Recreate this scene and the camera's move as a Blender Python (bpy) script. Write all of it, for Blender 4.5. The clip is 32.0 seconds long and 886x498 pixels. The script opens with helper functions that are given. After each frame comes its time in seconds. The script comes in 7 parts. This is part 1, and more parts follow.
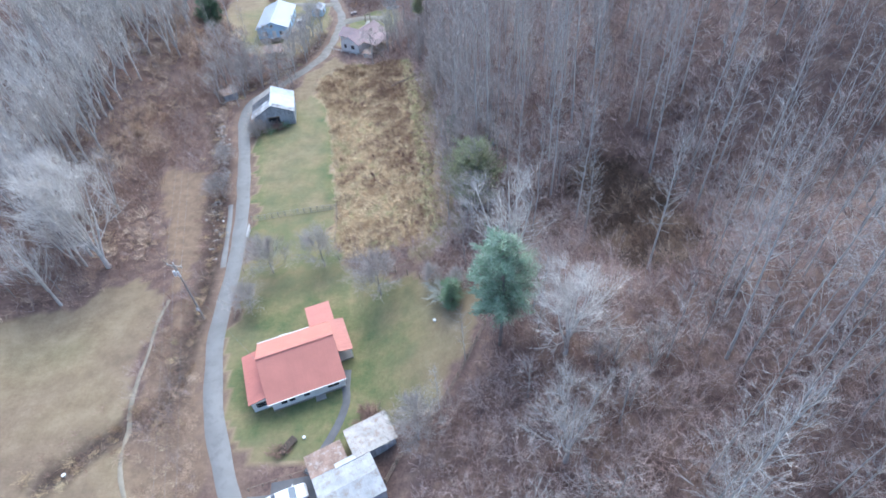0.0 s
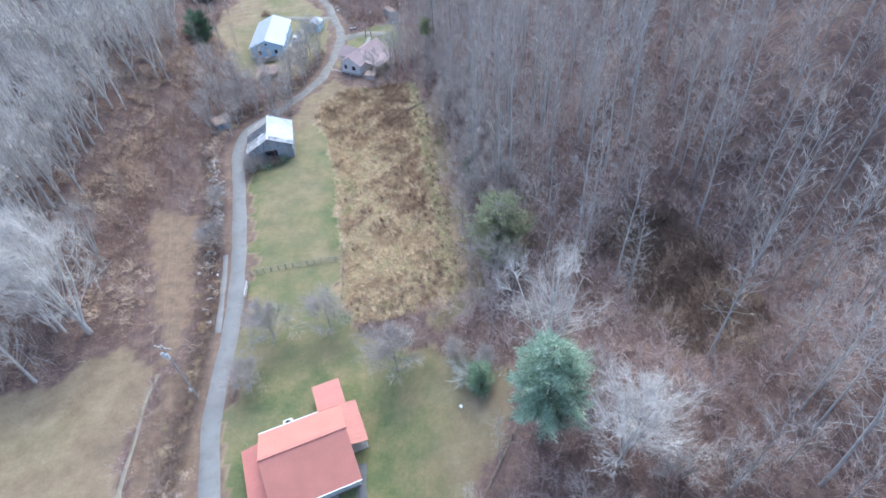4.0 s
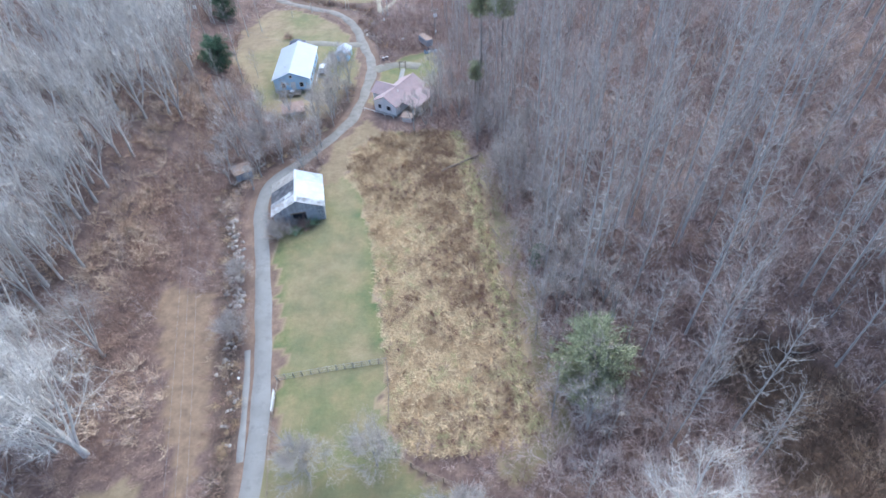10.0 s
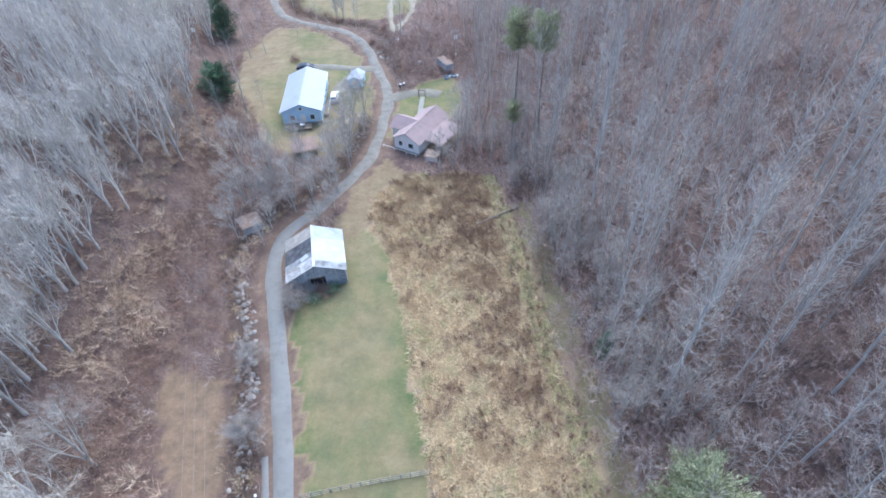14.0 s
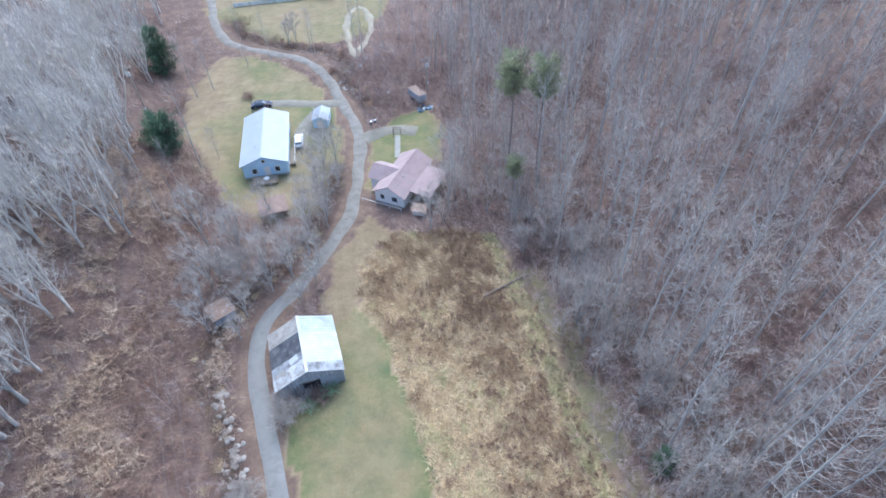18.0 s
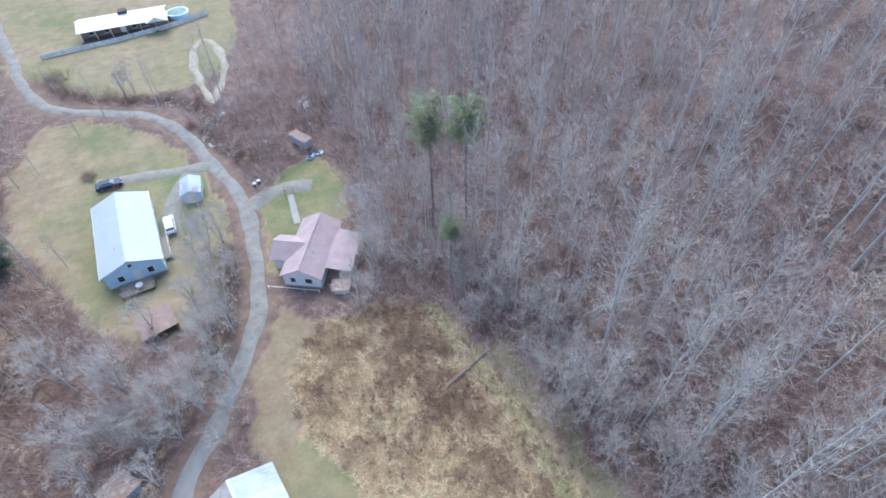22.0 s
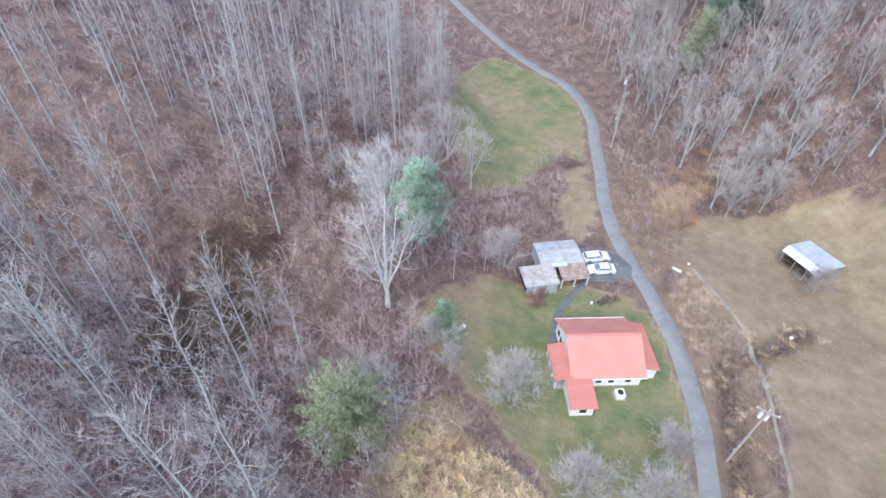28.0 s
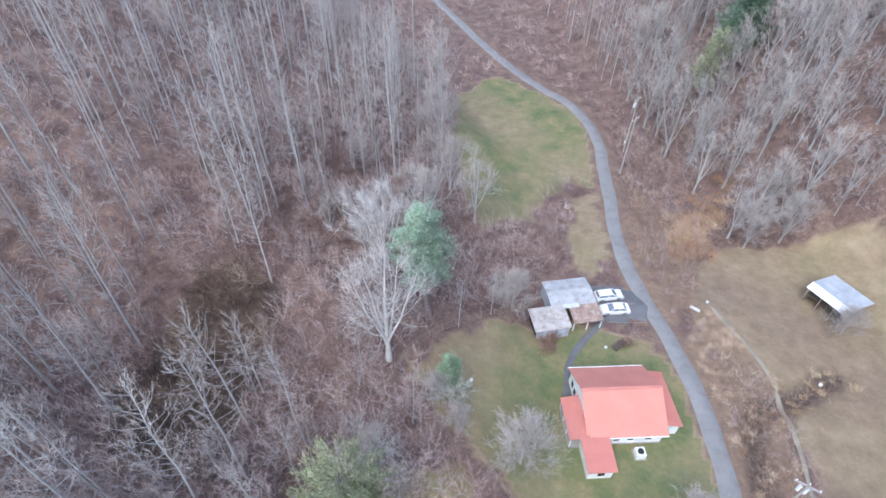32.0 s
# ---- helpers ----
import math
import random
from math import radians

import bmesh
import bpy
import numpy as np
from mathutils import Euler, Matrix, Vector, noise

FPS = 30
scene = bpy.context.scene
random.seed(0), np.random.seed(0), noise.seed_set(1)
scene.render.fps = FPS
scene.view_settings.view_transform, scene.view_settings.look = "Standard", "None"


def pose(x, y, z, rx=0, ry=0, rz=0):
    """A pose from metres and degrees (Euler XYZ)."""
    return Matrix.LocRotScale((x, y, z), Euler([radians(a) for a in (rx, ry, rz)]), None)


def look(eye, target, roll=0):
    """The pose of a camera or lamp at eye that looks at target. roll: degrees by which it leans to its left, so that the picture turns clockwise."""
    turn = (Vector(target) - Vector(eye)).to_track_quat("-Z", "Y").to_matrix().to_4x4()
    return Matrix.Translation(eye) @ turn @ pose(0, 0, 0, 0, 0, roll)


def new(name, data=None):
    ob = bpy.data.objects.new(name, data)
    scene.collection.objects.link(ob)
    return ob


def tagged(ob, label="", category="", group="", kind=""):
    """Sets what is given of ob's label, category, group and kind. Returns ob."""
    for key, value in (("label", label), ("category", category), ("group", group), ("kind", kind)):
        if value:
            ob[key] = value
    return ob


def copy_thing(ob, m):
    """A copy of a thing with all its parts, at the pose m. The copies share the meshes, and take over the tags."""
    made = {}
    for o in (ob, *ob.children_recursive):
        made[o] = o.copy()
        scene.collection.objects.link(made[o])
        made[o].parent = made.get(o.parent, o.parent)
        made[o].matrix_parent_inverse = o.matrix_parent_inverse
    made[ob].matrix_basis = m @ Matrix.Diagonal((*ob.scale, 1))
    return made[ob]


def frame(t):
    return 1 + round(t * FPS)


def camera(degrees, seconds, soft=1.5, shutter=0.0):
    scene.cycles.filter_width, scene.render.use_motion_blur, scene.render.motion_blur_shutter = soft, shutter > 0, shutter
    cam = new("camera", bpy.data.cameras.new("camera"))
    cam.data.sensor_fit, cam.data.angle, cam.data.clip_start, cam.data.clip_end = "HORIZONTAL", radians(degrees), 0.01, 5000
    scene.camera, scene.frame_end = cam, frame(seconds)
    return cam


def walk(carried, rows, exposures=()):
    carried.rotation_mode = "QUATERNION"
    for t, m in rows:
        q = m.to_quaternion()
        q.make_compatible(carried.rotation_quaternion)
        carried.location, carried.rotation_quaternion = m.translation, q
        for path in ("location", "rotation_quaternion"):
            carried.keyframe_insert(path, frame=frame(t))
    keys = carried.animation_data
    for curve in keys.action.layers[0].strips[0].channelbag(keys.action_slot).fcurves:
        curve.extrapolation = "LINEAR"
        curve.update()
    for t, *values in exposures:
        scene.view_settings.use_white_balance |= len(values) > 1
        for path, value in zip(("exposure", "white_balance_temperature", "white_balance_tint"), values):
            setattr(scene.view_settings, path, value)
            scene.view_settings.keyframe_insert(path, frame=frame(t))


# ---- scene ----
cam = camera(78.55, 32.0, 1.65)
# seconds, eye, target, roll
PATH = [
    (0, (19.51, 13.79, 65.65), (18.08, 49.82, 31.01), -4.31),
    (0.5, (18.81, 15.45, 65.96), (15.97, 51.41, 31.34), -4.16),
    (1, (18.25, 17.15, 66.06), (16.08, 53.12, 31.40), -3.79),
    (1.5, (17.82, 18.93, 66.22), (16.09, 54.86, 31.50), -3.85),
    (2, (17.53, 20.80, 66.41), (16.03, 56.67, 31.61), -4.04),
    (2.5, (16.96, 22.61, 66.49), (15.80, 58.45, 31.64), -3.99),
    (4.5, (15.24, 29.48, 66.74), (14.39, 65.22, 31.78), -4.26),
    (5, (14.64, 31.24, 66.87), (12.34, 66.98, 31.98), -4.01),
    (5.5, (13.52, 32.81, 67.09), (11.46, 68.58, 32.22), -3.42),
    (6, (12.22, 34.32, 67.64), (10.68, 70.07, 32.72), -2.62),
    (6.5, (11.77, 35.96, 67.83), (10.30, 71.67, 32.86), -2.72),
    (7, (10.92, 37.69, 68.16), (9.72, 73.35, 33.13), -2.38),
    (7.5, (10.29, 39.41, 68.41), (9.19, 75.02, 33.32), -2.34),
    (8, (9.83, 41.59, 68.06), (8.66, 77.23, 33.01), -2.53),
    (8.5, (9.28, 43.61, 67.91), (8.07, 79.24, 32.85), -2.72),
    (9, (8.90, 45.42, 67.73), (7.54, 81.03, 32.65), -3.29),
    (9.5, (8.21, 47.36, 67.81), (6.88, 82.94, 32.70), -3.28),
    (10, (7.23, 49.51, 67.92), (6.03, 85.05, 32.77), -3.12),
    (10.5, (6.37, 51.55, 68.07), (5.29, 87.09, 32.91), -2.90),
    (11, (5.48, 53.63, 68.19), (4.49, 89.15, 33.01), -2.91),
    (11.5, (4.73, 55.78, 68.45), (3.76, 91.23, 33.20), -2.97),
    (12, (4.03, 57.97, 68.42), (3.01, 93.40, 33.14), -3.10),
    (12.5, (3.00, 60.03, 68.17), (2.11, 95.48, 32.92), -3.00),
    (13, (2.06, 62.21, 67.96), (1.21, 97.63, 32.68), -2.95),
    (13.5, (1.21, 64.41, 67.73), (0.35, 99.82, 32.43), -3.19),
    (14, (0.18, 66.49, 68.05), (-0.57, 101.84, 32.70), -2.94),
    (14.5, (-0.88, 68.58, 68.55), (-1.45, 103.84, 33.10), -2.71),
    (16.5, (-4.49, 77.29, 70.37), (-4.70, 112.09, 34.47), -2.57),
    (17, (-5.30, 79.93, 70.44), (-3.61, 114.52, 34.38), -2.63),
    (17.5, (-5.95, 82.30, 70.51), (-2.55, 116.64, 34.33), -2.34),
    (18, (-6.50, 84.93, 70.66), (-3.12, 119.14, 34.36), -2.35),
    (18.5, (-6.88, 87.65, 70.82), (-3.61, 121.72, 34.38), -2.54),
    (19, (-6.98, 90.39, 70.93), (-3.94, 124.32, 34.33), -3.06),
    (19.5, (-7.32, 92.99, 70.90), (-4.32, 126.81, 34.19), -3.28),
    (20, (-7.86, 95.40, 70.62), (-4.51, 129.16, 33.89), -3.12),
    (20.5, (-8.11, 98.02, 70.56), (-2.85, 131.28, 33.60), -3.25),
    (21, (-8.22, 100.59, 70.49), (0.04, 132.95, 33.28), -2.98),
    (21.5, (-8.35, 102.89, 70.15), (2.81, 134.28, 32.87), -2.44),
    (22, (-8.45, 105.19, 69.93), (4.27, 135.98, 32.64), -1.88),
    (22.5, (-8.23, 107.58, 69.66), (9.04, 135.99, 32.31), -1.26),
    (23, (-7.71, 109.52, 69.24), (15.94, 132.93, 31.92), -0.14),
    (23.5, (-6.92, 110.47, 69.26), (21.83, 127.47, 32.06), 0.42),
    (24, (-5.91, 111.95, 68.62), (26.63, 120.99, 31.75), 1.48),
    (24.5, (-4.88, 113.08, 68.19), (29.36, 114.73, 31.79), 1.90),
    (25, (-3.83, 113.62, 67.88), (30.56, 108.05, 32.01), 1.82),
    (25.5, (-2.03, 113.65, 68.34), (30.37, 100.93, 32.44), 1.81),
    (26, (0.29, 113.59, 67.74), (28.69, 92.96, 32.14), 2.40),
    (26.5, (2.09, 112.91, 67.20), (24.91, 85.63, 32.05), 2.13),
    (28.5, (5.63, 108.69, 66.59), (15.17, 73.90, 31.96), 1.90),
    (29, (6.56, 106.93, 66.88), (16.67, 72.35, 32.22), 1.51),
    (29.5, (7.15, 104.96, 67.11), (17.18, 70.25, 32.55), 1.89),
    (30, (7.55, 103.52, 67.16), (17.76, 68.88, 32.59), 1.65),
    (30.5, (7.87, 102.84, 67.00), (18.23, 68.38, 32.28), 1.55),
    (31, (7.84, 102.86, 66.70), (18.37, 68.27, 32.16), 1.53),
    (31.5, (7.92, 102.64, 66.83), (18.44, 67.94, 32.40), 1.44),
    (32, (7.83, 102.80, 67.06), (18.34, 67.99, 32.74), 1.29),
]
EXPOSURES = [(0, 1.26, 5450, 2), (9, 1.26, 5450, 2), (21, 1.24, 5400, 1.5), (22.4, 1.28, 5450, 2), (23.8, 1.68, 5950, 4), (25, 1.52, 5950, 4), (26.2, 1.38, 5950, 5), (28.5, 1.14, 5600, 5), (32, 1.08, 5600, 6)]
walk(cam, [(t, look(eye, target, roll)) for t, eye, target, roll in PATH], EXPOSURES)

# ---- world and sun: a bright, thinly overcast winter sky, soft sun from up the valley ----
SUN_EL, SUN_AZ = radians(54), radians(8)      # azimuth from +y, towards +x positive
world = bpy.data.worlds.new("sky")
scene.world = world
world.use_nodes = True
wn = world.node_tree
sky = wn.nodes.new("ShaderNodeTexSky")
sky.sky_type, sky.sun_disc = "NISHITA", False
sky.sun_elevation, sky.sun_rotation = SUN_EL, SUN_AZ
sky.air_density, sky.dust_density, sky.ozone_density = 1.0, 3.0, 1.0
wn.links.new(sky.outputs["Color"], wn.nodes["Background"].inputs["Color"])
wn.nodes["Background"].inputs["Strength"].default_value = 0.15
sun = new("sun", bpy.data.lights.new("sun", "SUN"))
sun.data.energy, sun.data.angle, sun.data.color = 0.6, radians(60), (1.0, 0.96, 0.91)
sun_dir = Vector((math.sin(SUN_AZ) * math.cos(SUN_EL), math.cos(SUN_AZ) * math.cos(SUN_EL), math.sin(SUN_EL)))
sun.matrix_world = look(sun_dir * 200, (0, 0, 0))


# ---- materials ----
def nodes_of(m):
    m.use_nodes = True
    nt = m.node_tree
    return nt, nt.nodes["Principled BSDF"]


def noise_node(nt, scale, detail=4.0, rough=0.6, coord="Object"):
    tc = nt.nodes.new("ShaderNodeTexCoord")
    n = nt.nodes.new("ShaderNodeTexNoise")
    n.inputs["Scale"].default_value = scale
    n.inputs["Detail"].default_value = detail
    n.inputs["Roughness"].default_value = rough
    nt.links.new(tc.outputs[coord], n.inputs["Vector"])
    return n.outputs["Fac"]


def ramp(nt, fac, stops):
    r = nt.nodes.new("ShaderNodeValToRGB")
    el = r.color_ramp.elements
    while len(el) < len(stops):
        el.new(0.5)
    for e, (p, c) in zip(el, stops):
        e.position, e.color = p, (*c, 1)
    nt.links.new(fac, r.inputs["Fac"])
    return r.outputs["Color"]


def mix(nt, fac, a, b, mode="MIX"):
    n = nt.nodes.new("ShaderNodeMix")
    n.data_type, n.blend_type = "RGBA", mode
    for sock, v in ((n.inputs["Factor"], fac), (n.inputs["A"], a), (n.inputs["B"], b)):
        if isinstance(v, (int, float)):
            sock.default_value = v
        elif isinstance(v, tuple):
            sock.default_value = (*v, 1)
        else:
            nt.links.new(v, sock)
    return n.outputs["Result"]


def shade(c, k):
    return tuple(min(1.0, v * k) for v in c)


def mat(name, color, rough=0.8, metal=0.0, vary=0.25, big=0.6, fine=9.0, bump=0.3, depth=0.02, stain=None, per=0.0):
    """A surface with broad and fine variation; stain: a second colour in blotches; per: change from piece to piece."""
    m = bpy.data.materials.new(name)
    nt, b = nodes_of(m)
    n1, n2 = noise_node(nt, big), noise_node(nt, fine, 6.0)
    col = ramp(nt, n1, [(0.3, shade(color, 1 - vary)), (0.7, shade(color, 1 + vary))])
    g = ramp(nt, n2, [(0.3, (1 - vary * 0.7,) * 3), (0.7, (1.0, 1.0, 1.0))])
    col = mix(nt, 0.8, col, g, "MULTIPLY")
    if stain:
        s = ramp(nt, noise_node(nt, big * 2.3, 8.0, 0.7), [(0.5, (0, 0, 0)), (0.66, (1, 1, 1))])
        col = mix(nt, s, col, stain)
    if per:
        oi = nt.nodes.new("ShaderNodeObjectInfo")
        col = mix(nt, per, col, ramp(nt, oi.outputs["Random"], [(0.0, shade(color, 0.5)), (1.0, shade(color, 1.5))]))
    nt.links.new(col, b.inputs["Base Color"])
    b.inputs["Roughness"].default_value, b.inputs["Metallic"].default_value = rough, metal
    if bump:
        bp = nt.nodes.new("ShaderNodeBump")
        bp.inputs["Strength"].default_value, bp.inputs["Distance"].default_value = bump, depth
        nt.links.new(n2, bp.inputs["Height"])
        nt.links.new(bp.outputs["Normal"], b.inputs["Normal"])
    return m


def island_mat(name, stops, rough=0.9, speck=6.0):
    """For joined clumps: a colour for each island out of the ramp, with fine specks."""
    m = bpy.data.materials.new(name)
    nt, b = nodes_of(m)
    geo = nt.nodes.new("ShaderNodeNewGeometry")
    col = ramp(nt, geo.outputs["Random Per Island"], stops)
    g = ramp(nt, noise_node(nt, speck), [(0.3, (0.75, 0.75, 0.75)), (0.7, (1, 1, 1))])
    nt.links.new(mix(nt, 1.0, col, g, "MULTIPLY"), b.inputs["Base Color"])
    b.inputs["Roughness"].default_value = rough
    return m


def tint_mat(name, stops, rough=0.9):
    """For joined bushes: a colour for each bush by its own tint, with a little change from twig to twig."""
    m = bpy.data.materials.new(name)
    nt, b = nodes_of(m)
    a = nt.nodes.new("ShaderNodeAttribute")
    a.attribute_name = "tint"
    geo = nt.nodes.new("ShaderNodeNewGeometry")
    g = ramp(nt, geo.outputs["Random Per Island"], [(0.0, (0.78, 0.78, 0.78)), (1.0, (1.12, 1.12, 1.12))])
    nt.links.new(mix(nt, 1.0, ramp(nt, a.outputs["Fac"], stops), g, "MULTIPLY"), b.inputs["Base Color"])
    b.inputs["Roughness"].default_value = rough
    return m


M_BARK = mat("pale_bark", (0.55, 0.535, 0.51), 0.9, vary=0.25, big=0.5, fine=7, stain=(0.42, 0.405, 0.385))
M_DARKBARK = mat("dark_bark", (0.27, 0.24, 0.225), 0.9, vary=0.3, big=0.5, fine=7)
M_FARBARK = mat("smooth_grey_bark", (0.50, 0.485, 0.46), 0.9, vary=0.25, big=0.5, fine=7)
M_GREYBARK = mat("grey_bark", (0.42, 0.40, 0.38), 0.9, vary=0.3, big=0.5, fine=7)
M_TWIG = island_mat("twigs", [(0.0, (0.40, 0.315, 0.29)), (0.5, (0.475, 0.385, 0.355)), (1.0, (0.55, 0.46, 0.43))])
# white bark, lifted further by the west slope's glare painted into it
M_WHITEGLAREBARK = mat("white_bark_with_glare", (0.77, 0.74, 0.695), 0.9, vary=0.2, big=0.6, fine=6, stain=(0.52, 0.50, 0.47))
M_PALETWIG = island_mat("pale_twigs", [(0.0, (0.46, 0.40, 0.36)), (0.5, (0.545, 0.48, 0.435)), (1.0, (0.63, 0.565, 0.52))])
# ash-grey twigs, paled with the same glare in their base colour
M_ASHGLARETWIG = island_mat("ash_twigs_with_glare", [(0.0, (0.60, 0.55, 0.505)), (0.5, (0.69, 0.64, 0.595)), (1.0, (0.78, 0.735, 0.69))])
M_LICHEN = island_mat("lichened_twigs", [(0.0, (0.47, 0.47, 0.40)), (0.5, (0.57, 0.575, 0.50)), (1.0, (0.66, 0.665, 0.59))])
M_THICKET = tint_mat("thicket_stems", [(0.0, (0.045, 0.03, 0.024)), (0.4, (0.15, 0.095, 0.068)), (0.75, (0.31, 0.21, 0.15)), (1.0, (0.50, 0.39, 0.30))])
M_BRUSH = tint_mat("winter_brush", [(0.0, (0.16, 0.093, 0.078)), (0.3, (0.37, 0.25, 0.215)), (0.6, (0.55, 0.42, 0.38)), (0.85, (0.65, 0.54, 0.495)), (1.0, (0.69, 0.565, 0.46))])
M_RUSSET = tint_mat("russet_brush", [(0.0, (0.25, 0.15, 0.115)), (0.35, (0.40, 0.27, 0.215)), (0.65, (0.50, 0.37, 0.30)), (0.85, (0.62, 0.47, 0.34)), (1.0, (0.82, 0.68, 0.48))])
M_TAN = tint_mat("dry_grass", [(0.0, (0.24, 0.15, 0.095)), (0.3, (0.42, 0.29, 0.175)), (0.55, (0.69, 0.525, 0.325)), (0.85, (0.82, 0.67, 0.435)), (1.0, (0.53, 0.49, 0.26))])
M_STRAW = tint_mat("pale_straw", [(0.0, (0.36, 0.25, 0.18)), (0.5, (0.66, 0.49, 0.355)), (1.0, (0.84, 0.69, 0.53))])
M_ORANGE = tint_mat("orange_grass", [(0.0, (0.38, 0.22, 0.13)), (0.5, (0.56, 0.36, 0.21)), (1.0, (0.72, 0.53, 0.33))])
M_WEED = island_mat("dead_weeds", [(0.0, (0.17, 0.115, 0.085)), (0.6, (0.32, 0.23, 0.17)), (1.0, (0.48, 0.36, 0.26))])
M_PINE = island_mat("pine_needles", [(0.0, (0.27, 0.39, 0.26)), (0.6, (0.42, 0.55, 0.395)), (1.0, (0.57, 0.67, 0.53))])
M_OLIVE = island_mat("olive_needles", [(0.0, (0.25, 0.26, 0.14)), (0.6, (0.40, 0.425, 0.245)), (1.0, (0.55, 0.565, 0.36))])
M_CEDAR = island_mat("cedar_leaves", [(0.0, (0.07, 0.13, 0.08)), (0.6, (0.14, 0.23, 0.14)), (1.0, (0.24, 0.35, 0.21))])
M_HOLLY = island_mat("holly_leaves", [(0.0, (0.20, 0.31, 0.17)), (0.6, (0.34, 0.48, 0.29)), (1.0, (0.52, 0.62, 0.46))])
M_GRASS = island_mat("lawn_blades", [(0.0, (0.13, 0.155, 0.065)), (0.6, (0.215, 0.215, 0.10)), (1.0, (0.33, 0.295, 0.165))])
M_ASPHALT = mat("old_asphalt", (0.27, 0.26, 0.252), 0.85, vary=0.12, big=0.25, fine=14, bump=0.2, depth=0.01, stain=(0.215, 0.205, 0.20))
M_BLACKTOP = mat("dark_asphalt", (0.165, 0.163, 0.17), 0.85, vary=0.2, big=0.4, fine=14, bump=0.2, depth=0.01)
M_GRAVEL = mat("gravel", (0.27, 0.25, 0.215), 0.95, vary=0.2, big=0.5, fine=11, bump=0.6, depth=0.03, stain=(0.25, 0.21, 0.15))
M_TRACK = mat("worn_track", (0.34, 0.30, 0.235), 0.95, vary=0.2, big=0.5, fine=8)
M_CONC = mat("concrete", (0.38, 0.36, 0.33), 0.9, vary=0.12, big=0.8, fine=12)
M_REDDARK = mat("dull_red_metal_roof", (0.58, 0.22, 0.175), 0.5, vary=0.09, big=0.4, fine=4, bump=0.05)
M_RED = mat("red_metal_roof", (0.64, 0.26, 0.20), 0.62, vary=0.07, big=0.35, fine=4, bump=0.05)
M_WHITE = mat("white_siding", (0.88, 0.88, 0.88), 0.6, vary=0.06, big=0.8, fine=8, bump=0.05)
M_BLUEWALL = mat("pale_blue_siding", (0.55, 0.76, 0.97), 0.6, vary=0.08, big=0.8, fine=8, bump=0.05)
M_WHITEROOF = mat("white_metal_roof", (0.45, 0.485, 0.57), 0.42, vary=0.06, big=0.4, fine=5, bump=0.05)
M_PINK = mat("weathered_pink_shingle", (0.43, 0.32, 0.32), 0.9, vary=0.14, big=0.6, fine=8, stain=(0.38, 0.31, 0.325))
M_GALV = mat("galvanised_roof", (0.47, 0.475, 0.485), 0.6, 0.0, vary=0.2, big=0.5, fine=5, bump=0.1, stain=(0.33, 0.285, 0.25))
M_SHEDTIN = mat("rust_mottled_tin", (0.52, 0.485, 0.455), 0.65, vary=0.22, big=0.7, fine=5, bump=0.1, stain=(0.33, 0.235, 0.185))
M_GREYTIN = mat("dull_grey_tin", (0.40, 0.37, 0.35), 0.7, vary=0.2, big=0.8, fine=6, stain=(0.30, 0.24, 0.20))
M_POLE = mat("pale_pole_wood", (0.44, 0.40, 0.36), 0.9, vary=0.15, big=0.8, fine=8)
M_RUST = mat("rusted_roof", (0.36, 0.25, 0.20), 0.85, vary=0.3, big=0.8, fine=7, stain=(0.50, 0.44, 0.40))
M_OLDWOOD = mat("grey_barn_board", (0.45, 0.48, 0.53), 0.9, vary=0.25, big=1.2, fine=10, per=0.35)
M_DARKWOOD = mat("dark_wood", (0.13, 0.10, 0.08), 0.9, vary=0.25, big=1.2, fine=10)
M_WOOD = mat("weathered_wood", (0.33, 0.27, 0.21), 0.9, vary=0.25, big=1.2, fine=10)
M_TRIM = mat("white_trim", (0.84, 0.84, 0.83), 0.5, vary=0.04, bump=0)
M_DARK = mat("dark_interior", (0.03, 0.03, 0.035), 0.9, vary=0.2, bump=0)
M_STEEL = mat("galvanised_steel", (0.5, 0.5, 0.5), 0.45, 0.6, vary=0.1)
M_CARPAINT = mat("white_car_paint", (0.86, 0.86, 0.87), 0.25, vary=0.02, bump=0)
M_DARKPAINT = mat("dark_car_paint", (0.02, 0.03, 0.08), 0.5, vary=0.05, bump=0)
M_RUBBER = mat("tyre_rubber", (0.03, 0.03, 0.03), 0.9, vary=0.1, bump=0)
M_STONE = mat("pale_creek_stone", (0.47, 0.43, 0.39), 0.9, vary=0.25, big=1.0, fine=6, per=0.4)
M_LOG = mat("fallen_log_bark", (0.30, 0.23, 0.18), 0.9, vary=0.3, big=1.0, fine=6)
M_GLASS = bpy.data.materials.new("dark_window_glass")
_nt, _b = nodes_of(M_GLASS)
_b.inputs["Base Color"].default_value, _b.inputs["Roughness"].default_value = (0.03, 0.035, 0.045, 1), 0.2
# the sky's reflection is put into this glass's base colour
M_CARGLASS = mat("sky_lit_car_glass", (0.20, 0.23, 0.27), 0.15, vary=0.05, bump=0)
M_WIRE = mat("dull_wire", (0.30, 0.29, 0.29), 0.7, vary=0.1, bump=0)
M_WATER = bpy.data.materials.new("creek_water")
_nt, _b = nodes_of(M_WATER)
_b.inputs["Base Color"].default_value, _b.inputs["Roughness"].default_value = (0.045, 0.045, 0.04, 1), 0.12
M_PLASTIC = mat("white_plastic", (0.85, 0.85, 0.85), 0.5, vary=0.03, bump=0)
M_TARP = mat("blue_tarp", (0.20, 0.30, 0.42), 0.6, vary=0.3, big=2.0, fine=5, stain=(0.75, 0.78, 0.80))

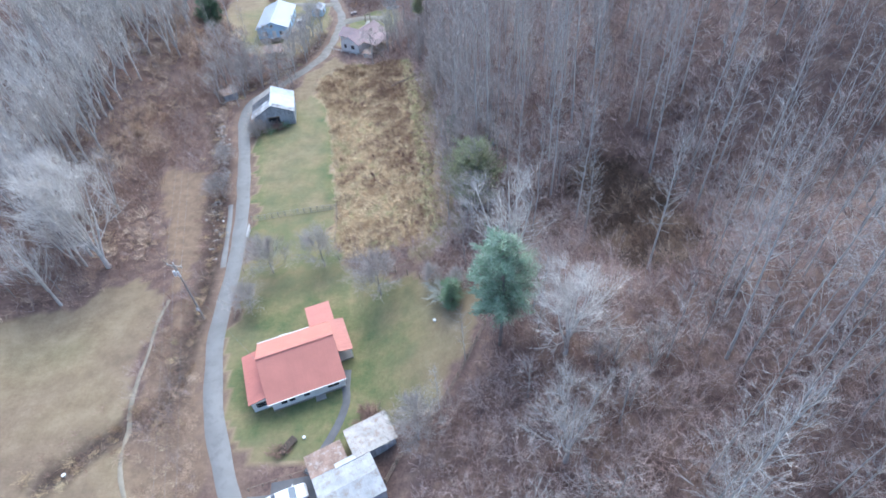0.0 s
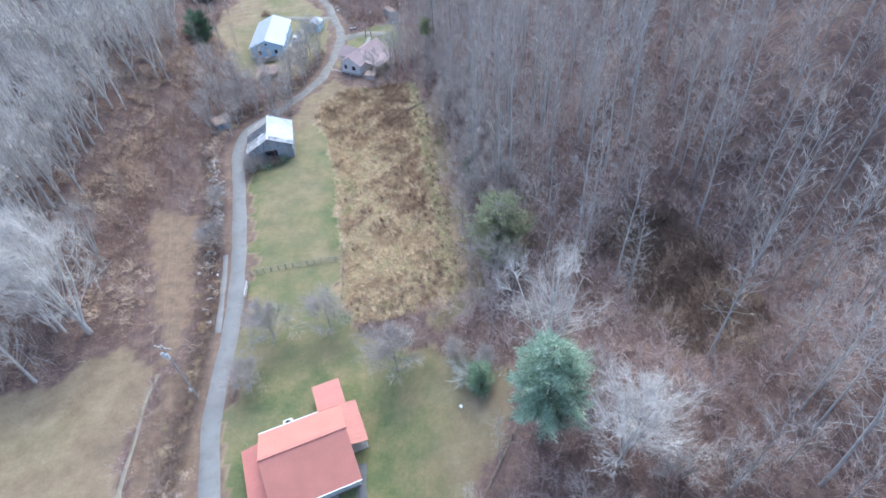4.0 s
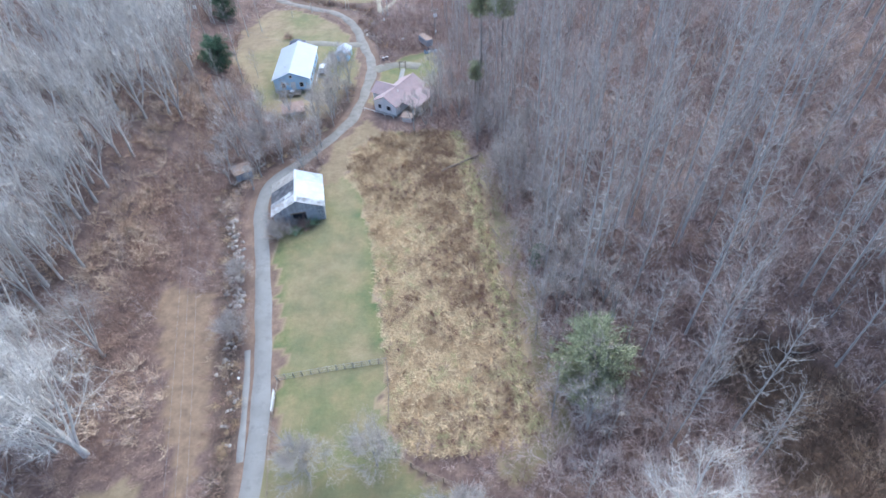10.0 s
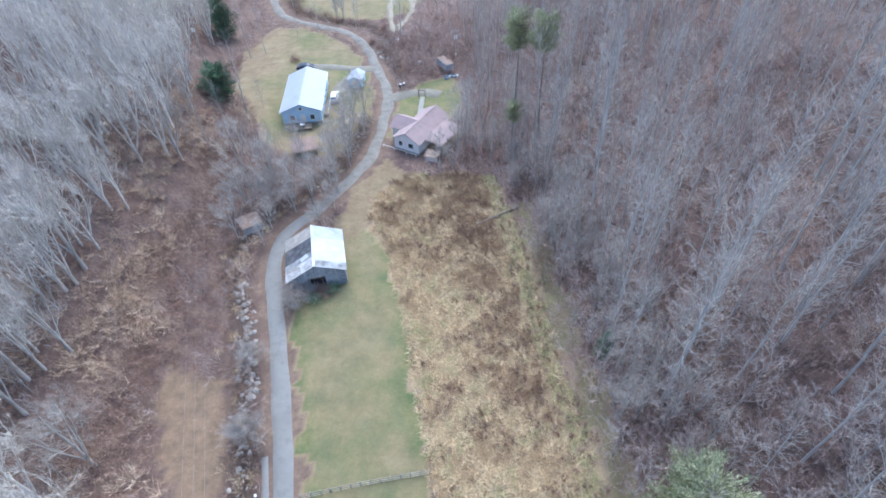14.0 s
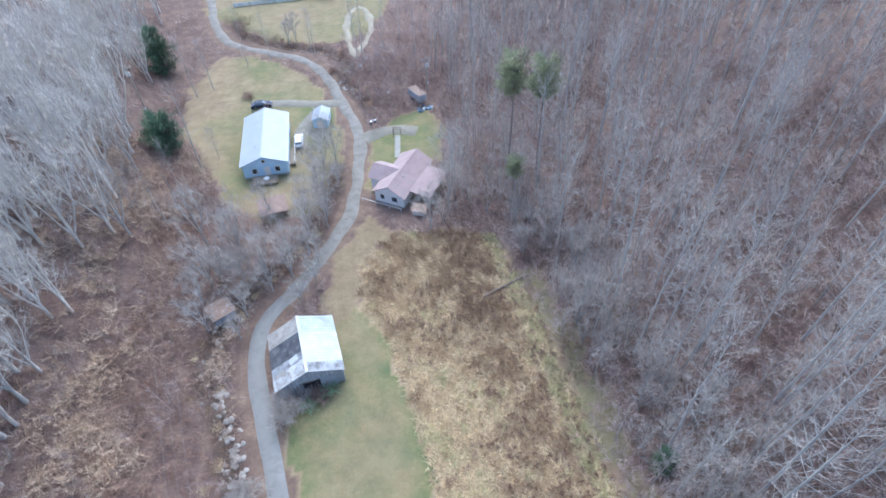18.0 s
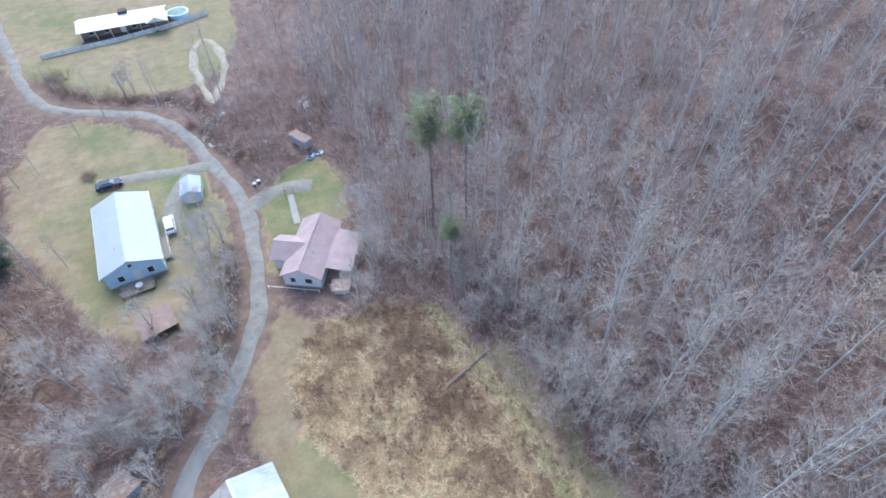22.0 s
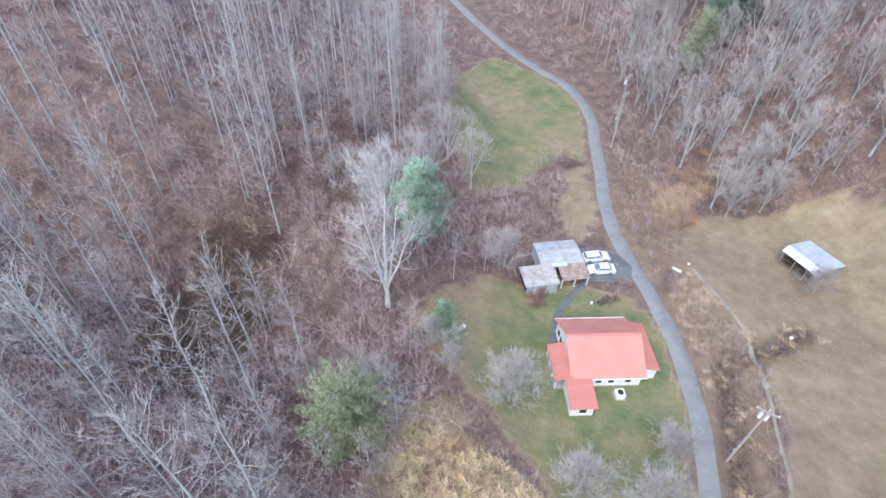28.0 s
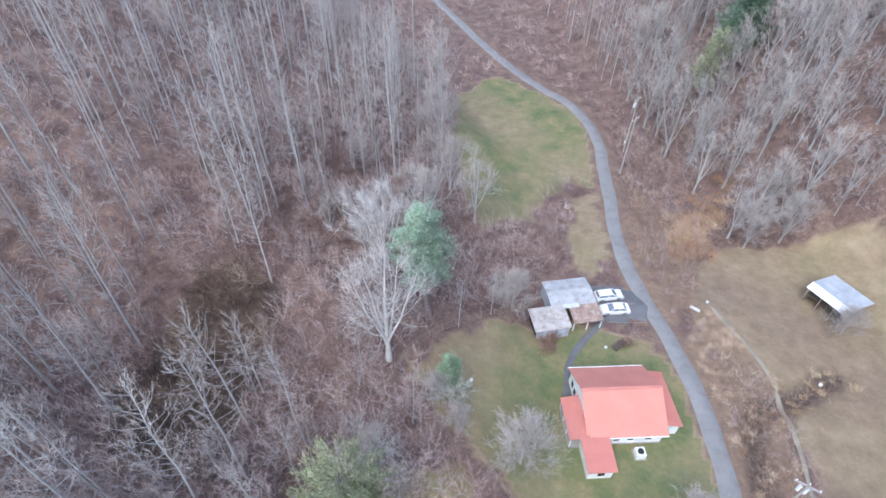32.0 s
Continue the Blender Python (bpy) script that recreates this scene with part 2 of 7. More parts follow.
# ---- the lie of the land ----
YS = [-140, -60, -40, -20, 0, 20, 40, 60, 70, 85, 95, 150, 170, 190, 215, 240, 400]
EX = [110, 80, 62, 42, 24, 16, 10, 5, 3, -1, -2.5, -3, 3, 4, 8, 20, 60]
WX = [60, 22, 10, 0, -9, -42, -46, -46, -44, -46, -47, -48, -47, -52, -60, -66, -80]
ROAD = [(92, -112), (68, -84), (45.4, -56), (31.6, -40.7), (22, -32), (14.8, -26.8), (8.8, -18.6), (5, -8.9), (3.2, -0.2), (1.1, 9.5), (-0.5, 18.3), (-2.6, 25.7), (-5.1, 32.2),
        (-9.3, 40.1), (-11.2, 43.7), (-15.1, 52.3), (-17.4, 60.4), (-18.5, 66.1), (-19.4, 76.5), (-20.4, 85.8), (-22.2, 95.6), (-24.9, 107.4), (-28.4, 121.4), (-30.3, 128.5),
        (-31.1, 134), (-30.5, 139.3), (-28.5, 142.6), (-26, 145.4), (-23.4, 149.5), (-19.7, 156.6), (-16.8, 162.2), (-15.3, 169.2), (-14.5, 177.7), (-14, 185.5), (-15.2, 195.2),
        (-18.6, 206), (-22.7, 219), (-28.8, 227.7), (-38.2, 233.6), (-48, 239.8), (-53, 246.5), (-57, 258), (-62, 280), (-70, 310)]
CREEK_S = [(-34, 43), (-32.2, 44.3), (-30, 47), (-27.4, 49.2), (-24.3, 50.9), (-22.2, 53), (-22.4, 62), (-23, 72), (-24, 80.7), (-25.2, 88), (-27.6, 96), (-30.6, 108), (-33.6, 119), (-36.5, 126), (-38.6, 132),
           (-37, 140), (-33, 147), (-28, 153), (-23.5, 160), (-20, 170), (-18.8, 178)]
CREEK_N = [(-11, 202), (-14, 207), (-17.6, 213.8), (-16.6, 221.8), (-19, 228), (-24, 233), (-36, 238), (-46, 246), (-50, 256)]


def smooth_line(pts, step=1.5):
    """Catmull-Rom through the points, about step metres apart."""
    p = np.array(pts, float)
    out = []
    for i in range(len(p) - 1):
        a, b, c, d = p[max(i - 1, 0)], p[i], p[i + 1], p[min(i + 2, len(p) - 1)]
        n = max(2, int(np.linalg.norm(c - b) / step))
        for k in range(n):
            s = k / n
            out.append(0.5 * (2 * b + (c - a) * s + (2 * a - 5 * b + 4 * c - d) * s * s + (3 * b - a - 3 * c + d) * s ** 3))
    out.append(p[-1])
    return np.array(out)


ROAD_L, CRS_L, CRN_L = smooth_line(ROAD), smooth_line(CREEK_S, 2), smooth_line(CREEK_N, 2)


def line_dist(x, y, line):
    """Least distance from points to a polyline's vertices, by chunks."""
    x, y = np.atleast_1d(x).astype(float), np.atleast_1d(y).astype(float)
    out = np.full(x.shape, 1e9)
    for px, py in line:
        np.minimum(out, (x - px) ** 2 + (y - py) ** 2, out=out)
    return np.sqrt(out)


def wave(x, y, s, k):
    """A cheap smooth noise between -1 and 1."""
    return (np.sin(x / s + 1.3 * k + 1.7 * np.sin(y / s * 0.8 + k)) + np.sin(y / s * 1.1 + 2.1 * k + 1.5 * np.sin(x / s * 0.7 - k))) / 2


def ground(x, y):
    x, y = np.asarray(x, float), np.asarray(y, float)
    shp = np.broadcast(x, y).shape
    xf, yf = np.broadcast_to(x, shp).ravel(), np.broadcast_to(y, shp).ravel()
    xe, xw = np.interp(yf, YS, EX), np.interp(yf, YS, WX)
    d, w = np.maximum(xf - xe, 0), np.maximum(xw - xf, 0)
    hollow = 1 - 0.5 * np.exp(-((yf - 77) / 15) ** 2) * np.clip((d - 12) / 20, 0, 1)
    h = (0.36 * d + 0.10 * np.maximum(d - 12, 0)) * hollow + 0.35 * np.minimum(w, 4) + 0.78 * np.maximum(w - 4, 0)
    h = 150 * np.tanh(h / 150)
    rise = np.clip(h / 6, 0, 1)
    h = h + rise * (0.5 * wave(xf, yf, 6.0, 1) + 0.9 * wave(xf, yf, 17.0, 2) + 0.2 * wave(xf, yf, 2.2, 3))
    flat = np.clip((line_dist(xf, yf, ROAD_L) - 2.2) / 3, 0, 1)
    h = h + flat * (1 - rise) * (0.06 * wave(xf, yf, 3.1, 4) + 0.10 * wave(xf, yf, 9.0, 5))
    for cl, wd, dp in ((CRS_L, 1.5, 0.75), (CRN_L, 1.8, 0.8)):
        h = h - dp * np.exp(-(line_dist(xf, yf, cl) / wd) ** 2) * flat
    return h.reshape(shp)


def gz(x, y):
    return float(ground(np.array([x]), np.array([y]))[0])


def inside(x, y, poly):
    """Whether the points lie in the polygon."""
    hit = np.zeros(x.shape, bool)
    p = np.array(poly, float)
    for (ax, ay), (bx, by) in zip(p, np.roll(p, -1, 0)):
        if ay != by:
            hit ^= ((ay > y) != (by > y)) & (x < (bx - ax) * (y - ay) / (by - ay) + ax)
    return hit


LAWN = [(-9, 44), (-13, 52), (-16, 62), (-17.5, 76), (-19, 92), (-23, 110), (-26, 121), (-27.5, 126), (-24, 133), (-20, 139.5), (-15.5, 141), (-12, 139), (-9.5, 128), (-8, 121), (-5.4, 106.7), (-3.5, 95), (-3, 85), (0, 79), (8, 75),
        (14, 71), (19, 67.5), (23, 65.5), (22.5, 61.5), (18.5, 55.5), (14, 50), (9.5, 48.5), (6, 47), (4.5, 45), (0, 44)]
SOUTH_MEADOW = [(36, -36), (22, -29), (12.6, -24), (7.4, -8.5), (5.4, 0.3), (4.5, 8), (10.5, 7), (14.9, 20.8), (22.8, 30.4), (28.5, 21.7), (35, 8), (42, -20)]
SOUTH_STRIP = [(3.5, 9), (1.4, 20), (-0.6, 28), (2, 34), (6, 31), (7, 22), (8.5, 12)]
WEST_MEADOW = [(-14, 34), (-17, 42), (-25, 46), (-29, 58), (-29, 74), (-36, 79), (-45, 72), (-60, 60), (-60, 24), (-50, 17), (-43, 13), (-35, 12.5), (-28, 15.5), (-21, 18), (-16, 24)]
BLUE_YARD = [(-20, 166), (-17.5, 180), (-18, 192), (-21, 205), (-26, 217), (-38, 230), (-51, 234), (-57, 216), (-55, 198), (-46, 182), (-41, 170), (-32, 163)]
PINK_YARD = [(-12.5, 170), (-11.5, 187), (-8, 193), (2, 199), (5, 190), (3, 178), (-2, 176), (-9, 168)]
NORTH_MEADOW = [(-72, 330), (-60, 262), (-49, 252), (-38, 241), (-22, 236), (-12, 240), (-4, 258), (0, 300), (5, 330)]
FIELD = [(-14.6, 150), (-14.8, 143), (-13.9, 139), (-11, 134), (-8, 121), (-5.2, 106), (-3.4, 95), (-2.6, 85), (0, 81), (6.7, 79), (12, 78.5), (17.5, 80), (16.3, 90), (15, 102), (14, 113), (12.5, 128), (10.5, 140), (9, 150), (0, 156), (-8, 157)]
CORRIDOR = [(-27.5, 73), (-31, 80), (-41, 104), (-43, 112), (-33, 109), (-30.5, 98), (-26.5, 84)]
TRACK = [(-20, 138), (-15, 140), (-14.7, 150), (-8, 158), (-12, 163), (-16, 158), (-20, 150), (-21, 144)]
ROADSIDE = [(-5.5, 33), (-11, 40), (-15, 33), (-16, 22), (-10, 10), (-4, 4), (-2, 14), (-3.5, 24)]
EDGE = [(17.5, 80), (16.3, 90), (15, 102), (14, 113), (12.5, 128), (10.5, 140), (13.5, 140), (15.5, 128), (17, 113), (18, 102), (19.5, 90), (20.5, 79), (13, 74), (11, 77.5)]
CREEKSIDE = [(-12.5, 42), (-17.5, 34), (-21.5, 40), (-25.5, 46), (-26.8, 56), (-27.6, 72), (-23, 74), (-20, 66), (-18, 56)]
THICKET = [(37.5, 87), (42, 89), (47, 88), (52, 81), (53, 73), (52.5, 66), (48, 61), (42, 63), (39.5, 70), (39.8, 78)]


def axis_lines(lo, hi, step, far):
    core = np.arange(lo, hi + 0.01, step)
    out, d = [], step
    v = hi
    while v < far:
        d *= 1.25
        v += d
        out.append(v)
    neg, d, v = [], step, lo
    while v > -far:
        d *= 1.25
        v -= d
        neg.append(v)
    return np.array(neg[::-1] + list(core) + out)


def mesh_np(name, verts, tris, mats, index=None, smooth=False):
    me = bpy.data.meshes.new(name)
    verts, tris = np.asarray(verts, np.float32), np.asarray(tris, np.int32)
    k = tris.shape[1]
    me.vertices.add(len(verts))
    me.vertices.foreach_set("co", verts.ravel())
    me.loops.add(tris.size)
    me.loops.foreach_set("vertex_index", tris.ravel())
    me.polygons.add(len(tris))
    me.polygons.foreach_set("loop_start", np.arange(0, tris.size, k, dtype=np.int32))
    me.polygons.foreach_set("loop_total", np.full(len(tris), k, np.int32))
    for m in mats:
        me.materials.append(m)
    if index is not None:
        me.polygons.foreach_set("material_index", np.asarray(index, np.int32))
    if smooth:
        me.polygons.foreach_set("use_smooth", np.ones(len(tris), bool))
    me.update(calc_edges=True)
    return me


def build_ground():
    gx, gy = axis_lines(-90, 110, 1.0, 2600), axis_lines(-70, 270, 1.0, 2600)
    X, Y = np.meshgrid(gx, gy)
    Z = ground(X, Y)
    nx, ny = len(gx), len(gy)
    i = (np.arange(ny - 1)[:, None] * nx + np.arange(nx - 1)).ravel()
    me = mesh_np("ground", np.stack([X, Y, Z], -1).reshape(-1, 3), np.stack([i, i + 1, i + nx + 1, i + nx], 1), [], smooth=True)
    x, y = X.ravel(), Y.ravel()
    jx, jy = x + 0.9 * wave(x, y, 1.9, 7) + 0.5 * wave(x, y, 0.8, 8), y + 0.9 * wave(x, y, 2.1, 9)
    cover = np.zeros((len(x), 4), np.float32)
    for p, k in ((LAWN, 1), (SOUTH_MEADOW, 0.8), (BLUE_YARD, 0.8), (PINK_YARD, 0.85)):
        k2 = k + (0.16 * wave(x, y, 5.5, 3) + 0.08 * wave(x, y, 2.1, 5) if k < 1 else 0 * x)
        if p is BLUE_YARD:
            k2 = k2 - 0.35 * np.clip((-40 - x) / 10, 0, 1) - 0.3 * np.clip((178 - y) / 8, 0, 1)
        cover[inside(jx, jy, p), 0] = k2[inside(jx, jy, p)]
    for p in (WEST_MEADOW, NORTH_MEADOW, SOUTH_STRIP):
        cover[inside(jx, jy, p), 0] = ((0.7 if p is NORTH_MEADOW else 0.45) + 0.16 * wave(x, y, 6.5, 2) + 0.06 * wave(x, y, 2.3, 4))[inside(jx, jy, p)]
    yard = np.interp(np.hypot(jx + 3, jy - 60), [10, 16, 25], [0.97, 0.8, 0.7]) - 0.14 * np.clip((jx - 12) / 6, 0, 1)
    lawn_green = np.where(jy - 0.15 * jx < 80, yard, np.interp(jy - 0.15 * jx, [80, 92, 97, 140], [0.84, 0.9, 0.8, 0.74]))
    cover[inside(jx, jy, LAWN), 0] = (lawn_green + 0.06 * wave(x, y, 4.5, 1) + 0.05 * wave(x, y, 1.7, 6))[inside(jx, jy, LAWN)]
    rim = np.concatenate([np.linspace(a, b, 12) for a, b in zip(np.array(LAWN, float), np.roll(np.array(LAWN, float), -1, 0))])
    cover[:, 0] += 0.22 * np.exp(-(line_dist(x, y, rim) / 1.8) ** 2) * inside(jx, jy, LAWN) * (y > 96)
    cover[inside(jx, jy, FIELD), 1] = 1
    band = x - np.interp(y, [78, 150], [17, 9]) + 5.5
    cover[:, 2] = np.maximum(cover[:, 2], (0.34 * np.exp(-(band / 4.0) ** 2) * np.clip((y - 92) / 10, 0, 1) + 0.5 * np.clip((y - 138) / 10, 0, 1)) * inside(jx, jy, FIELD) * (0.75 + 0.25 * wave(x, y, 1.6, 2)))
    cover[inside(jx, jy, CORRIDOR), 2] = 1
    cover[inside(jx, jy, TRACK), 2] = 0.4
    cover[inside(jx, jy, ROADSIDE), 2] = 0.75
    cover[inside(jx, jy, CREEKSIDE), 2] = 0.8
    cover[inside(jx, jy, EDGE), 0] = 0.7
    cover[inside(jx, jy, TRACK), 0] = 0.62
    # shade in the gaps between thicket shrubs, painted into the ground
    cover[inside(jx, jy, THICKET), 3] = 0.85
    for cl in (CRS_L, CRN_L):
        cover[:, 3] = np.maximum(cover[:, 3], np.clip(1.6 - line_dist(x, y, cl) / 1.6, 0, 1))
    rd = line_dist(x, y, ROAD_L)
    cover[:, 2] = np.maximum(cover[:, 2], 0.4 * np.clip(1 - (rd - 2) / 1.5, 0, 1) * (cover[:, 0] < 0.1))
    at = me.attributes.new("cover", "FLOAT_COLOR", "POINT")
    at.data.foreach_set("color", cover.ravel())
    m = bpy.data.materials.new("valley_ground")
    nt, b = nodes_of(m)
    a = nt.nodes.new("ShaderNodeAttribute")
    a.attribute_name = "cover"
    sep = nt.nodes.new("ShaderNodeSeparateColor")
    nt.links.new(a.outputs["Color"], sep.inputs["Color"])
    litter = ramp(nt, noise_node(nt, 0.35, 8, 0.7), [(0.3, (0.105, 0.069, 0.061)), (0.5, (0.195, 0.13, 0.11)), (0.7, (0.335, 0.235, 0.18))])
    # flecks of dark soil and leaves, with shade between brush painted in
    litter = mix(nt, 0.8, litter, ramp(nt, noise_node(nt, 2.2, 10, 0.85), [(0.34, (0.35, 0.32, 0.32)), (0.5, (0.9, 0.9, 0.9)), (0.68, (1.5, 1.45, 1.4))]), "MULTIPLY")
    green = ramp(nt, noise_node(nt, 0.22, 6, 0.65), [(0.3, (0.105, 0.15, 0.065)), (0.5, (0.195, 0.20, 0.09)), (0.72, (0.32, 0.26, 0.14))])
    green = mix(nt, 0.7, green, ramp(nt, noise_node(nt, 1.6, 10, 0.8), [(0.3, (0.62, 0.62, 0.58)), (0.7, (1.2, 1.18, 1.15))]), "MULTIPLY")
    tan = ramp(nt, noise_node(nt, 0.5, 8, 0.75), [(0.3, (0.25, 0.175, 0.11)), (0.5, (0.42, 0.31, 0.19)), (0.7, (0.56, 0.43, 0.27))])
    dirt = ramp(nt, noise_node(nt, 0.6, 8, 0.7), [(0.3, (0.165, 0.112, 0.078)), (0.7, (0.325, 0.228, 0.152))])
    dry = ramp(nt, noise_node(nt, 0.3, 8, 0.7), [(0.3, (0.215, 0.155, 0.098)), (0.5, (0.31, 0.235, 0.148)), (0.7, (0.405, 0.315, 0.208))])
    # creek-bank soil; also the painted shade under the thicket
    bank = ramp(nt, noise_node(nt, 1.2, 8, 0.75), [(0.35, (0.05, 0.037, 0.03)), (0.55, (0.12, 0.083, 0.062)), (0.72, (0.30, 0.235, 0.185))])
    r1 = nt.nodes.new("ShaderNodeMapRange")
    r1.inputs["From Min"].default_value, r1.inputs["From Max"].default_value = 0.0, 0.55
    nt.links.new(sep.outputs["Red"], r1.inputs["Value"])
    r2 = nt.nodes.new("ShaderNodeMapRange")
    r2.inputs["From Min"].default_value, r2.inputs["From Max"].default_value = 0.55, 0.95
    nt.links.new(sep.outputs["Red"], r2.inputs["Value"])
    col = mix(nt, r1.outputs["Result"], litter, mix(nt, 0.08, dry, green))
    col = mix(nt, r2.outputs["Result"], col, green)
    col = mix(nt, sep.outputs["Green"], col, tan)
    col = mix(nt, sep.outputs["Blue"], col, dirt)
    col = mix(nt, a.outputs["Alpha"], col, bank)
    nt.links.new(col, b.inputs["Base Color"])
    b.inputs["Roughness"].default_value = 0.95
    bp = nt.nodes.new("ShaderNodeBump")
    bp.inputs["Strength"].default_value, bp.inputs["Distance"].default_value = 0.8, 0.15
    nt.links.new(noise_node(nt, 2.0, 10, 0.75), bp.inputs["Height"])
    nt.links.new(bp.outputs["Normal"], b.inputs["Normal"])
    me.materials.append(m)
    return tagged(new("ground", me), "wide winter valley ground with lawn, dry field and leaf litter", "ground", kind="structure")


build_ground()


def strip(name, line, width, up, material, label, category, thick=0.12, wobble=0.12):
    """A paved strip along a line, with real edges."""
    n = len(line)
    tan = np.gradient(line, axis=0)
    tan /= np.linalg.norm(tan, axis=1)[:, None]
    nor = np.stack([-tan[:, 1], tan[:, 0]], 1)
    s = np.arange(n)
    lw = width / 2 + wobble * np.sin(s * 0.9) * np.sin(s * 0.37 + 1)
    rw = width / 2 + wobble * np.sin(s * 0.7 + 2) * np.sin(s * 0.31)
    cols = []
    for off, dz in ((lw + 0.12, up - thick), (lw, up), (0 * lw, up + 0.03), (-rw, up), (-rw - 0.12, up - thick)):
        p = line + nor * off[:, None]
        c = ground(line[:, 0], line[:, 1])
        cols.append(np.stack([p[:, 0], p[:, 1], np.maximum(c, ground(p[:, 0], p[:, 1])) + dz], 1))
    v = np.stack(cols, 1).reshape(-1, 3)
    q = []
    for i in range(n - 1):
        for j in range(4):
            q.append((i * 5 + j, (i + 1) * 5 + j, (i + 1) * 5 + j + 1, i * 5 + j + 1))
    me = mesh_np(name, v, np.array(q)[:, ::-1], [material], smooth=True)
    return tagged(new(name, me), label, category, kind="structure")


M_GRITROAD = mat("gritty_worn_asphalt", (0.285, 0.262, 0.238), 0.92, vary=0.2, big=0.35, fine=10, bump=0.4, depth=0.02, stain=(0.20, 0.175, 0.15))
CUT = int(np.argmax(ROAD_L[:, 1] > 143))
strip("road", ROAD_L[:CUT + 1], np.interp(ROAD_L[:CUT + 1, 1], [125, 146], [2.55, 2.4]), 0.05, M_ASPHALT, "narrow grey asphalt lane winding along the valley", "road")
strip("road_upper", ROAD_L[CUT:], np.full(len(ROAD_L) - CUT, 2.45), 0.05, M_GRITROAD, "narrow gritty lane worn and patched with gravel", "road", wobble=0.3)
strip("driveway_pink_house", smooth_line([(-13.2, 187.6), (-10.5, 189.2), (-6, 190.4), (-1, 189)]), 3.6, 0.05, M_GRAVEL, "short grey gravel driveway off the lane", "driveway", wobble=0.35)
strip("driveway_blue_house", smooth_line([(-18, 204), (-23, 204.5), (-30, 205.5), (-40, 207)]), 3.0, 0.05, M_GRAVEL, "pale gravel driveway across the grass", "driveway", wobble=0.35)
strip("parking_blue_house", smooth_line([(-22, 203), (-25.5, 198), (-27, 192), (-27.4, 186)]), 3.2, 0.06, M_GRAVEL, "pale gravel parking strip beside the blue house", "driveway", wobble=0.35)
strip("parking_pad", smooth_line([(0.2, 35), (-0.8, 38.5), (-1.5, 42.6)]), 6.6, 0.07, M_BLACKTOP, "dark asphalt parking pad beside the shed", "parking", wobble=0.05)
strip("parking_apron", smooth_line([(-1, 38.6), (-4.5, 37.6), (-7.5, 37.5)]), 6.0, 0.05, M_BLACKTOP, "dark asphalt apron between pad and lane", "parking", wobble=0.05)
strip("garden_path", smooth_line([(2.8, 58), (2.9, 55), (3.2, 52.8), (2.5, 49.5), (0.9, 45.8), (-0.6, 43)]), 1.0, 0.05, M_BLACKTOP, "narrow dark garden path curving round the red-roofed house", "path", wobble=0.03)
strip("footpath_west", smooth_line([(-17.6, 34), (-19.5, 37), (-21.8, 39.6), (-25, 44.7), (-26.2, 50.2), (-27.4, 55), (-28, 61.5), (-28.8, 68), (-28.6, 73)]), 0.5, 0.03, M_TRACK, "thin pale track along the meadow's edge", "path")
strip("garden_walk", smooth_line([(-6.1, 179.8), (-5.8, 184), (-5.5, 188)]), 1.1, 0.05, M_CONC, "pale concrete walk to the pink-roofed house", "path", wobble=0.02)
strip("road_shoulder", smooth_line([(-21.6, 80), (-22.4, 85), (-23.6, 91), (-25, 97.5)]), 0.8, 0.04, M_ASPHALT, "pale concrete shoulder between lane and creek", "road")
strip("sand_loop", smooth_line([(-13.8, 227), (-15.9, 235.5), (-16.6, 248), (-13.9, 259), (-10.5, 256), (-9.4, 243), (-12.9, 231.6), (-13.6, 228)]), 1.7, 0.04, mat("pale_sand", (0.42, 0.365, 0.285), 0.95, vary=0.2, big=0.3, fine=6, stain=(0.32, 0.27, 0.19)), "pale sandy loop track in the meadow", "track", wobble=0.5)
strip("creek_south", CRS_L, 1.3, -0.02, M_WATER, "narrow dark creek beside the lane", "water", thick=0.02)
strip("creek_north", CRN_L, 1.6, -0.02, M_WATER, "narrow dark creek in a wooded gully", "water", thick=0.02)


# ---- building blocks ----
def part(name, bm, material, parent, label=""):
    me = bpy.data.meshes.new(name)
    bm.to_mesh(me)
    bm.free()
    me.materials.append(material)
    ob = new(name, me)
    ob.parent = parent
    if label:
        ob["label"] = label
    return ob


def thing(name, m, label, category, group="", kind=""):
    ob = new(name)
    ob.empty_display_size = 0.3
    ob.matrix_world = m
    return tagged(ob, label, category, group, kind)


def box(bm, x0, x1, y0, y1, z0, z1, bevel=0.0):
    r = bmesh.ops.create_cube(bm, size=1.0)
    bmesh.ops.scale(bm, vec=(x1 - x0, y1 - y0, z1 - z0), verts=r["verts"])
    bmesh.ops.translate(bm, vec=((x0 + x1) / 2, (y0 + y1) / 2, (z0 + z1) / 2), verts=r["verts"])
    if bevel:
        es = list({e for v in r["verts"] for e in v.link_edges})
        bmesh.ops.bevel(bm, geom=es, offset=bevel, segments=1, affect="EDGES", profile=0.5)
    return r["verts"]


def boxed(*a, bevel=0.0):
    bm = bmesh.new()
    box(bm, *a, bevel=bevel)
    return bm


def cyl(bm, p, q, r0, r1, seg=8):
    p, q = Vector(p), Vector(q)
    d = q - p
    m = Matrix.Translation((p + q) / 2) @ d.to_track_quat("Z", "Y").to_matrix().to_4x4()
    bmesh.ops.create_cone(bm, cap_ends=True, segments=seg, radius1=r0, radius2=r1, depth=d.length, matrix=m)


def rod(p, q, r0, r1=None, seg=8):
    bm = bmesh.new()
    cyl(bm, p, q, r0, r0 if r1 is None else r1, seg)
    return bm


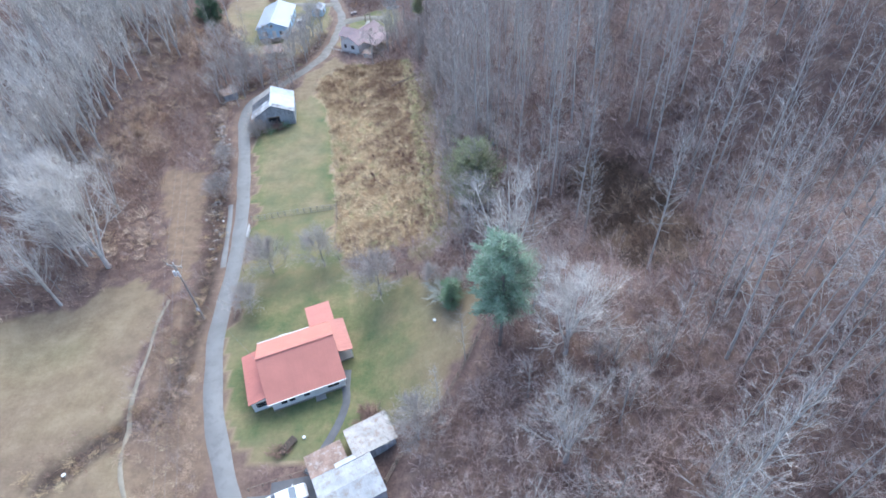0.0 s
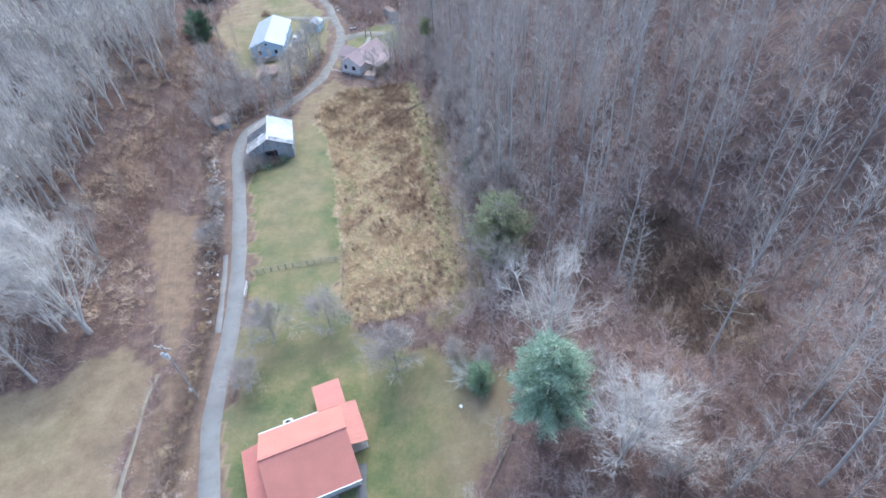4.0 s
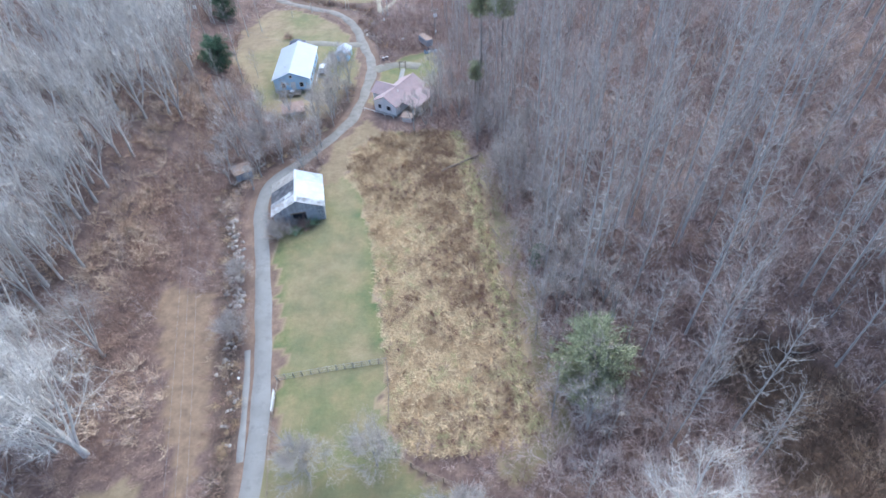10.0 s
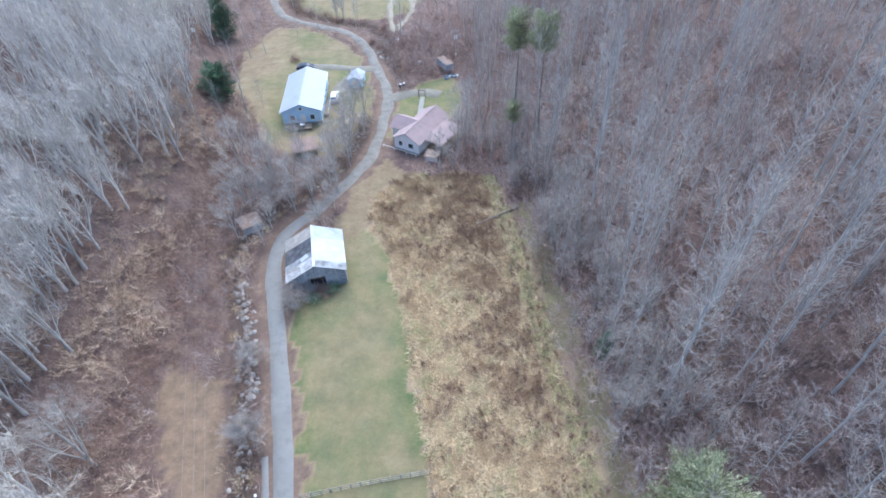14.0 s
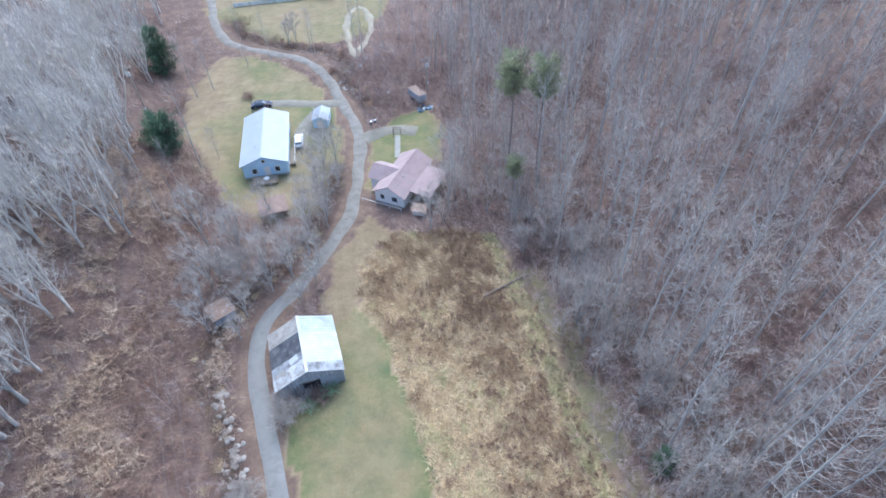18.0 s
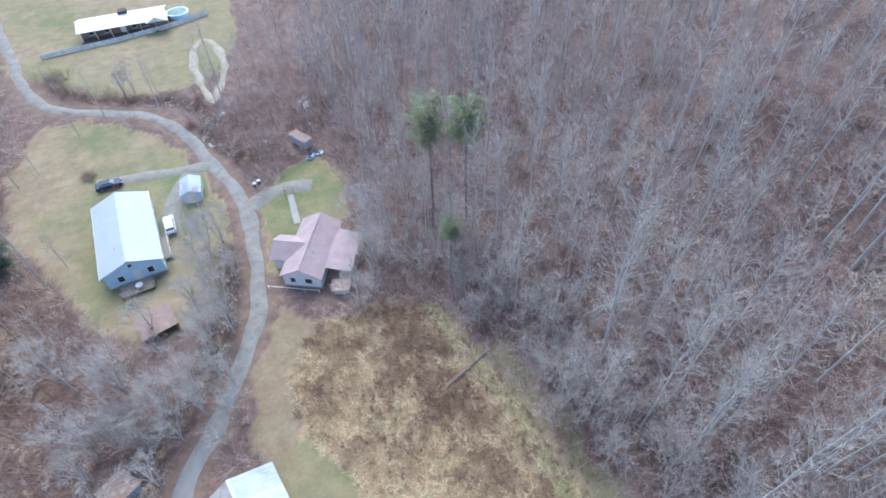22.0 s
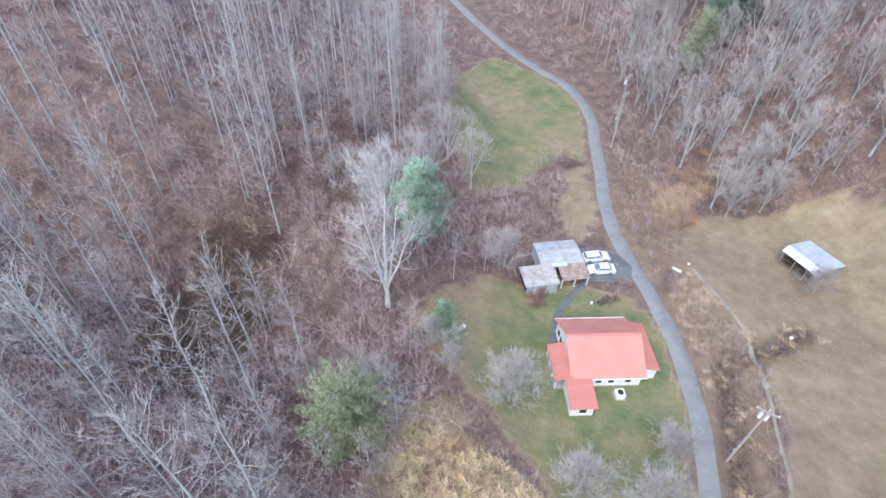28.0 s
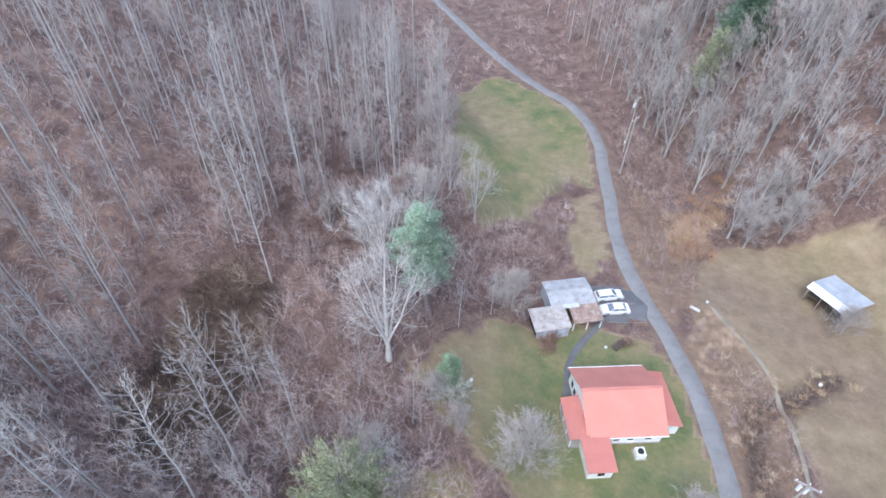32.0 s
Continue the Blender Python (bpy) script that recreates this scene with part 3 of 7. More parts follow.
def prism(bm, outline, axis, a, b):
    """The outline (pairs) swept along an axis from a to b. axis x: pairs are y, z; axis y: pairs are x, z; axis z: x, y."""
    def at(p, s):
        return {"x": (s, p[0], p[1]), "y": (p[0], s, p[1]), "z": (p[0], p[1], s)}[axis]
    lo, hi = [bm.verts.new(at(p, a)) for p in outline], [bm.verts.new(at(p, b)) for p in outline]
    n = len(outline)
    for i in range(n):
        bm.faces.new((lo[i], lo[(i + 1) % n], hi[(i + 1) % n], hi[i]))
    bm.faces.new(lo[::-1])
    bm.faces.new(hi)
    bmesh.ops.recalc_face_normals(bm, faces=bm.faces)


def slope(parent, name, a, b, c, d, material, label="", thick=0.06, ribs=0.6, rib=0.012):
    """A roof slope with corners a, b along the top and c, d along the eave (d below a), with raised seams down the fall."""
    a, b, c, d = (Vector(v) for v in (a, b, c, d))
    n = (b - a).cross(d - a).normalized()
    if n.z < 0:
        n = -n
    bm = bmesh.new()
    width = (b - a).length
    prof = [(0.0, 0.0)]
    if ribs:
        k = max(2, round(width / ribs))
        e = 0.035 / width
        for i in range(1, k):
            prof += [(i / k - e, 0.0), (i / k - e * 0.5, rib), (i / k + e * 0.5, rib), (i / k + e, 0.0)]
    prof.append((1.0, 0.0))
    tops = [(bm.verts.new(a.lerp(b, u) + n * h), bm.verts.new(d.lerp(c, u) + n * h)) for u, h in prof]
    for (p, q), (r, s) in zip(tops, tops[1:]):
        bm.faces.new((p, r, s, q))
    bot = [bm.verts.new(v - n * thick) for v in (a, b, c, d)]
    bm.faces.new(bot[::-1])
    bm.faces.new([p for p, q in tops] + [bot[1], bot[0]])
    bm.faces.new([q for p, q in tops][::-1] + [bot[3], bot[2]])
    bm.faces.new((tops[0][0], tops[0][1], bot[3], bot[0]))
    bm.faces.new((tops[-1][1], tops[-1][0], bot[1], bot[2]))
    bmesh.ops.recalc_face_normals(bm, faces=bm.faces)
    return part(name, bm, material, parent, label)


def window(parent, x, y, z, w, h, facing, material=None):
    """A framed window on a wall that faces +x, -x, +y or -y, with panes and a sill."""
    rz = {"+x": 90, "-x": -90, "+y": 180, "-y": 0}[facing]
    hub = part("window", boxed(-w / 2 - 0.08, w / 2 + 0.08, -0.02, 0.03, -h / 2 - 0.08, h / 2 + 0.08), material or M_TRIM, parent)
    hub.matrix_local = pose(x, y, z, 0, 0, rz)
    for s in (-1, 1):
        part("pane", boxed(-w / 2, w / 2, -0.035, -0.022, (0.02 if s > 0 else -h / 2), (h / 2 if s > 0 else -0.02)), M_GLASS, hub)
    part("sill", boxed(-w / 2 - 0.12, w / 2 + 0.12, -0.1, -0.02, -h / 2 - 0.14, -h / 2 - 0.08), material or M_TRIM, hub)
    return hub


def door(parent, x, y, z, w, h, facing, material):
    rz = {"+x": 90, "-x": -90, "+y": 180, "-y": 0}[facing]
    d = part("door", boxed(-w / 2, w / 2, -0.04, 0.02, 0, h), material, parent)
    d.matrix_local = pose(x, y, z, 0, 0, rz)
    part("door_frame", boxed(-w / 2 - 0.1, w / 2 + 0.1, -0.03, 0.01, 0, h + 0.1), M_TRIM, d)
    part("handle", rod((w / 2 - 0.1, -0.1, 1.0), (w / 2 - 0.1, -0.04, 1.0), 0.03), M_STEEL, d)
    return d


# ---- red-roofed house ----
def red_house():
    h = thing("house", pose(-6.7, 51.39, gz(-2, 58) - 0.02, 0, 0, 20.6), "white-sided farmhouse with a bright red metal roof on a lawn", "house")
    bm = bmesh.new()
    prism(bm, [(0.4, 0), (10.1, 0), (10.1, 2.7), (5.4, 5.62), (0.4, 2.7)], "x", 0.35, 10.35)
    part("wall", bm, M_WHITE, h, "white horizontal siding")
    for i, z in enumerate(np.arange(0.35, 2.7, 0.32)):
        part("siding_board", boxed(0.36, 10.34, 0.365, 0.4, z, z + 0.3), M_WHITE, h)
    part("foundation", boxed(0.3, 10.4, 0.33, 10.16, -0.3, 0.3), M_CONC, h)
    slope(h, "roof_slope", (0, 5.4, 5.9), (10.7, 5.4, 5.9), (10.7, -0.15, 2.62), (0, -0.15, 2.62), M_RED)
    slope(h, "roof_slope", (0, 5.4, 5.9), (10.7, 5.4, 5.9), (10.7, 10.6, 2.72), (0, 10.6, 2.72), M_RED)
    part("ridge_cap", boxed(-0.02, 10.72, 5.2, 5.6, 5.87, 5.95), M_RED, h)
    # west wing
    bm = bmesh.new()
    prism(bm, [(-2.15, 0), (0.35, 0), (0.35, 2.85), (-2.15, 2.35)], "y", 1.25, 9.0)
    part("wing", bm, M_WHITE, h, "white enclosed side wing")
    slope(h, "roof_slope", (0.3, 0.9, 3.05), (0.3, 9.3, 3.05), (-2.45, 9.3, 2.42), (-2.45, 0.9, 2.42), M_REDDARK)
    # east porch
    slope(h, "porch_roof", (10.3, 4.4, 3.0), (10.3, 10.55, 3.0), (12.8, 10.55, 2.45), (12.8, 4.4, 2.45), M_REDDARK)
    part("porch_floor", boxed(10.35, 12.6, 4.6, 10.4, 0, 0.3), M_CONC, h)
    for y in (4.7, 6.6, 8.5, 10.3):
        part("porch_post", boxed(12.45, 12.58, y - 0.06, y + 0.06, 0.3, 2.5), M_TRIM, h)
    # north extension
    bm = bmesh.new()
    prism(bm, [(8.1, 0), (11.2, 0), (11.2, 2.3), (8.1, 2.3)], "y", 10.1, 14.5)
    part("extension", bm, M_WHITE, h, "white back extension")
    slope(h, "roof_slope", (7.75, 10.5, 2.85), (11.5, 10.5, 2.85), (11.5, 14.85, 2.38), (7.75, 14.85, 2.38), M_REDDARK)
    for x in (2.0, 3.1, 5.1, 8.4, 9.2):
        window(h, x, 0.36, 1.65, 0.75, 1.1, "-y")
    door(h, 6.7, 0.36, 0.3, 0.95, 2.05, "-y", M_TRIM)
    for x in (2.2, 4.6, 6.4):
        window(h, x, 10.13, 1.6, 0.8, 1.0, "+y")
    for y in (1.9, 3.2):
        window(h, 10.38, y, 1.7, 0.8, 1.2, "+x")
    for y in (2.4, 4.2, 6.0, 7.8):
        window(h, -2.18, y, 1.35, 1.1, 1.0, "-x")
    window(h, -0.9, 1.22, 1.4, 1.3, 1.0, "-y")
    window(h, 9.6, 14.53, 1.3, 0.9, 0.9, "+y")
    part("gutter", boxed(0.0, 10.7, -0.28, -0.15, 2.52, 2.62), M_TRIM, h)
    part("gutter", boxed(0.0, 7.7, 10.6, 10.73, 2.62, 2.72), M_TRIM, h)
    part("step", boxed(6.0, 7.4, -0.5, 0.33, 0, 0.18), M_CONC, h)
    return h


red_house()
HOUSE = pose(-6.7, 51.39, 0, 0, 0, 20.6)


def ac_unit():
    p = HOUSE @ Vector((3.6, 11.7, 0))
    t = thing("air_conditioner", pose(p.x, p.y, gz(p.x, p.y), 0, 0, 20.6), "white outdoor air conditioner on a pad behind the house", "air conditioner")
    part("pad", boxed(-0.75, 0.75, -0.75, 0.75, -0.05, 0.1), M_CONC, t)
    part("casing", boxed(-0.62, 0.62, -0.62, 0.62, 0.1, 1.0, bevel=0.04), M_PLASTIC, t)
    part("fan_grille", rod((0, 0, 1.0), (0, 0, 1.03), 0.42, seg=20), M_DARK, t)
    for i in range(6):
        part("louvre", boxed(-0.5, 0.5, -0.64, -0.61, 0.25 + i * 0.11, 0.29 + i * 0.11), M_STEEL, t)


ac_unit()


# ---- old barn ----
def barn():
    b = thing("barn", pose(-22.9, 131.1, gz(-22.9, 131.1), 0, 0, 11.1), "old grey board barn with a patched bright tin roof", "barn")
    W, E, L = -4.95, 4.9, 5.05
    bm = bmesh.new()
    prism(bm, [(W + 0.4, 0), (E - 0.3, 0), (E - 0.3, 3.3), (0, 5.25), (W + 0.4, 2.75)], "y", -L + 0.45, L - 0.4)
    # solid block; its near-black colour stands in for the unlit inside
    part("core", bm, M_DARK, b, "dark unlit inside of the barn")
    def top(x):
        return (3.3 + (5.25 - 3.3) * (E - 0.3 - x) / (E - 0.3)) if x > 0 else (2.75 + 2.5 * (x - W - 0.4) / (-W - 0.4))
    rnd = random.Random(5)
    for end, y in ((-1, -L + 0.4), (1, L - 0.4)):
        x = W + 0.38
        while x < E - 0.4:
            w = rnd.uniform(0.2, 0.3)
            lo = 0.0
            if end < 0 and -1.4 < x < 1.3:
                lo = 2.35
            elif end < 0 and x < -3.0:
                lo = rnd.uniform(0.0, 0.25)
            hi = top(x + w / 2) - 0.05 - rnd.uniform(0, 0.1)
            part("board", boxed(x, x + w - 0.025, y - 0.03 + rnd.uniform(-0.015, 0.015), y + 0.03, lo, hi), M_OLDWOOD, b)
            x += w
    for side, x in ((-1, W + 0.37), (1, E - 0.27)):
        y = -L + 0.45
        while y < L - 0.5:
            w = rnd.uniform(0.24, 0.34)
            part("board", boxed(x - 0.03, x + 0.03, y, y + w - 0.025, 0.0, 3.25 if side > 0 else 2.7), M_OLDWOOD, b)
            y += w
    cuts = [-L, -2.6, -1.3, 2.2, L]
    # tin on the west slope: pale, torn to the boards in the middle, grey at the far end
    for (y0, y1), m, n in zip(zip(cuts, cuts[1:]), [M_PATCHTIN, M_WORNTIN, M_BLACKTIN, M_STREAKTIN], range(4)):
        slope(b, "roof_sheet", (0, y0, 5.5), (0, y1 - 0.03, 5.5), (W - 0.15, y1 - 0.03, 2.72), (W - 0.15, y0, 2.72), m, "weathered tin" if m is not M_BLACKTIN else "bare dark roof boards", ribs=0.5 if m is not M_BLACKTIN else 0.28)
    for (y0, y1), m in zip(((-L, -3.4), (-3.4, -0.8), (-0.8, 2.0), (2.0, L)), (M_WORNTIN, M_GALVB, M_GALVB, M_STEELTIN)):
        slope(b, "roof_sheet", (0, y0, 5.5), (0, y1 - 0.02, 5.5), (E + 0.1, y1 - 0.02, 3.38), (E + 0.1, y0, 3.38), m, "bright tin sheet", ribs=0.55, rib=0.02)
    part("ridge_cap", boxed(-0.2, 0.2, -L, L, 5.47, 5.55), M_GALVB, b)
    # doors and frame of the south end
    for x in (-1.45, 1.35):
        part("door_post", boxed(x - 0.1, x + 0.1, -L + 0.3, -L + 0.45, 0, 2.5), M_WOOD, b)
    part("lintel", boxed(-1.6, 1.5, -L + 0.3, -L + 0.42, 2.35, 2.55), M_WOOD, b)
    part("leaning_door", boxed(1.3, 3.6, -L + 0.2, -L + 0.28, 0.1, 2.6), M_OLDWOOD, b, "loose grey plank door")
    for i in range(5):
        part("loose_plank", boxed(-1.3 + i * 0.5, -1.1 + i * 0.5, -L + 0.28, -L + 0.33, 0, 1.0 + 0.25 * (i % 3)), M_WOOD, b)
    part("tin_patch", boxed(-4.3, -2.9, -L + 0.3, -L + 0.36, 0.3, 2.2), M_GALV, b, "pale tin patch on the gable")
    # torn sheets left lying on the bare boards of the west slope
    for x, y, w, d, a in ((-1.6, -1.9, 1.5, 1.0, 12), (-3.6, -3.0, 1.2, 0.8, -18)):
        p = part("torn_sheet", boxed(-w / 2, w / 2, -d / 2, d / 2, 0, 0.02), M_GALVB if a > 0 else M_STREAKTIN, b, "torn scrap of tin")
        p.matrix_local = pose(x, y, 5.56 + x * 0.546, 0, -28.6, 0) @ pose(0, 0, 0, 0, 0, a)
    return b


M_GALVB = mat("bright_tin", (0.64, 0.66, 0.69), 0.55, 0.0, vary=0.16, big=0.35, fine=5, bump=0.08, stain=(0.50, 0.53, 0.58))
M_STEELTIN = mat("blue_grey_tin", (0.50, 0.54, 0.60), 0.6, 0.0, vary=0.2, big=0.4, fine=5, stain=(0.58, 0.60, 0.63))
M_WORNTIN = mat("worn_tin", (0.40, 0.41, 0.44), 0.65, 0.0, vary=0.4, big=0.5, fine=4, bump=0.1, stain=(0.14, 0.125, 0.12))
M_BLACKTIN = mat("tarred_roof_boards", (0.11, 0.115, 0.135), 0.8, vary=0.5, big=0.5, fine=5, stain=(0.19, 0.185, 0.195))
M_PATCHTIN = mat("patched_tin", (0.62, 0.63, 0.65), 0.6, 0.0, vary=0.3, big=0.6, fine=4, bump=0.1, stain=(0.27, 0.19, 0.15))
M_STREAKTIN = mat("streaked_tin", (0.45, 0.42, 0.39), 0.65, 0.0, vary=0.25, big=0.5, fine=5, stain=(0.27, 0.22, 0.19))
barn()


# ---- blue house ----
def blue_house():
    h = thing("house", pose(-33.9, 186.8, gz(-33.9, 186.8), 0, 0, 3.5), "long pale blue house with a white metal roof", "house")
    L, W = 9.4, 4.9
    bm = bmesh.new()
    prism(bm, [(-W + 0.4, 0), (W - 0.4, 0), (W - 0.4, 3.2), (0, 4.95), (-W + 0.4, 3.2)], "y", -L + 0.35, L - 0.35)
    part("wall", bm, M_BLUEWALL, h, "pale blue siding")
    for s in (-1, 1):
        slope(h, "roof_slope", (0, -L, 5.2), (0, L, 5.2), (s * W, L, 3.3), (s * W, -L, 3.3), M_WHITEROOF, ribs=0.6)
    part("ridge_cap", boxed(-0.18, 0.18, -L, L, 5.18, 5.25), M_WHITEROOF, h)
    for s in (-1, 1):
        part("gutter", boxed(s * W - 0.06, s * W + 0.06, -L, L, 3.16, 3.27), M_TRIM, h)
    part("foundation", boxed(-W + 0.35, W - 0.35, -L + 0.3, L - 0.3, -0.3, 0.35), M_CONC, h)
    for x, z in ((-2.2, 1.7), (2.4, 1.7), (0, 3.9)):
        window(h, x, -L + 0.32, z, 0.9 if z < 3 else 0.6, 1.1 if z < 3 else 0.6, "-y")
    door(h, 0.3, -L + 0.32, 0.35, 0.95, 2.05, "-y", M_TRIM)
    for y in (-6.5, -3.5, 0, 3.5, 6.5):
        window(h, W - 0.37, y, 1.8, 0.9, 1.2, "+x")
        window(h, -W + 0.37, y, 1.8, 0.9, 1.2, "-x")
    # decks
    part("deck", boxed(-3.0, 2.2, -L - 2.6, -L + 0.3, 0.3, 0.42), M_WOOD, h, "grey wooden back deck")
    for x in (-2.9, -0.4, 2.1):
        part("deck_post", boxed(x - 0.06, x + 0.06, -L - 2.6, -L - 2.48, 0, 1.3), M_WOOD, h)
    part("deck_rail", boxed(-3.0, 2.2, -L - 2.58, -L - 2.5, 1.25, 1.33), M_WOOD, h)
    part("side_porch", boxed(W - 0.35, W + 1.0, -6.5, -0.8, 0.3, 0.42), M_WOOD, h, "grey wooden side porch")
    for y in (-6.4, -3.6, -0.9):
        part("porch_post", boxed(W + 0.85, W + 0.97, y - 0.06, y + 0.06, 0, 1.35), M_TRIM, h)
    part("porch_rail", boxed(W + 0.87, W + 0.95, -6.5, -0.8, 1.28, 1.36), M_TRIM, h)
    part("vent_pipe", rod((-1.6, -5, 4.4), (-1.6, -5, 5.0), 0.08), M_STEEL, h)
    return h


blue_house()


def satellite_dish():
    t = thing("satellite_dish", pose(-33.2, 175.9, gz(-33.2, 175.9) + 0.42, 0, 0, 0), "round grey dish on a short post on the deck", "dish")
    part("post", rod((0, 0, 0), (0, 0, 0.5), 0.06), M_STEEL, t)
    bm = bmesh.new()
    bmesh.ops.create_uvsphere(bm, u_segments=20, v_segments=10, radius=0.75)
    bmesh.ops.delete(bm, geom=[v for v in bm.verts if v.co.z > -0.25], context="VERTS")
    bmesh.ops.scale(bm, vec=(1, 1, 0.6), verts=bm.verts)
    bmesh.ops.translate(bm, vec=(0, 0, 1.0), verts=bm.verts)
    bmesh.ops.solidify(bm, geom=bm.faces[:], thickness=0.03)
    part("dish", bm, M_PLASTIC, t)


satellite_dish()


# ---- pink-roofed house ----
def pink_house():
    h = thing("house", pose(-11.8, 166.3, gz(-8, 168), 0, 0, -31), "low house with a faded pink shingle roof beside the lane", "house")
    bm = bmesh.new()
    prism(bm, [(0.4, 0), (6.6, 0), (6.6, 2.75), (3.5, 4.45), (0.4, 2.75)], "y", 0.4, 12.8)
    part("wall", bm, M_WHITE, h, "white siding")
    bm = bmesh.new()
    prism(bm, [(3.7, 0), (8.5, 0), (8.5, 2.75), (6.1, 4.2), (3.7, 2.75)], "x", -2.3, 3.0)
    part("wing", bm, M_WHITE, h, "white front wing")
    slope(h, "roof_slope", (3.5, 0, 4.7), (3.5, 13.2, 4.7), (7.05, 13.2, 2.75), (7.05, 0, 2.75), M_PINK, ribs=0)
    slope(h, "roof_slope", (3.5, 0, 4.7), (3.5, 13.2, 4.7), (-0.05, 13.2, 2.75), (-0.05, 0, 2.75), M_PINK, ribs=0)
    slope(h, "roof_slope", (-2.75, 6.1, 4.5), (3.2, 6.1, 4.5), (1.2, 8.95, 2.85), (-2.75, 8.95, 2.85), M_PINK, ribs=0)
    slope(h, "roof_slope", (-2.75, 6.1, 4.5), (3.2, 6.1, 4.5), (1.2, 3.25, 2.85), (-2.75, 3.25, 2.85), M_PINK, ribs=0)
    slope(h, "porch_roof", (6.9, 2.4, 3.0), (6.9, 11.2, 3.0), (11.2, 11.2, 2.5), (11.2, 2.4, 2.5), M_PINK, ribs=0)
    for y in (2.7, 5.5, 8.3, 11.0):
        part("porch_post", boxed(10.95, 11.08, y - 0.06, y + 0.06, 0, 2.5), M_WOOD, h)
    part("porch_floor", boxed(6.6, 11.1, 2.6, 11.1, -0.1, 0.2), M_WOOD, h)
    part("ridge_cap", boxed(3.35, 3.65, 0, 13.2, 4.68, 4.74), M_PINK, h)
    part("foundation", boxed(0.35, 6.65, 0.35, 12.85, -0.3, 0.3), M_CONC, h)
    window(h, 4.6, 0.37, 1.7, 1.1, 1.0, "-y")
    window(h, 2.0, 0.37, 1.7, 0.8, 1.0, "-y")
    window(h, -2.33, 6.1, 1.7, 1.4, 1.2, "-x")
    for y in (1.8, 10.5):
        window(h, 0.37, y, 1.7, 0.9, 1.1, "-x")
    door(h, 2.8, 12.83, 0.3, 0.95, 2.05, "+y", M_TRIM)
    part("vent_pipe", rod((4.6, 4.6, 4.0), (4.6, 4.6, 4.55), 0.1), M_TRIM, h)
    part("handrail", boxed(-2.4, 6.5, -0.5, -0.42, 0.5, 0.62), M_TRIM, h, "long white rail at the house's foot")
    for x in (-2.2, 0.8, 3.8, 6.3):
        part("rail_post", boxed(x - 0.05, x + 0.05, -0.5, -0.42, -0.1, 0.5), M_TRIM, h)
    return h


pink_house()


def lean_shed(name, m, w, d, hb, hf, wall, roof, label, category="shed", open_front=False):
    """A small shed: back wall high, roof falling to the front (towards -y)."""
    t = thing(name, m, label, category)
    if open_front:
        part("back_wall", boxed(0, w, d - 0.1, d, 0, hb - 0.1), wall, t)
        for x in np.linspace(0.08, w - 0.08, max(2, int(w / 2.4) + 1)):
            part("post", boxed(x - 0.07, x + 0.07, 0.1, 0.24, 0, hf), M_WOOD, t)
        part("side_wall", boxed(0, 0.08, 0.3, d - 0.1, 0, hf), wall, t)
        part("side_wall", boxed(w - 0.08, w, 0.3, d - 0.1, 0, hf), wall, t)
    else:
        bm = bmesh.new()
        prism(bm, [(0.1, 0), (d - 0.1, 0), (d - 0.1, hb - 0.12), (0.1, hf - 0.12)], "x", 0.1, w - 0.1)
        # solid near-black filling behind the boards, for the shed's unlit inside
        part("wall", bm, M_DARK, t)
        x = 0.1
        rnd = random.Random(3)
        while x < w - 0.15:
            k = rnd.uniform(0.18, 0.28)
            part("board", boxed(x, min(x + k, w - 0.1) - 0.02, 0.05, 0.1, 0, hf - 0.1), wall, t)
            part("board", boxed(x, min(x + k, w - 0.1) - 0.02, d - 0.1, d - 0.05, 0, hb - 0.1), wall, t)
            x += k
    slope(t, "roof", (-0.2, d + 0.2, hb), (w + 0.2, d + 0.2, hb), (w + 0.2, -0.3, hf), (-0.2, -0.3, hf), roof, ribs=0.5)
    return t


# ---- sheds by the parking pad ----
def carport():
    t = thing("carport", pose(3.3, 36.4, gz(3, 40), 0, 0, 27), "open pole shed roofed with grey and rusty tin sheets", "shed")
    slope(t, "roof_sheet", (0, 2.6, 3.0), (7.4, 2.6, 3.0), (7.4, -0.1, 2.55), (0, -0.1, 2.55), M_GALV)
    slope(t, "roof_sheet", (0, 2.6, 3.0), (7.4, 2.6, 3.0), (7.4, 5.6, 2.45), (0, 5.6, 2.45), M_GALV)
    slope(t, "roof_sheet", (-0.05, 5.45, 2.5), (4.7, 5.45, 2.5), (4.7, 8.8, 2.1), (-0.05, 8.8, 2.1), M_RUST, "rust-brown tin sheets")
    slope(t, "roof_sheet", (3.0, 5.2, 2.62), (5.6, 5.2, 2.62), (5.6, 5.9, 2.52), (3.0, 5.9, 2.52), M_GALVB, "loose white tin sheet", ribs=0.4)
    for x in (0.2, 2.4, 4.6, 7.1):
        for y, z in ((0.1, 2.55), (5.4, 2.45), (8.5, 2.1)):
            if not (y > 8 and x > 5):
                part("post", boxed(x - 0.08, x + 0.08, y - 0.08, y + 0.08, 0, z - 0.08), M_TRIM if y > 8 else M_WOOD, t)
    part("back_wall", boxed(7.2, 7.3, 0.2, 5.3, 0, 2.45), M_OLDWOOD, t)
    part("side_wall", boxed(0.2, 7.2, 0.0, 0.08, 0, 2.4), M_OLDWOOD, t)
    part("shelf", boxed(4.8, 7.1, 2.2, 2.9, 0.8, 0.88), M_WOOD, t)
    return t


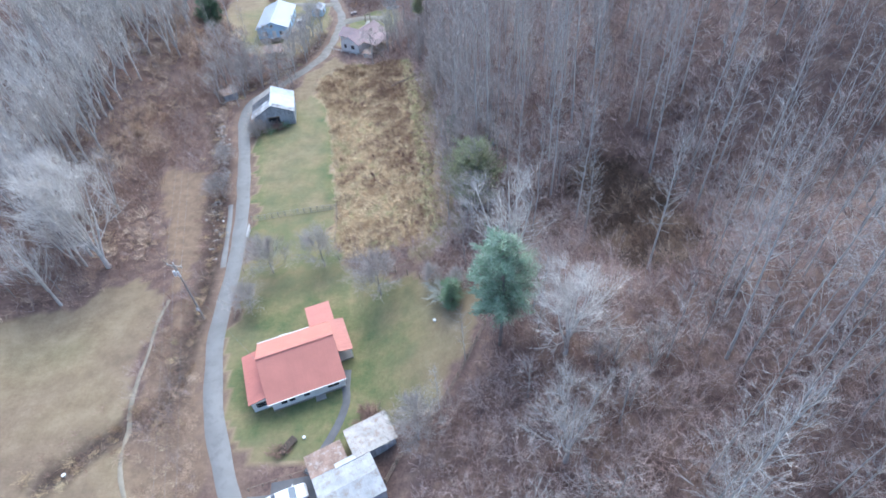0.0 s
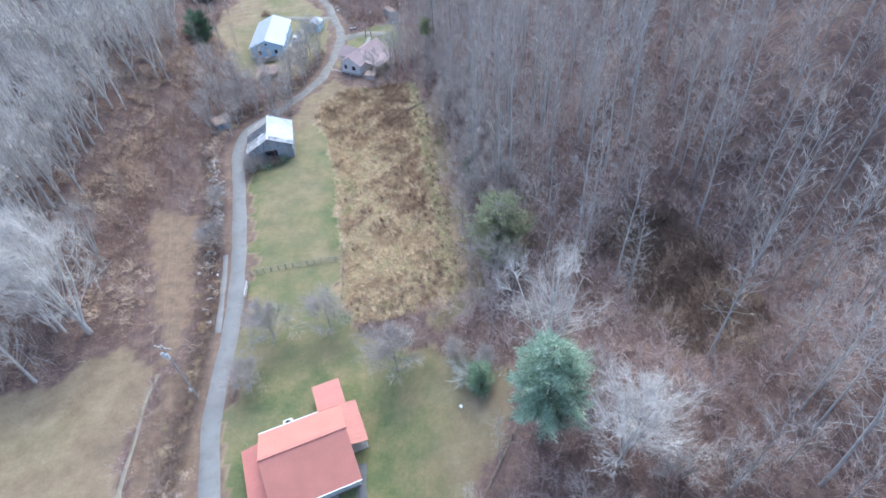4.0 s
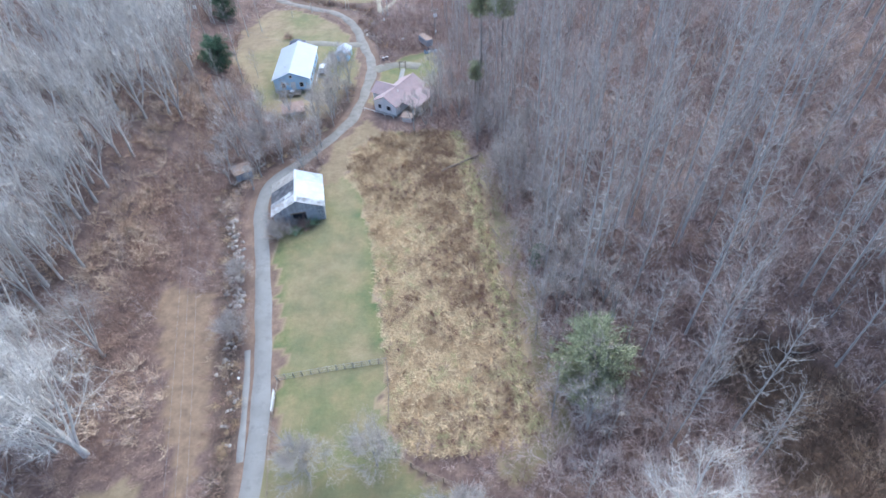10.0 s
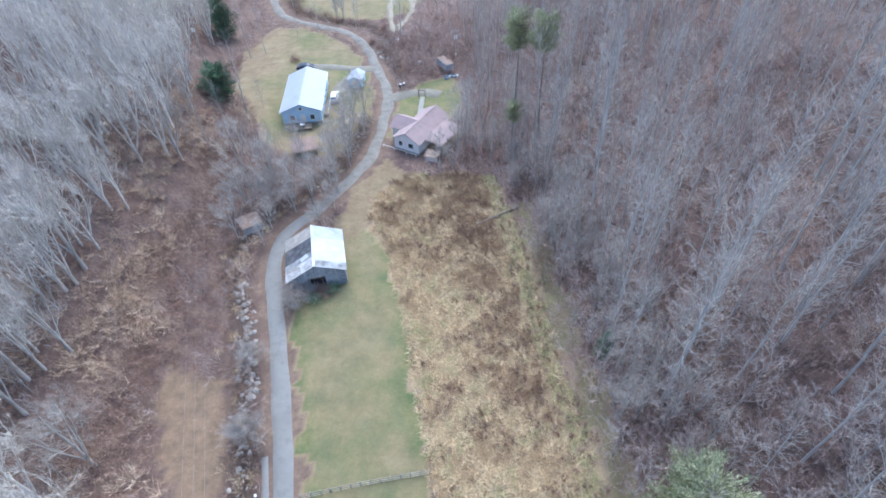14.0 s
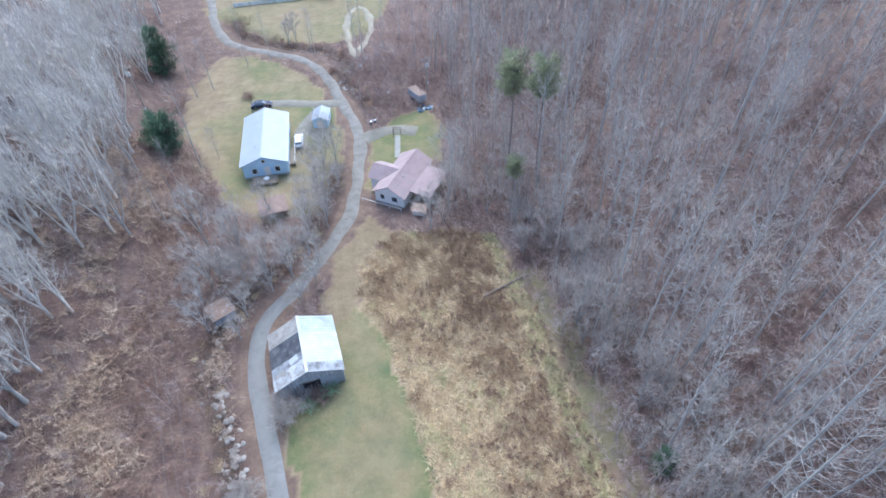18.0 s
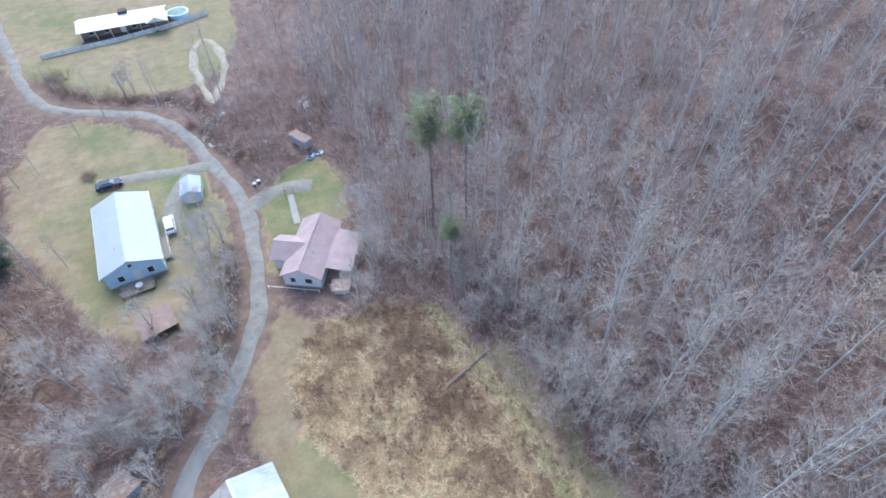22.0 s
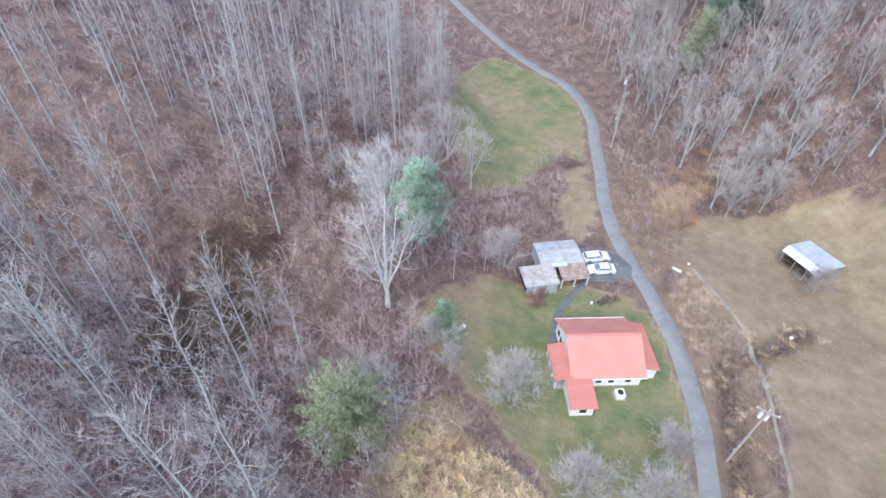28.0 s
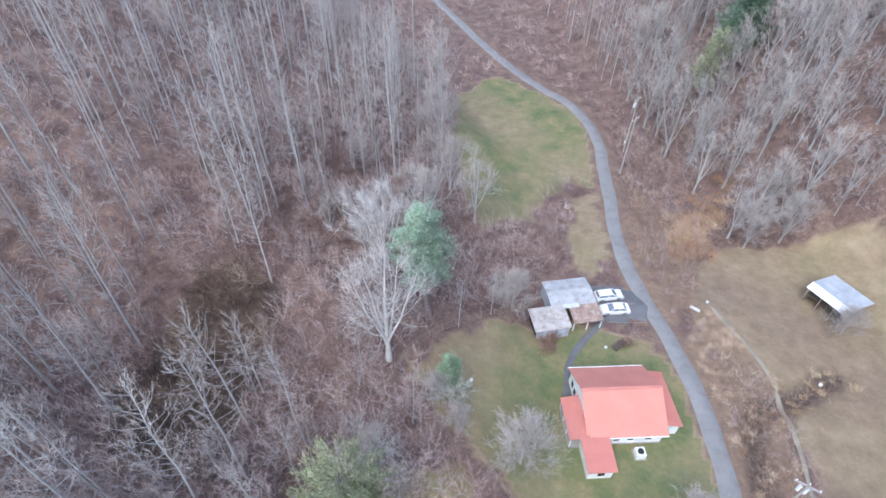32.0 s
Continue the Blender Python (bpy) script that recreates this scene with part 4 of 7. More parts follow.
carport()
p0 = pose(3.3, 36.4, 0, 0, 0, 27) @ Vector((5.6, 5.5, 0))
lean_shed("shed", pose(p0.x, p0.y, gz(p0.x + 1, p0.y + 2) - 0.15, 0, 0, 27), 5.4, 3.9, 2.5, 2.75, M_OLDWOOD, M_SHEDTIN, "small grey shed with a worn tin roof")
lean_shed("shed", pose(-38.1, 140.2, gz(-36, 142) - 0.1, 0, 0, 33), 3.6, 3.0, 2.5, 2.2, M_OLDWOOD, M_RUST, "tiny leaning board shed with a rusty roof")
lean_shed("shed", pose(-4.6, 161.3, gz(-3, 162) - 0.05, 0, 0, -20), 2.6, 1.8, 1.6, 1.4, M_WHITE, M_RUST, "small rusty white storage box beside the house")


def small_barn():
    t = thing("barn", pose(-31.6, 27.2, gz(-34, 29) - 0.1, 0, 0, 134), "small open field barn with a pale tin roof in the meadow", "barn")
    # x runs along the ridge, y towards the far eave
    L, D = 7.0, 7.2
    slope(t, "roof_slope", (0, 0.8, 3.9), (L, 0.8, 3.9), (L, D, 2.6), (0, D, 2.6), M_STEELTIN)
    slope(t, "roof_slope", (0, 0.8, 3.9), (L, 0.8, 3.9), (L, -0.3, 3.1), (0, -0.3, 3.1), M_WHITE)
    bm = bmesh.new()
    prism(bm, [(0.0, 0), (D - 0.4, 0), (D - 0.4, 2.5), (0.8, 3.75), (0.0, 3.1)] , "x", 0.3, 0.42)
    part("end_wall", bm, M_WOOD, t, "pale boarded end wall")
    bm = bmesh.new()
    prism(bm, [(0.0, 0), (D - 0.4, 0), (D - 0.4, 2.5), (0.8, 3.75), (0.0, 3.1)] , "x", L - 0.42, L - 0.3)
    part("end_wall", bm, M_WOOD, t)
    part("back_wall", boxed(0.42, L - 0.42, D - 0.5, D - 0.4, 0, 2.5), M_WOOD, t)
    part("loft_floor", boxed(0.42, L - 0.42, 0.1, D - 0.5, 1.7, 1.8), M_DARKWOOD, t)
    for x in (0.36, 2.7, 5.0, L - 0.36):
        part("post", boxed(x - 0.08, x + 0.08, -0.1, 0.06, 0, 3.05), M_WOOD, t)
    for y in (1.0, 2.4):
        window(t, 0.29, y, 2.2, 0.7, 0.7, "-x")


small_barn()


def garden_shed():
    t = thing("shed", pose(-24.6, 193.8, gz(-22, 196), 0, 0, -6), "small white garden shed with a white gable roof", "shed")
    bm = bmesh.new()
    prism(bm, [(0.2, 0), (3.6, 0), (3.6, 2.1), (1.9, 2.9), (0.2, 2.1)], "y", 0.2, 4.8)
    part("wall", bm, M_BLUEWALL, t, "pale siding")
    for s in (-1, 1):
        slope(t, "roof_slope", (1.9, 0, 3.05), (1.9, 5, 3.05), (1.9 + s * 1.95, 5, 2.1), (1.9 + s * 1.95, 0, 2.1), M_WHITEROOF)
    door(t, 1.9, 0.17, 0, 1.2, 1.9, "-y", M_TRIM)
    window(t, 3.63, 2.5, 1.3, 0.7, 0.7, "+x")


garden_shed()


def north_house():
    t = thing("house", pose(-43, 271.6, gz(-32, 275), 0, 0, -3), "long low house with a white metal roof and a deep porch", "house")
    bm = bmesh.new()
    prism(bm, [(2.2, 0), (8.6, 0), (8.6, 2.8), (4.5, 4.0), (2.2, 3.35)], "x", 0.4, 22.6)
    part("wall", bm, mat("brown_brick", (0.30, 0.22, 0.20), 0.9), t)
    slope(t, "roof_slope", (0, 4.5, 4.2), (23, 4.5, 4.2), (23, -0.1, 2.8), (0, -0.1, 2.8), M_WHITE)
    slope(t, "roof_slope", (0, 4.5, 4.2), (23, 4.5, 4.2), (23, 9.0, 2.8), (0, 9.0, 2.8), M_WHITE)
    part("roof_box", boxed(11, 13.2, 4.2, 6.4, 3.5, 4.9), M_DARKWOOD, t)
    part("porch_floor", boxed(0.4, 20, -0.6, 2.15, 0.0, 0.25), M_DARKWOOD, t)
    for x in (0.7, 4.5, 8.3, 12.1, 15.9, 19.7):
        part("porch_post", boxed(x - 0.08, x + 0.08, 0.1, 0.26, 0.25, 2.85), M_TRIM, t)
    prism_bm = bmesh.new()
    prism(prism_bm, [(17.5, 2.9), (23.2, 2.9), (20.3, 4.3)], "y", -1.6, 4.4)
    part("porch_gable", prism_bm, M_WHITE, t, "white gabled porch roof")
    for x in (3, 7, 14, 17, 20):
        window(t, x, 2.17, 1.6, 1.2, 1.2, "-y")
    door(t, 11, 2.17, 0.25, 1.0, 2.05, "-y", M_TRIM)
    return t


north_house()


def north_garage():
    t = thing("garage", pose(-88.5, 279.5, gz(-82, 284) + 0.2, 0, 0, -15), "wide low garage with a white metal roof", "garage")
    bm = bmesh.new()
    prism(bm, [(0.3, -1.5), (9.7, -1.5), (9.7, 2.6), (5, 4.2), (0.3, 2.6)], "x", 0.3, 13.7)
    part("wall", bm, M_WHITE, t)
    slope(t, "roof_slope", (0, 5, 4.4), (14, 5, 4.4), (14, 0, 2.6), (0, 0, 2.6), M_WHITEROOF)
    slope(t, "roof_slope", (0, 5, 4.4), (14, 5, 4.4), (14, 10, 2.6), (0, 10, 2.6), M_WHITEROOF)
    for x in (2.5, 7, 11.5):
        part("garage_door", boxed(x - 1.5, x + 1.5, 0.24, 0.3, 0.0, 2.3), M_GALV, t)


north_garage()


def round_pool():
    x, y = -17.2, 277.5
    t = thing("swimming_pool", pose(x, y, gz(x, y)), "round above-ground pool with a pale rim beside the house", "pool")
    part("wall", rod((0, 0, -0.1), (0, 0, 1.15), 2.9, 2.9, 28), M_BLUEWALL, t)
    part("rim", rod((0, 0, 1.15), (0, 0, 1.24), 3.1, 3.1, 28), M_TRIM, t)
    part("cover", rod((0, 0, 1.24), (0, 0, 1.3), 2.6, 2.6, 28), mat("pool_cover", (0.24, 0.36, 0.33), 0.8, vary=0.25, big=0.5), t, "green-grey winter cover")


round_pool()


# ---- cars ----
def car(name, m, paint, label, wagon=False):
    """A saloon or hatchback along +x, on its wheels."""
    t = thing(name, m, label, "car")
    L, W = 4.75, 1.8
    bm = bmesh.new()
    prism(bm, [(-L / 2, 0.35), (-L / 2, 0.78), (-L / 2 + 0.12, 0.92), (-1.0 if not wagon else -L / 2 + 0.3, 1.0), (1.0, 0.98), (L / 2 - 0.25, 0.8), (L / 2, 0.62), (L / 2, 0.35), (L / 2 - 0.2, 0.22), (-L / 2 + 0.2, 0.22)], "y", -W / 2, W / 2)
    bmesh.ops.bevel(bm, geom=bm.edges[:], offset=0.06, segments=2, affect="EDGES", profile=0.6)
    body = part("body", bm, paint, t)
    back = -1.75 if not wagon else -2.15
    bm = bmesh.new()
    low = [(back, -W / 2 + 0.08, 0.95), (1.15, -W / 2 + 0.08, 0.95), (1.15, W / 2 - 0.08, 0.95), (back, W / 2 - 0.08, 0.95)]
    up = [(back + (0.6 if not wagon else 0.25), -W / 2 + 0.25, 1.4), (0.35, -W / 2 + 0.25, 1.4), (0.35, W / 2 - 0.25, 1.4), (back + (0.6 if not wagon else 0.25), W / 2 - 0.25, 1.4)]
    lo, hi = [bm.verts.new(v) for v in low], [bm.verts.new(v) for v in up]
    for i in range(4):
        bm.faces.new((lo[i], lo[(i + 1) % 4], hi[(i + 1) % 4], hi[i]))
    bm.faces.new(hi)
    bm.faces.new(lo[::-1])
    bmesh.ops.recalc_face_normals(bm, faces=bm.faces)
    part("windows", bm, M_CARGLASS, t, "glass all round, the reflected sky put into its grey")
    r = back + (0.55 if not wagon else 0.22)
    part("roof", boxed(r, 0.4, -W / 2 + 0.22, W / 2 - 0.22, 1.38, 1.46, bevel=0.03), paint, t)
    for s in (-1, 1):
        for x0, z0, x1, z1 in ((1.12, 0.97, 0.36, 1.42), (back + 0.02, 0.97, r, 1.42), (-0.45, 0.97, -0.45, 1.42)):
            part("pillar", rod((x0, s * (W / 2 - 0.09), z0), (x1, s * (W / 2 - 0.25), z1), 0.05, seg=6), paint, t)
        part("mirror", boxed(0.85, 1.0, s * (W / 2 + 0.06) - 0.09, s * (W / 2 + 0.06) + 0.09, 0.95, 1.1, bevel=0.02), paint, t)
        part("headlight", boxed(L / 2 - 0.14, L / 2 + 0.01, s * 0.66 - 0.17, s * 0.66 + 0.17, 0.62, 0.74), M_STEEL, t)
        part("tail_light", boxed(-L / 2 - 0.01, -L / 2 + 0.1, s * 0.68 - 0.15, s * 0.68 + 0.15, 0.7, 0.84), M_TAIL, t)
        for x in (-1.4, 1.42):
            w = part("wheel", rod((x, s * (W / 2 - 0.2), 0.33), (x, s * (W / 2 + 0.01), 0.33), 0.33, seg=18), M_RUBBER, t)
            part("rim", rod((x, s * (W / 2 - 0.1), 0.33), (x, s * (W / 2 + 0.025), 0.33), 0.2, seg=14), M_STEEL, w)
    part("bumper", boxed(L / 2 - 0.08, L / 2 + 0.05, -0.75, 0.75, 0.35, 0.5, bevel=0.03), paint, t)
    part("bumper", boxed(-L / 2 - 0.05, -L / 2 + 0.08, -0.75, 0.75, 0.35, 0.5, bevel=0.03), paint, t)
    return t


M_TAIL = mat("tail_light_red", (0.4, 0.03, 0.03), 0.3, vary=0.05, bump=0)
car("car", pose(-1.1, 37.3, gz(-1, 37.3) + 0.09, 0, 0, 207), M_CARPAINT, "white hatchback parked beside the open shed", wagon=True)
car("car", pose(-2.3, 40.0, gz(-2.3, 40) + 0.09, 0, 0, 22), M_CARPAINT, "white saloon car parked on the dark pad")
car("car", pose(-27.4, 188.8, gz(-27.4, 188.8) + 0.07, 0, 0, 93), M_CARPAINT, "white car parked beside the blue house", wagon=True)
car("car", pose(-37.3, 205.4, gz(-37.3, 205.4) + 0.07, 0, 0, 5), M_DARKPAINT, "dark blue car parked behind the blue house")


# ---- poles and wires ----
def pole(x, y, h, arm_turn, label, transformer=False, arm=True):
    t = thing("utility_pole", pose(x, y, gz(x, y) - 0.1, 0, 0, arm_turn), label, "utility pole", "utility poles")
    part("post", rod((0, 0, 0), (0, 0, h), 0.16, 0.11, 10), M_POLE, t)
    if arm:
        part("crossarm", boxed(-1.3, 1.3, -0.08, 0.08, h - 0.5, h - 0.32), M_POLE, t)
        for s in (-1.1, 0.0, 1.1):
            part("insulator", rod((s, 0, h - 0.36), (s, 0, h - 0.1 if s else h + 0.25), 0.07, 0.05), M_PLASTIC, t)
        for s in (-1, 1):
            part("brace", rod((s * 0.75, 0, h - 0.45), (0, 0, h - 1.2), 0.025, seg=5), M_STEEL, t)
    if transformer:
        for s in (-1, 1):
            tr = part("transformer", rod((s * 0.32, -0.3, h - 2.2), (s * 0.32, -0.3, h - 1.25), 0.2, seg=14), M_PLASTIC, t, "pale grey transformer can")
            part("bushing", rod((s * 0.32, -0.3, h - 1.25), (s * 0.32, -0.3, h - 1.0), 0.05, seg=6), M_STEEL, tr)
        part("cable_box", boxed(-0.15, 0.15, -0.32, -0.12, 2.4, 3.0), M_PLASTIC, t)
    return t


def wire(name, p, q, sag, parent=None):
    c = bpy.data.curves.new(name, "CURVE")
    c.dimensions, c.bevel_depth, c.bevel_resolution = "3D", 0.011, 0
    s = c.splines.new("POLY")
    s.points.add(16)
    for i, pt in enumerate(s.points):
        u = i / 16
        v = Vector(p).lerp(Vector(q), u)
        pt.co = (v.x, v.y, v.z - sag * 4 * u * (1 - u), 1)
    c.materials.append(M_WIRE)
    return tagged(new(name, c), "thin grey power line sagging between poles", "power line", "power lines")


P1, P2, P3, P4 = (-21.4, 68.7), (-61.5, 200.5), (-0.3, 0.2), (-0.3, -8.5)
pole(*P1, 12.6, -15, "grey wooden utility pole with transformers beside the lane", True)
pole(*P2, 13.0, -15, "grey wooden utility pole at the wood's edge", True)
pole(*P3, 13.4, 60, "pale wooden utility pole with a crossarm beside the lane")
pole(*P4, 13.4, 60, "grey utility pole with a transformer can", True)
pole(-51, 172.8, 6.0, 20, "short grey pole with a white lamp", False, False)
pole(3.2, 205.5, 9.0, 30, "grey utility pole in the thicket", True)
for s in (-1.1, 0, 1.1):
    wire("power_line", (P1[0] + s, P1[1] + 0.3 * s, gz(*P1) + 12.5), (P2[0] + s, P2[1] + 0.3 * s, gz(*P2) + 12.9), 3.0)
    wire("power_line", (P3[0] + s, P3[1] + 0.3 * s, gz(*P3) + 13.2), (P1[0] + s, P1[1] + 0.3 * s, gz(*P1) + 12.5), 1.6)
wire("power_line", (P3[0], P3[1], gz(*P3) + 13.2), (P4[0], P4[1], gz(*P4) + 13.0), 0.2)
wire("power_line", (P1[0], P1[1], 10.2), (-9.5, 58.0, 3.0), 0.7)
wire("power_line", (P2[0], P2[1], gz(*P2) + 10), (-36, 196, 4.4), 0.9)


# ---- fences ----
def fence(line, gap, h, label, rails=2, post=0.06, wood=M_WOOD):
    p = smooth_line(line, 0.5)
    d = np.r_[0, np.cumsum(np.linalg.norm(np.diff(p, axis=0), axis=1))]
    n = max(2, int(d[-1] / gap))
    at = [np.array([np.interp(s, d, p[:, 0]), np.interp(s, d, p[:, 1])]) for s in np.linspace(0, d[-1], n + 1)]
    t = thing("fence", pose(0, 0, 0), label, "fence")
    rnd = random.Random(n)
    for a in at:
        z = gz(*a)
        part("post", rod((a[0], a[1], z - 0.1), (a[0] + rnd.uniform(-0.06, 0.06), a[1] + rnd.uniform(-0.06, 0.06), z + h), post, post * 0.85, 6), wood, t)
    for k in range(rails):
        hh = h * (0.92 - 0.42 * k)
        for a, b in zip(at, at[1:]):
            part("rail", rod((a[0], a[1], gz(*a) + hh), (b[0], b[1], gz(*b) + hh), 0.035, seg=4), wood, t)
    return t


fence([(-19.3, 92.1), (-11, 93.6), (-3.5, 94.7)], 1.2, 1.25, "grey wire and post fence across the lawn", 3, 0.07, M_GREYBARK)
fence([(-3.5, 94.7), (-2.9, 90), (-2.6, 85.3)], 2.4, 1.2, "dark post fence along the dry field", 3)
fence([(-1.3, 80.5), (3, 77.4), (8.2, 74.6), (13.4, 71), (18.4, 67.6), (24, 64.6)], 2.4, 1.3, "dark weathered board fence behind the lawn", 3, 0.08)
fence([(-19, 92), (-18.4, 84), (-17, 76), (-16.2, 68)], 2.6, 1.0, "low grey rail fence along the lane", 2)
fence([(24.9, 66.3), (24.1, 62.2), (19.9, 54.9), (16.1, 49.6), (11.5, 44.9), (9.4, 41.5)], 2.4, 1.3, "grey rail fence under the trees", 3, 0.08)
fence([(-0.8, 43.3), (-4, 42.3), (-7.4, 41.2)], 1.6, 0.7, "low grey rail beside the parking pad", 1)
M_FENCE = mat("pale_fence_boards", (0.80, 0.86, 0.89), 0.8, vary=0.15, big=0.6, fine=8, per=0.3)


def board_fence(line, h, label):
    """Upright boards side by side, on two rails."""
    t = thing("fence", pose(0, 0, 0), label, "fence")
    pts = smooth_line(line, 2.4)
    for (ax, ay), (bx, by) in zip(pts, pts[1:]):
        n = 6
        for i in range(n):
            x0, y0 = ax + (bx - ax) * i / n, ay + (by - ay) * i / n
            x1, y1 = ax + (bx - ax) * (i + 0.88) / n, ay + (by - ay) * (i + 0.88) / n
            z = gz(x0, y0)
            bm = bmesh.new()
            lo, hi = [], []
            for x, y, o in ((x0, y0, 0), (x1, y1, 0), (x1, y1, 0.03), (x0, y0, 0.03)):
                lo.append(bm.verts.new((x, y + o, z - 0.1)))
                hi.append(bm.verts.new((x, y + o, z + h)))
            bm.faces.new(lo[::-1])
            bm.faces.new(hi)
            for k in range(4):
                bm.faces.new((lo[k], lo[(k + 1) % 4], hi[(k + 1) % 4], hi[k]))
            part("board", bm, M_FENCE, t)


board_fence([(-52.4, 267.2), (-44, 267.8), (-34, 268.6), (-20, 270.8), (-9, 274.5)], 1.25, "long pale grey board fence far up the valley")


def gate():
    t = thing("gate", pose(-19.1, 89.9, gz(-19.1, 89.9), 0, 0, 96), "white tube gate standing beside the lane", "gate")
    for z in (0.25, 0.6, 0.95, 1.25):
        part("bar", rod((-3.2, 0, z), (0, 0, z), 0.05), M_PLASTIC, t)
    for x in (-3.2, -1.6, 0):
        part("upright", rod((x, 0, 0), (x, 0, 1.3), 0.05), M_PLASTIC, t)


gate()


def arbor():
    t = thing("arbor", pose(-5.6, 187.6, gz(-5.6, 187.6), 0, 0, -5), "grey wooden arch over the garden walk", "arbor")
    for x in (-0.8, 0.8):
        for y in (-0.35, 0.35):
            part("post", boxed(x - 0.06, x + 0.06, y - 0.06, y + 0.06, 0, 2.1), M_WOOD, t)
    for y in (-0.35, 0.35):
        part("beam", boxed(-1.0, 1.0, y - 0.05, y + 0.05, 2.1, 2.22), M_WOOD, t)
    for i in range(5):
        part("slat", boxed(-0.8 + i * 0.4 - 0.03, -0.8 + i * 0.4 + 0.03, -0.5, 0.5, 2.22, 2.28), M_WOOD, t)


arbor()


M_RUSTPINK = mat("faded_rust_roof", (0.36, 0.25, 0.215), 0.85, vary=0.3, big=0.6, fine=7, stain=(0.28, 0.21, 0.18))
lean_shed("shed", pose(-33.0, 163.9, gz(-31, 165.5) - 0.05, 0, 0, 14), 5.0, 4.2, 2.1, 1.7, M_DARKWOOD, M_RUSTPINK, "low dark shed with a faded rust-pink roof below the blue house", open_front=True)


def trailer():
    t = thing("trailer", pose(0.4, 202.4, gz(0.4, 202.4), 0, 0, 118), "old rusty-topped camping trailer at the thicket's edge", "trailer")
    bm = boxed(-2.6, 2.6, -1.1, 1.1, 0.5, 2.4, bevel=0.25)
    part("body", bm, M_OLDWOOD, t)
    part("roof", boxed(-2.5, 2.5, -1.05, 1.05, 2.4, 2.46), M_RUST, t)
    for x in (-0.4, 0.4):
        for s in (-1, 1):
            part("wheel", rod((x, s * 0.95, 0.33), (x, s * 1.15, 0.33), 0.33, seg=14), M_RUBBER, t)
    window(t, 0.8, -1.12, 1.6, 0.9, 0.6, "-y")
    part("hitch", rod((2.6, 0, 0.5), (3.6, 0, 0.4), 0.05), M_STEEL, t)


trailer()


def scrap_pile():
    t = thing("scrap_pile", pose(1.7, 197.8, gz(1.7, 197.8), 0, 0, 20), "heap of blue and white junk beside the trailer", "scrap pile")
    rnd = random.Random(11)
    for i in range(16):
        a, b, c = rnd.uniform(0.2, 0.5), rnd.uniform(0.15, 0.4), rnd.uniform(0.15, 0.4)
        ob = part("scrap", boxed(-a, a, -b, b, 0, 2 * c, bevel=0.05), rnd.choice([M_TARP, M_TARP, M_PLASTIC, M_DARKPAINT]), t)
        ob.matrix_local = pose(rnd.uniform(-1.5, 1.5), rnd.uniform(-0.9, 0.9), -0.03, 0, 0, rnd.uniform(0, 180))


scrap_pile()


def bin_thing(x, y, label):
    t = thing("bin", pose(x, y, gz(x, y), 0, 0, 25), label, "bin")
    bm = bmesh.new()
    cyl(bm, (0, 0, 0), (0, 0, 0.8), 0.32, 0.4, 12)
    part("body", bm, M_DARKPAINT, t)
    part("lid", rod((0, 0, 0.8), (0, 0, 0.88), 0.42, 0.36, 12), M_PLASTIC, t)


for x, y in ((-11.2, 193.4), (-10.3, 193.9)):
    bin_thing(x, y, "dark rubbish bin with a pale lid beside the lane")


def white_oddment(x, y, s, label):
    s = s * 0.6
    """A bleached plastic tub or drum left in the grass."""
    t = thing("tub", pose(x, y, gz(x, y), 0, 0, s * 400), label, "tub")
    bm = bmesh.new()
    cyl(bm, (0, 0, 0), (0, 0, s), s * 0.55, s * 0.7, 12)
    part("body", bm, M_PLASTIC, t)
    part("rim", rod((0, 0, s), (0, 0, s + 0.04), s * 0.74, s * 0.74, 12), M_PLASTIC, t)


for x, y, s in ((-32.2, 44.2, 0.6), (-1.7, 47.8, 0.5), (-13.2, 221, 0.9), (-6.5, 206.5, 0.8), (15.6, 62.6, 0.5), (-25.1, 92.6, 0.45), (-16.8, 33.2, 0.5)):
    white_oddment(x, y, s, "white plastic tub lying in the grass")


def fire_pit():
    t = thing("garden_bench", pose(-3.6, 46.7, gz(-3.6, 46.7), 0, 0, 55), "low dark wooden bench on the lawn", "bench")
    for i in range(5):
        part("slat", boxed(-1.3, 1.3, -0.5 + i * 0.21, -0.33 + i * 0.21, 0.42, 0.48), M_DARKWOOD, t)
    for x in (-1.1, 1.1):
        for y in (-0.4, 0.4):
            part("leg", boxed(x - 0.06, x + 0.06, y - 0.06, y + 0.06, 0, 0.42), M_DARKWOOD, t)


fire_pit()


def fallen_log():
    t = thing("fallen_log", pose(0, 0, 0), "pale fallen tree trunk lying across the dry field's edge", "log")
    part("trunk", rod((4.9, 137.6, gz(4.9, 137.6) + 0.2), (12.4, 139.2, gz(12.4, 139.2) + 0.35), 0.3, 0.18, 10), M_LOG, t)
    for a, b in (((10.4, 138.8), (11.2, 139.8)), ((8.4, 138.3), (9.0, 137.4)), ((11.4, 139.0), (12.0, 138.2))):
        part("branch_stub", rod((*a, gz(*a) + 0.3), (*b, gz(*b) + 0.6), 0.07, 0.04, 6), M_LOG, t)


fallen_log()


def boat_board():
    t = thing("skiff", pose(-14.8, 35.4, gz(-14.8, 35.4) + 0.05, 0, 0, -25), "upturned pale plank raft in the grass", "boat")
    for i in range(4):
        part("plank", boxed(-0.8, 0.8, -0.3 + i * 0.15, -0.17 + i * 0.15, 0.1, 0.16), M_PLASTIC, t)
    for x in (-0.6, 0.6):
        part("batten", boxed(x - 0.06, x + 0.06, -0.3, 0.28, 0, 0.1), M_WOOD, t)


boat_board()


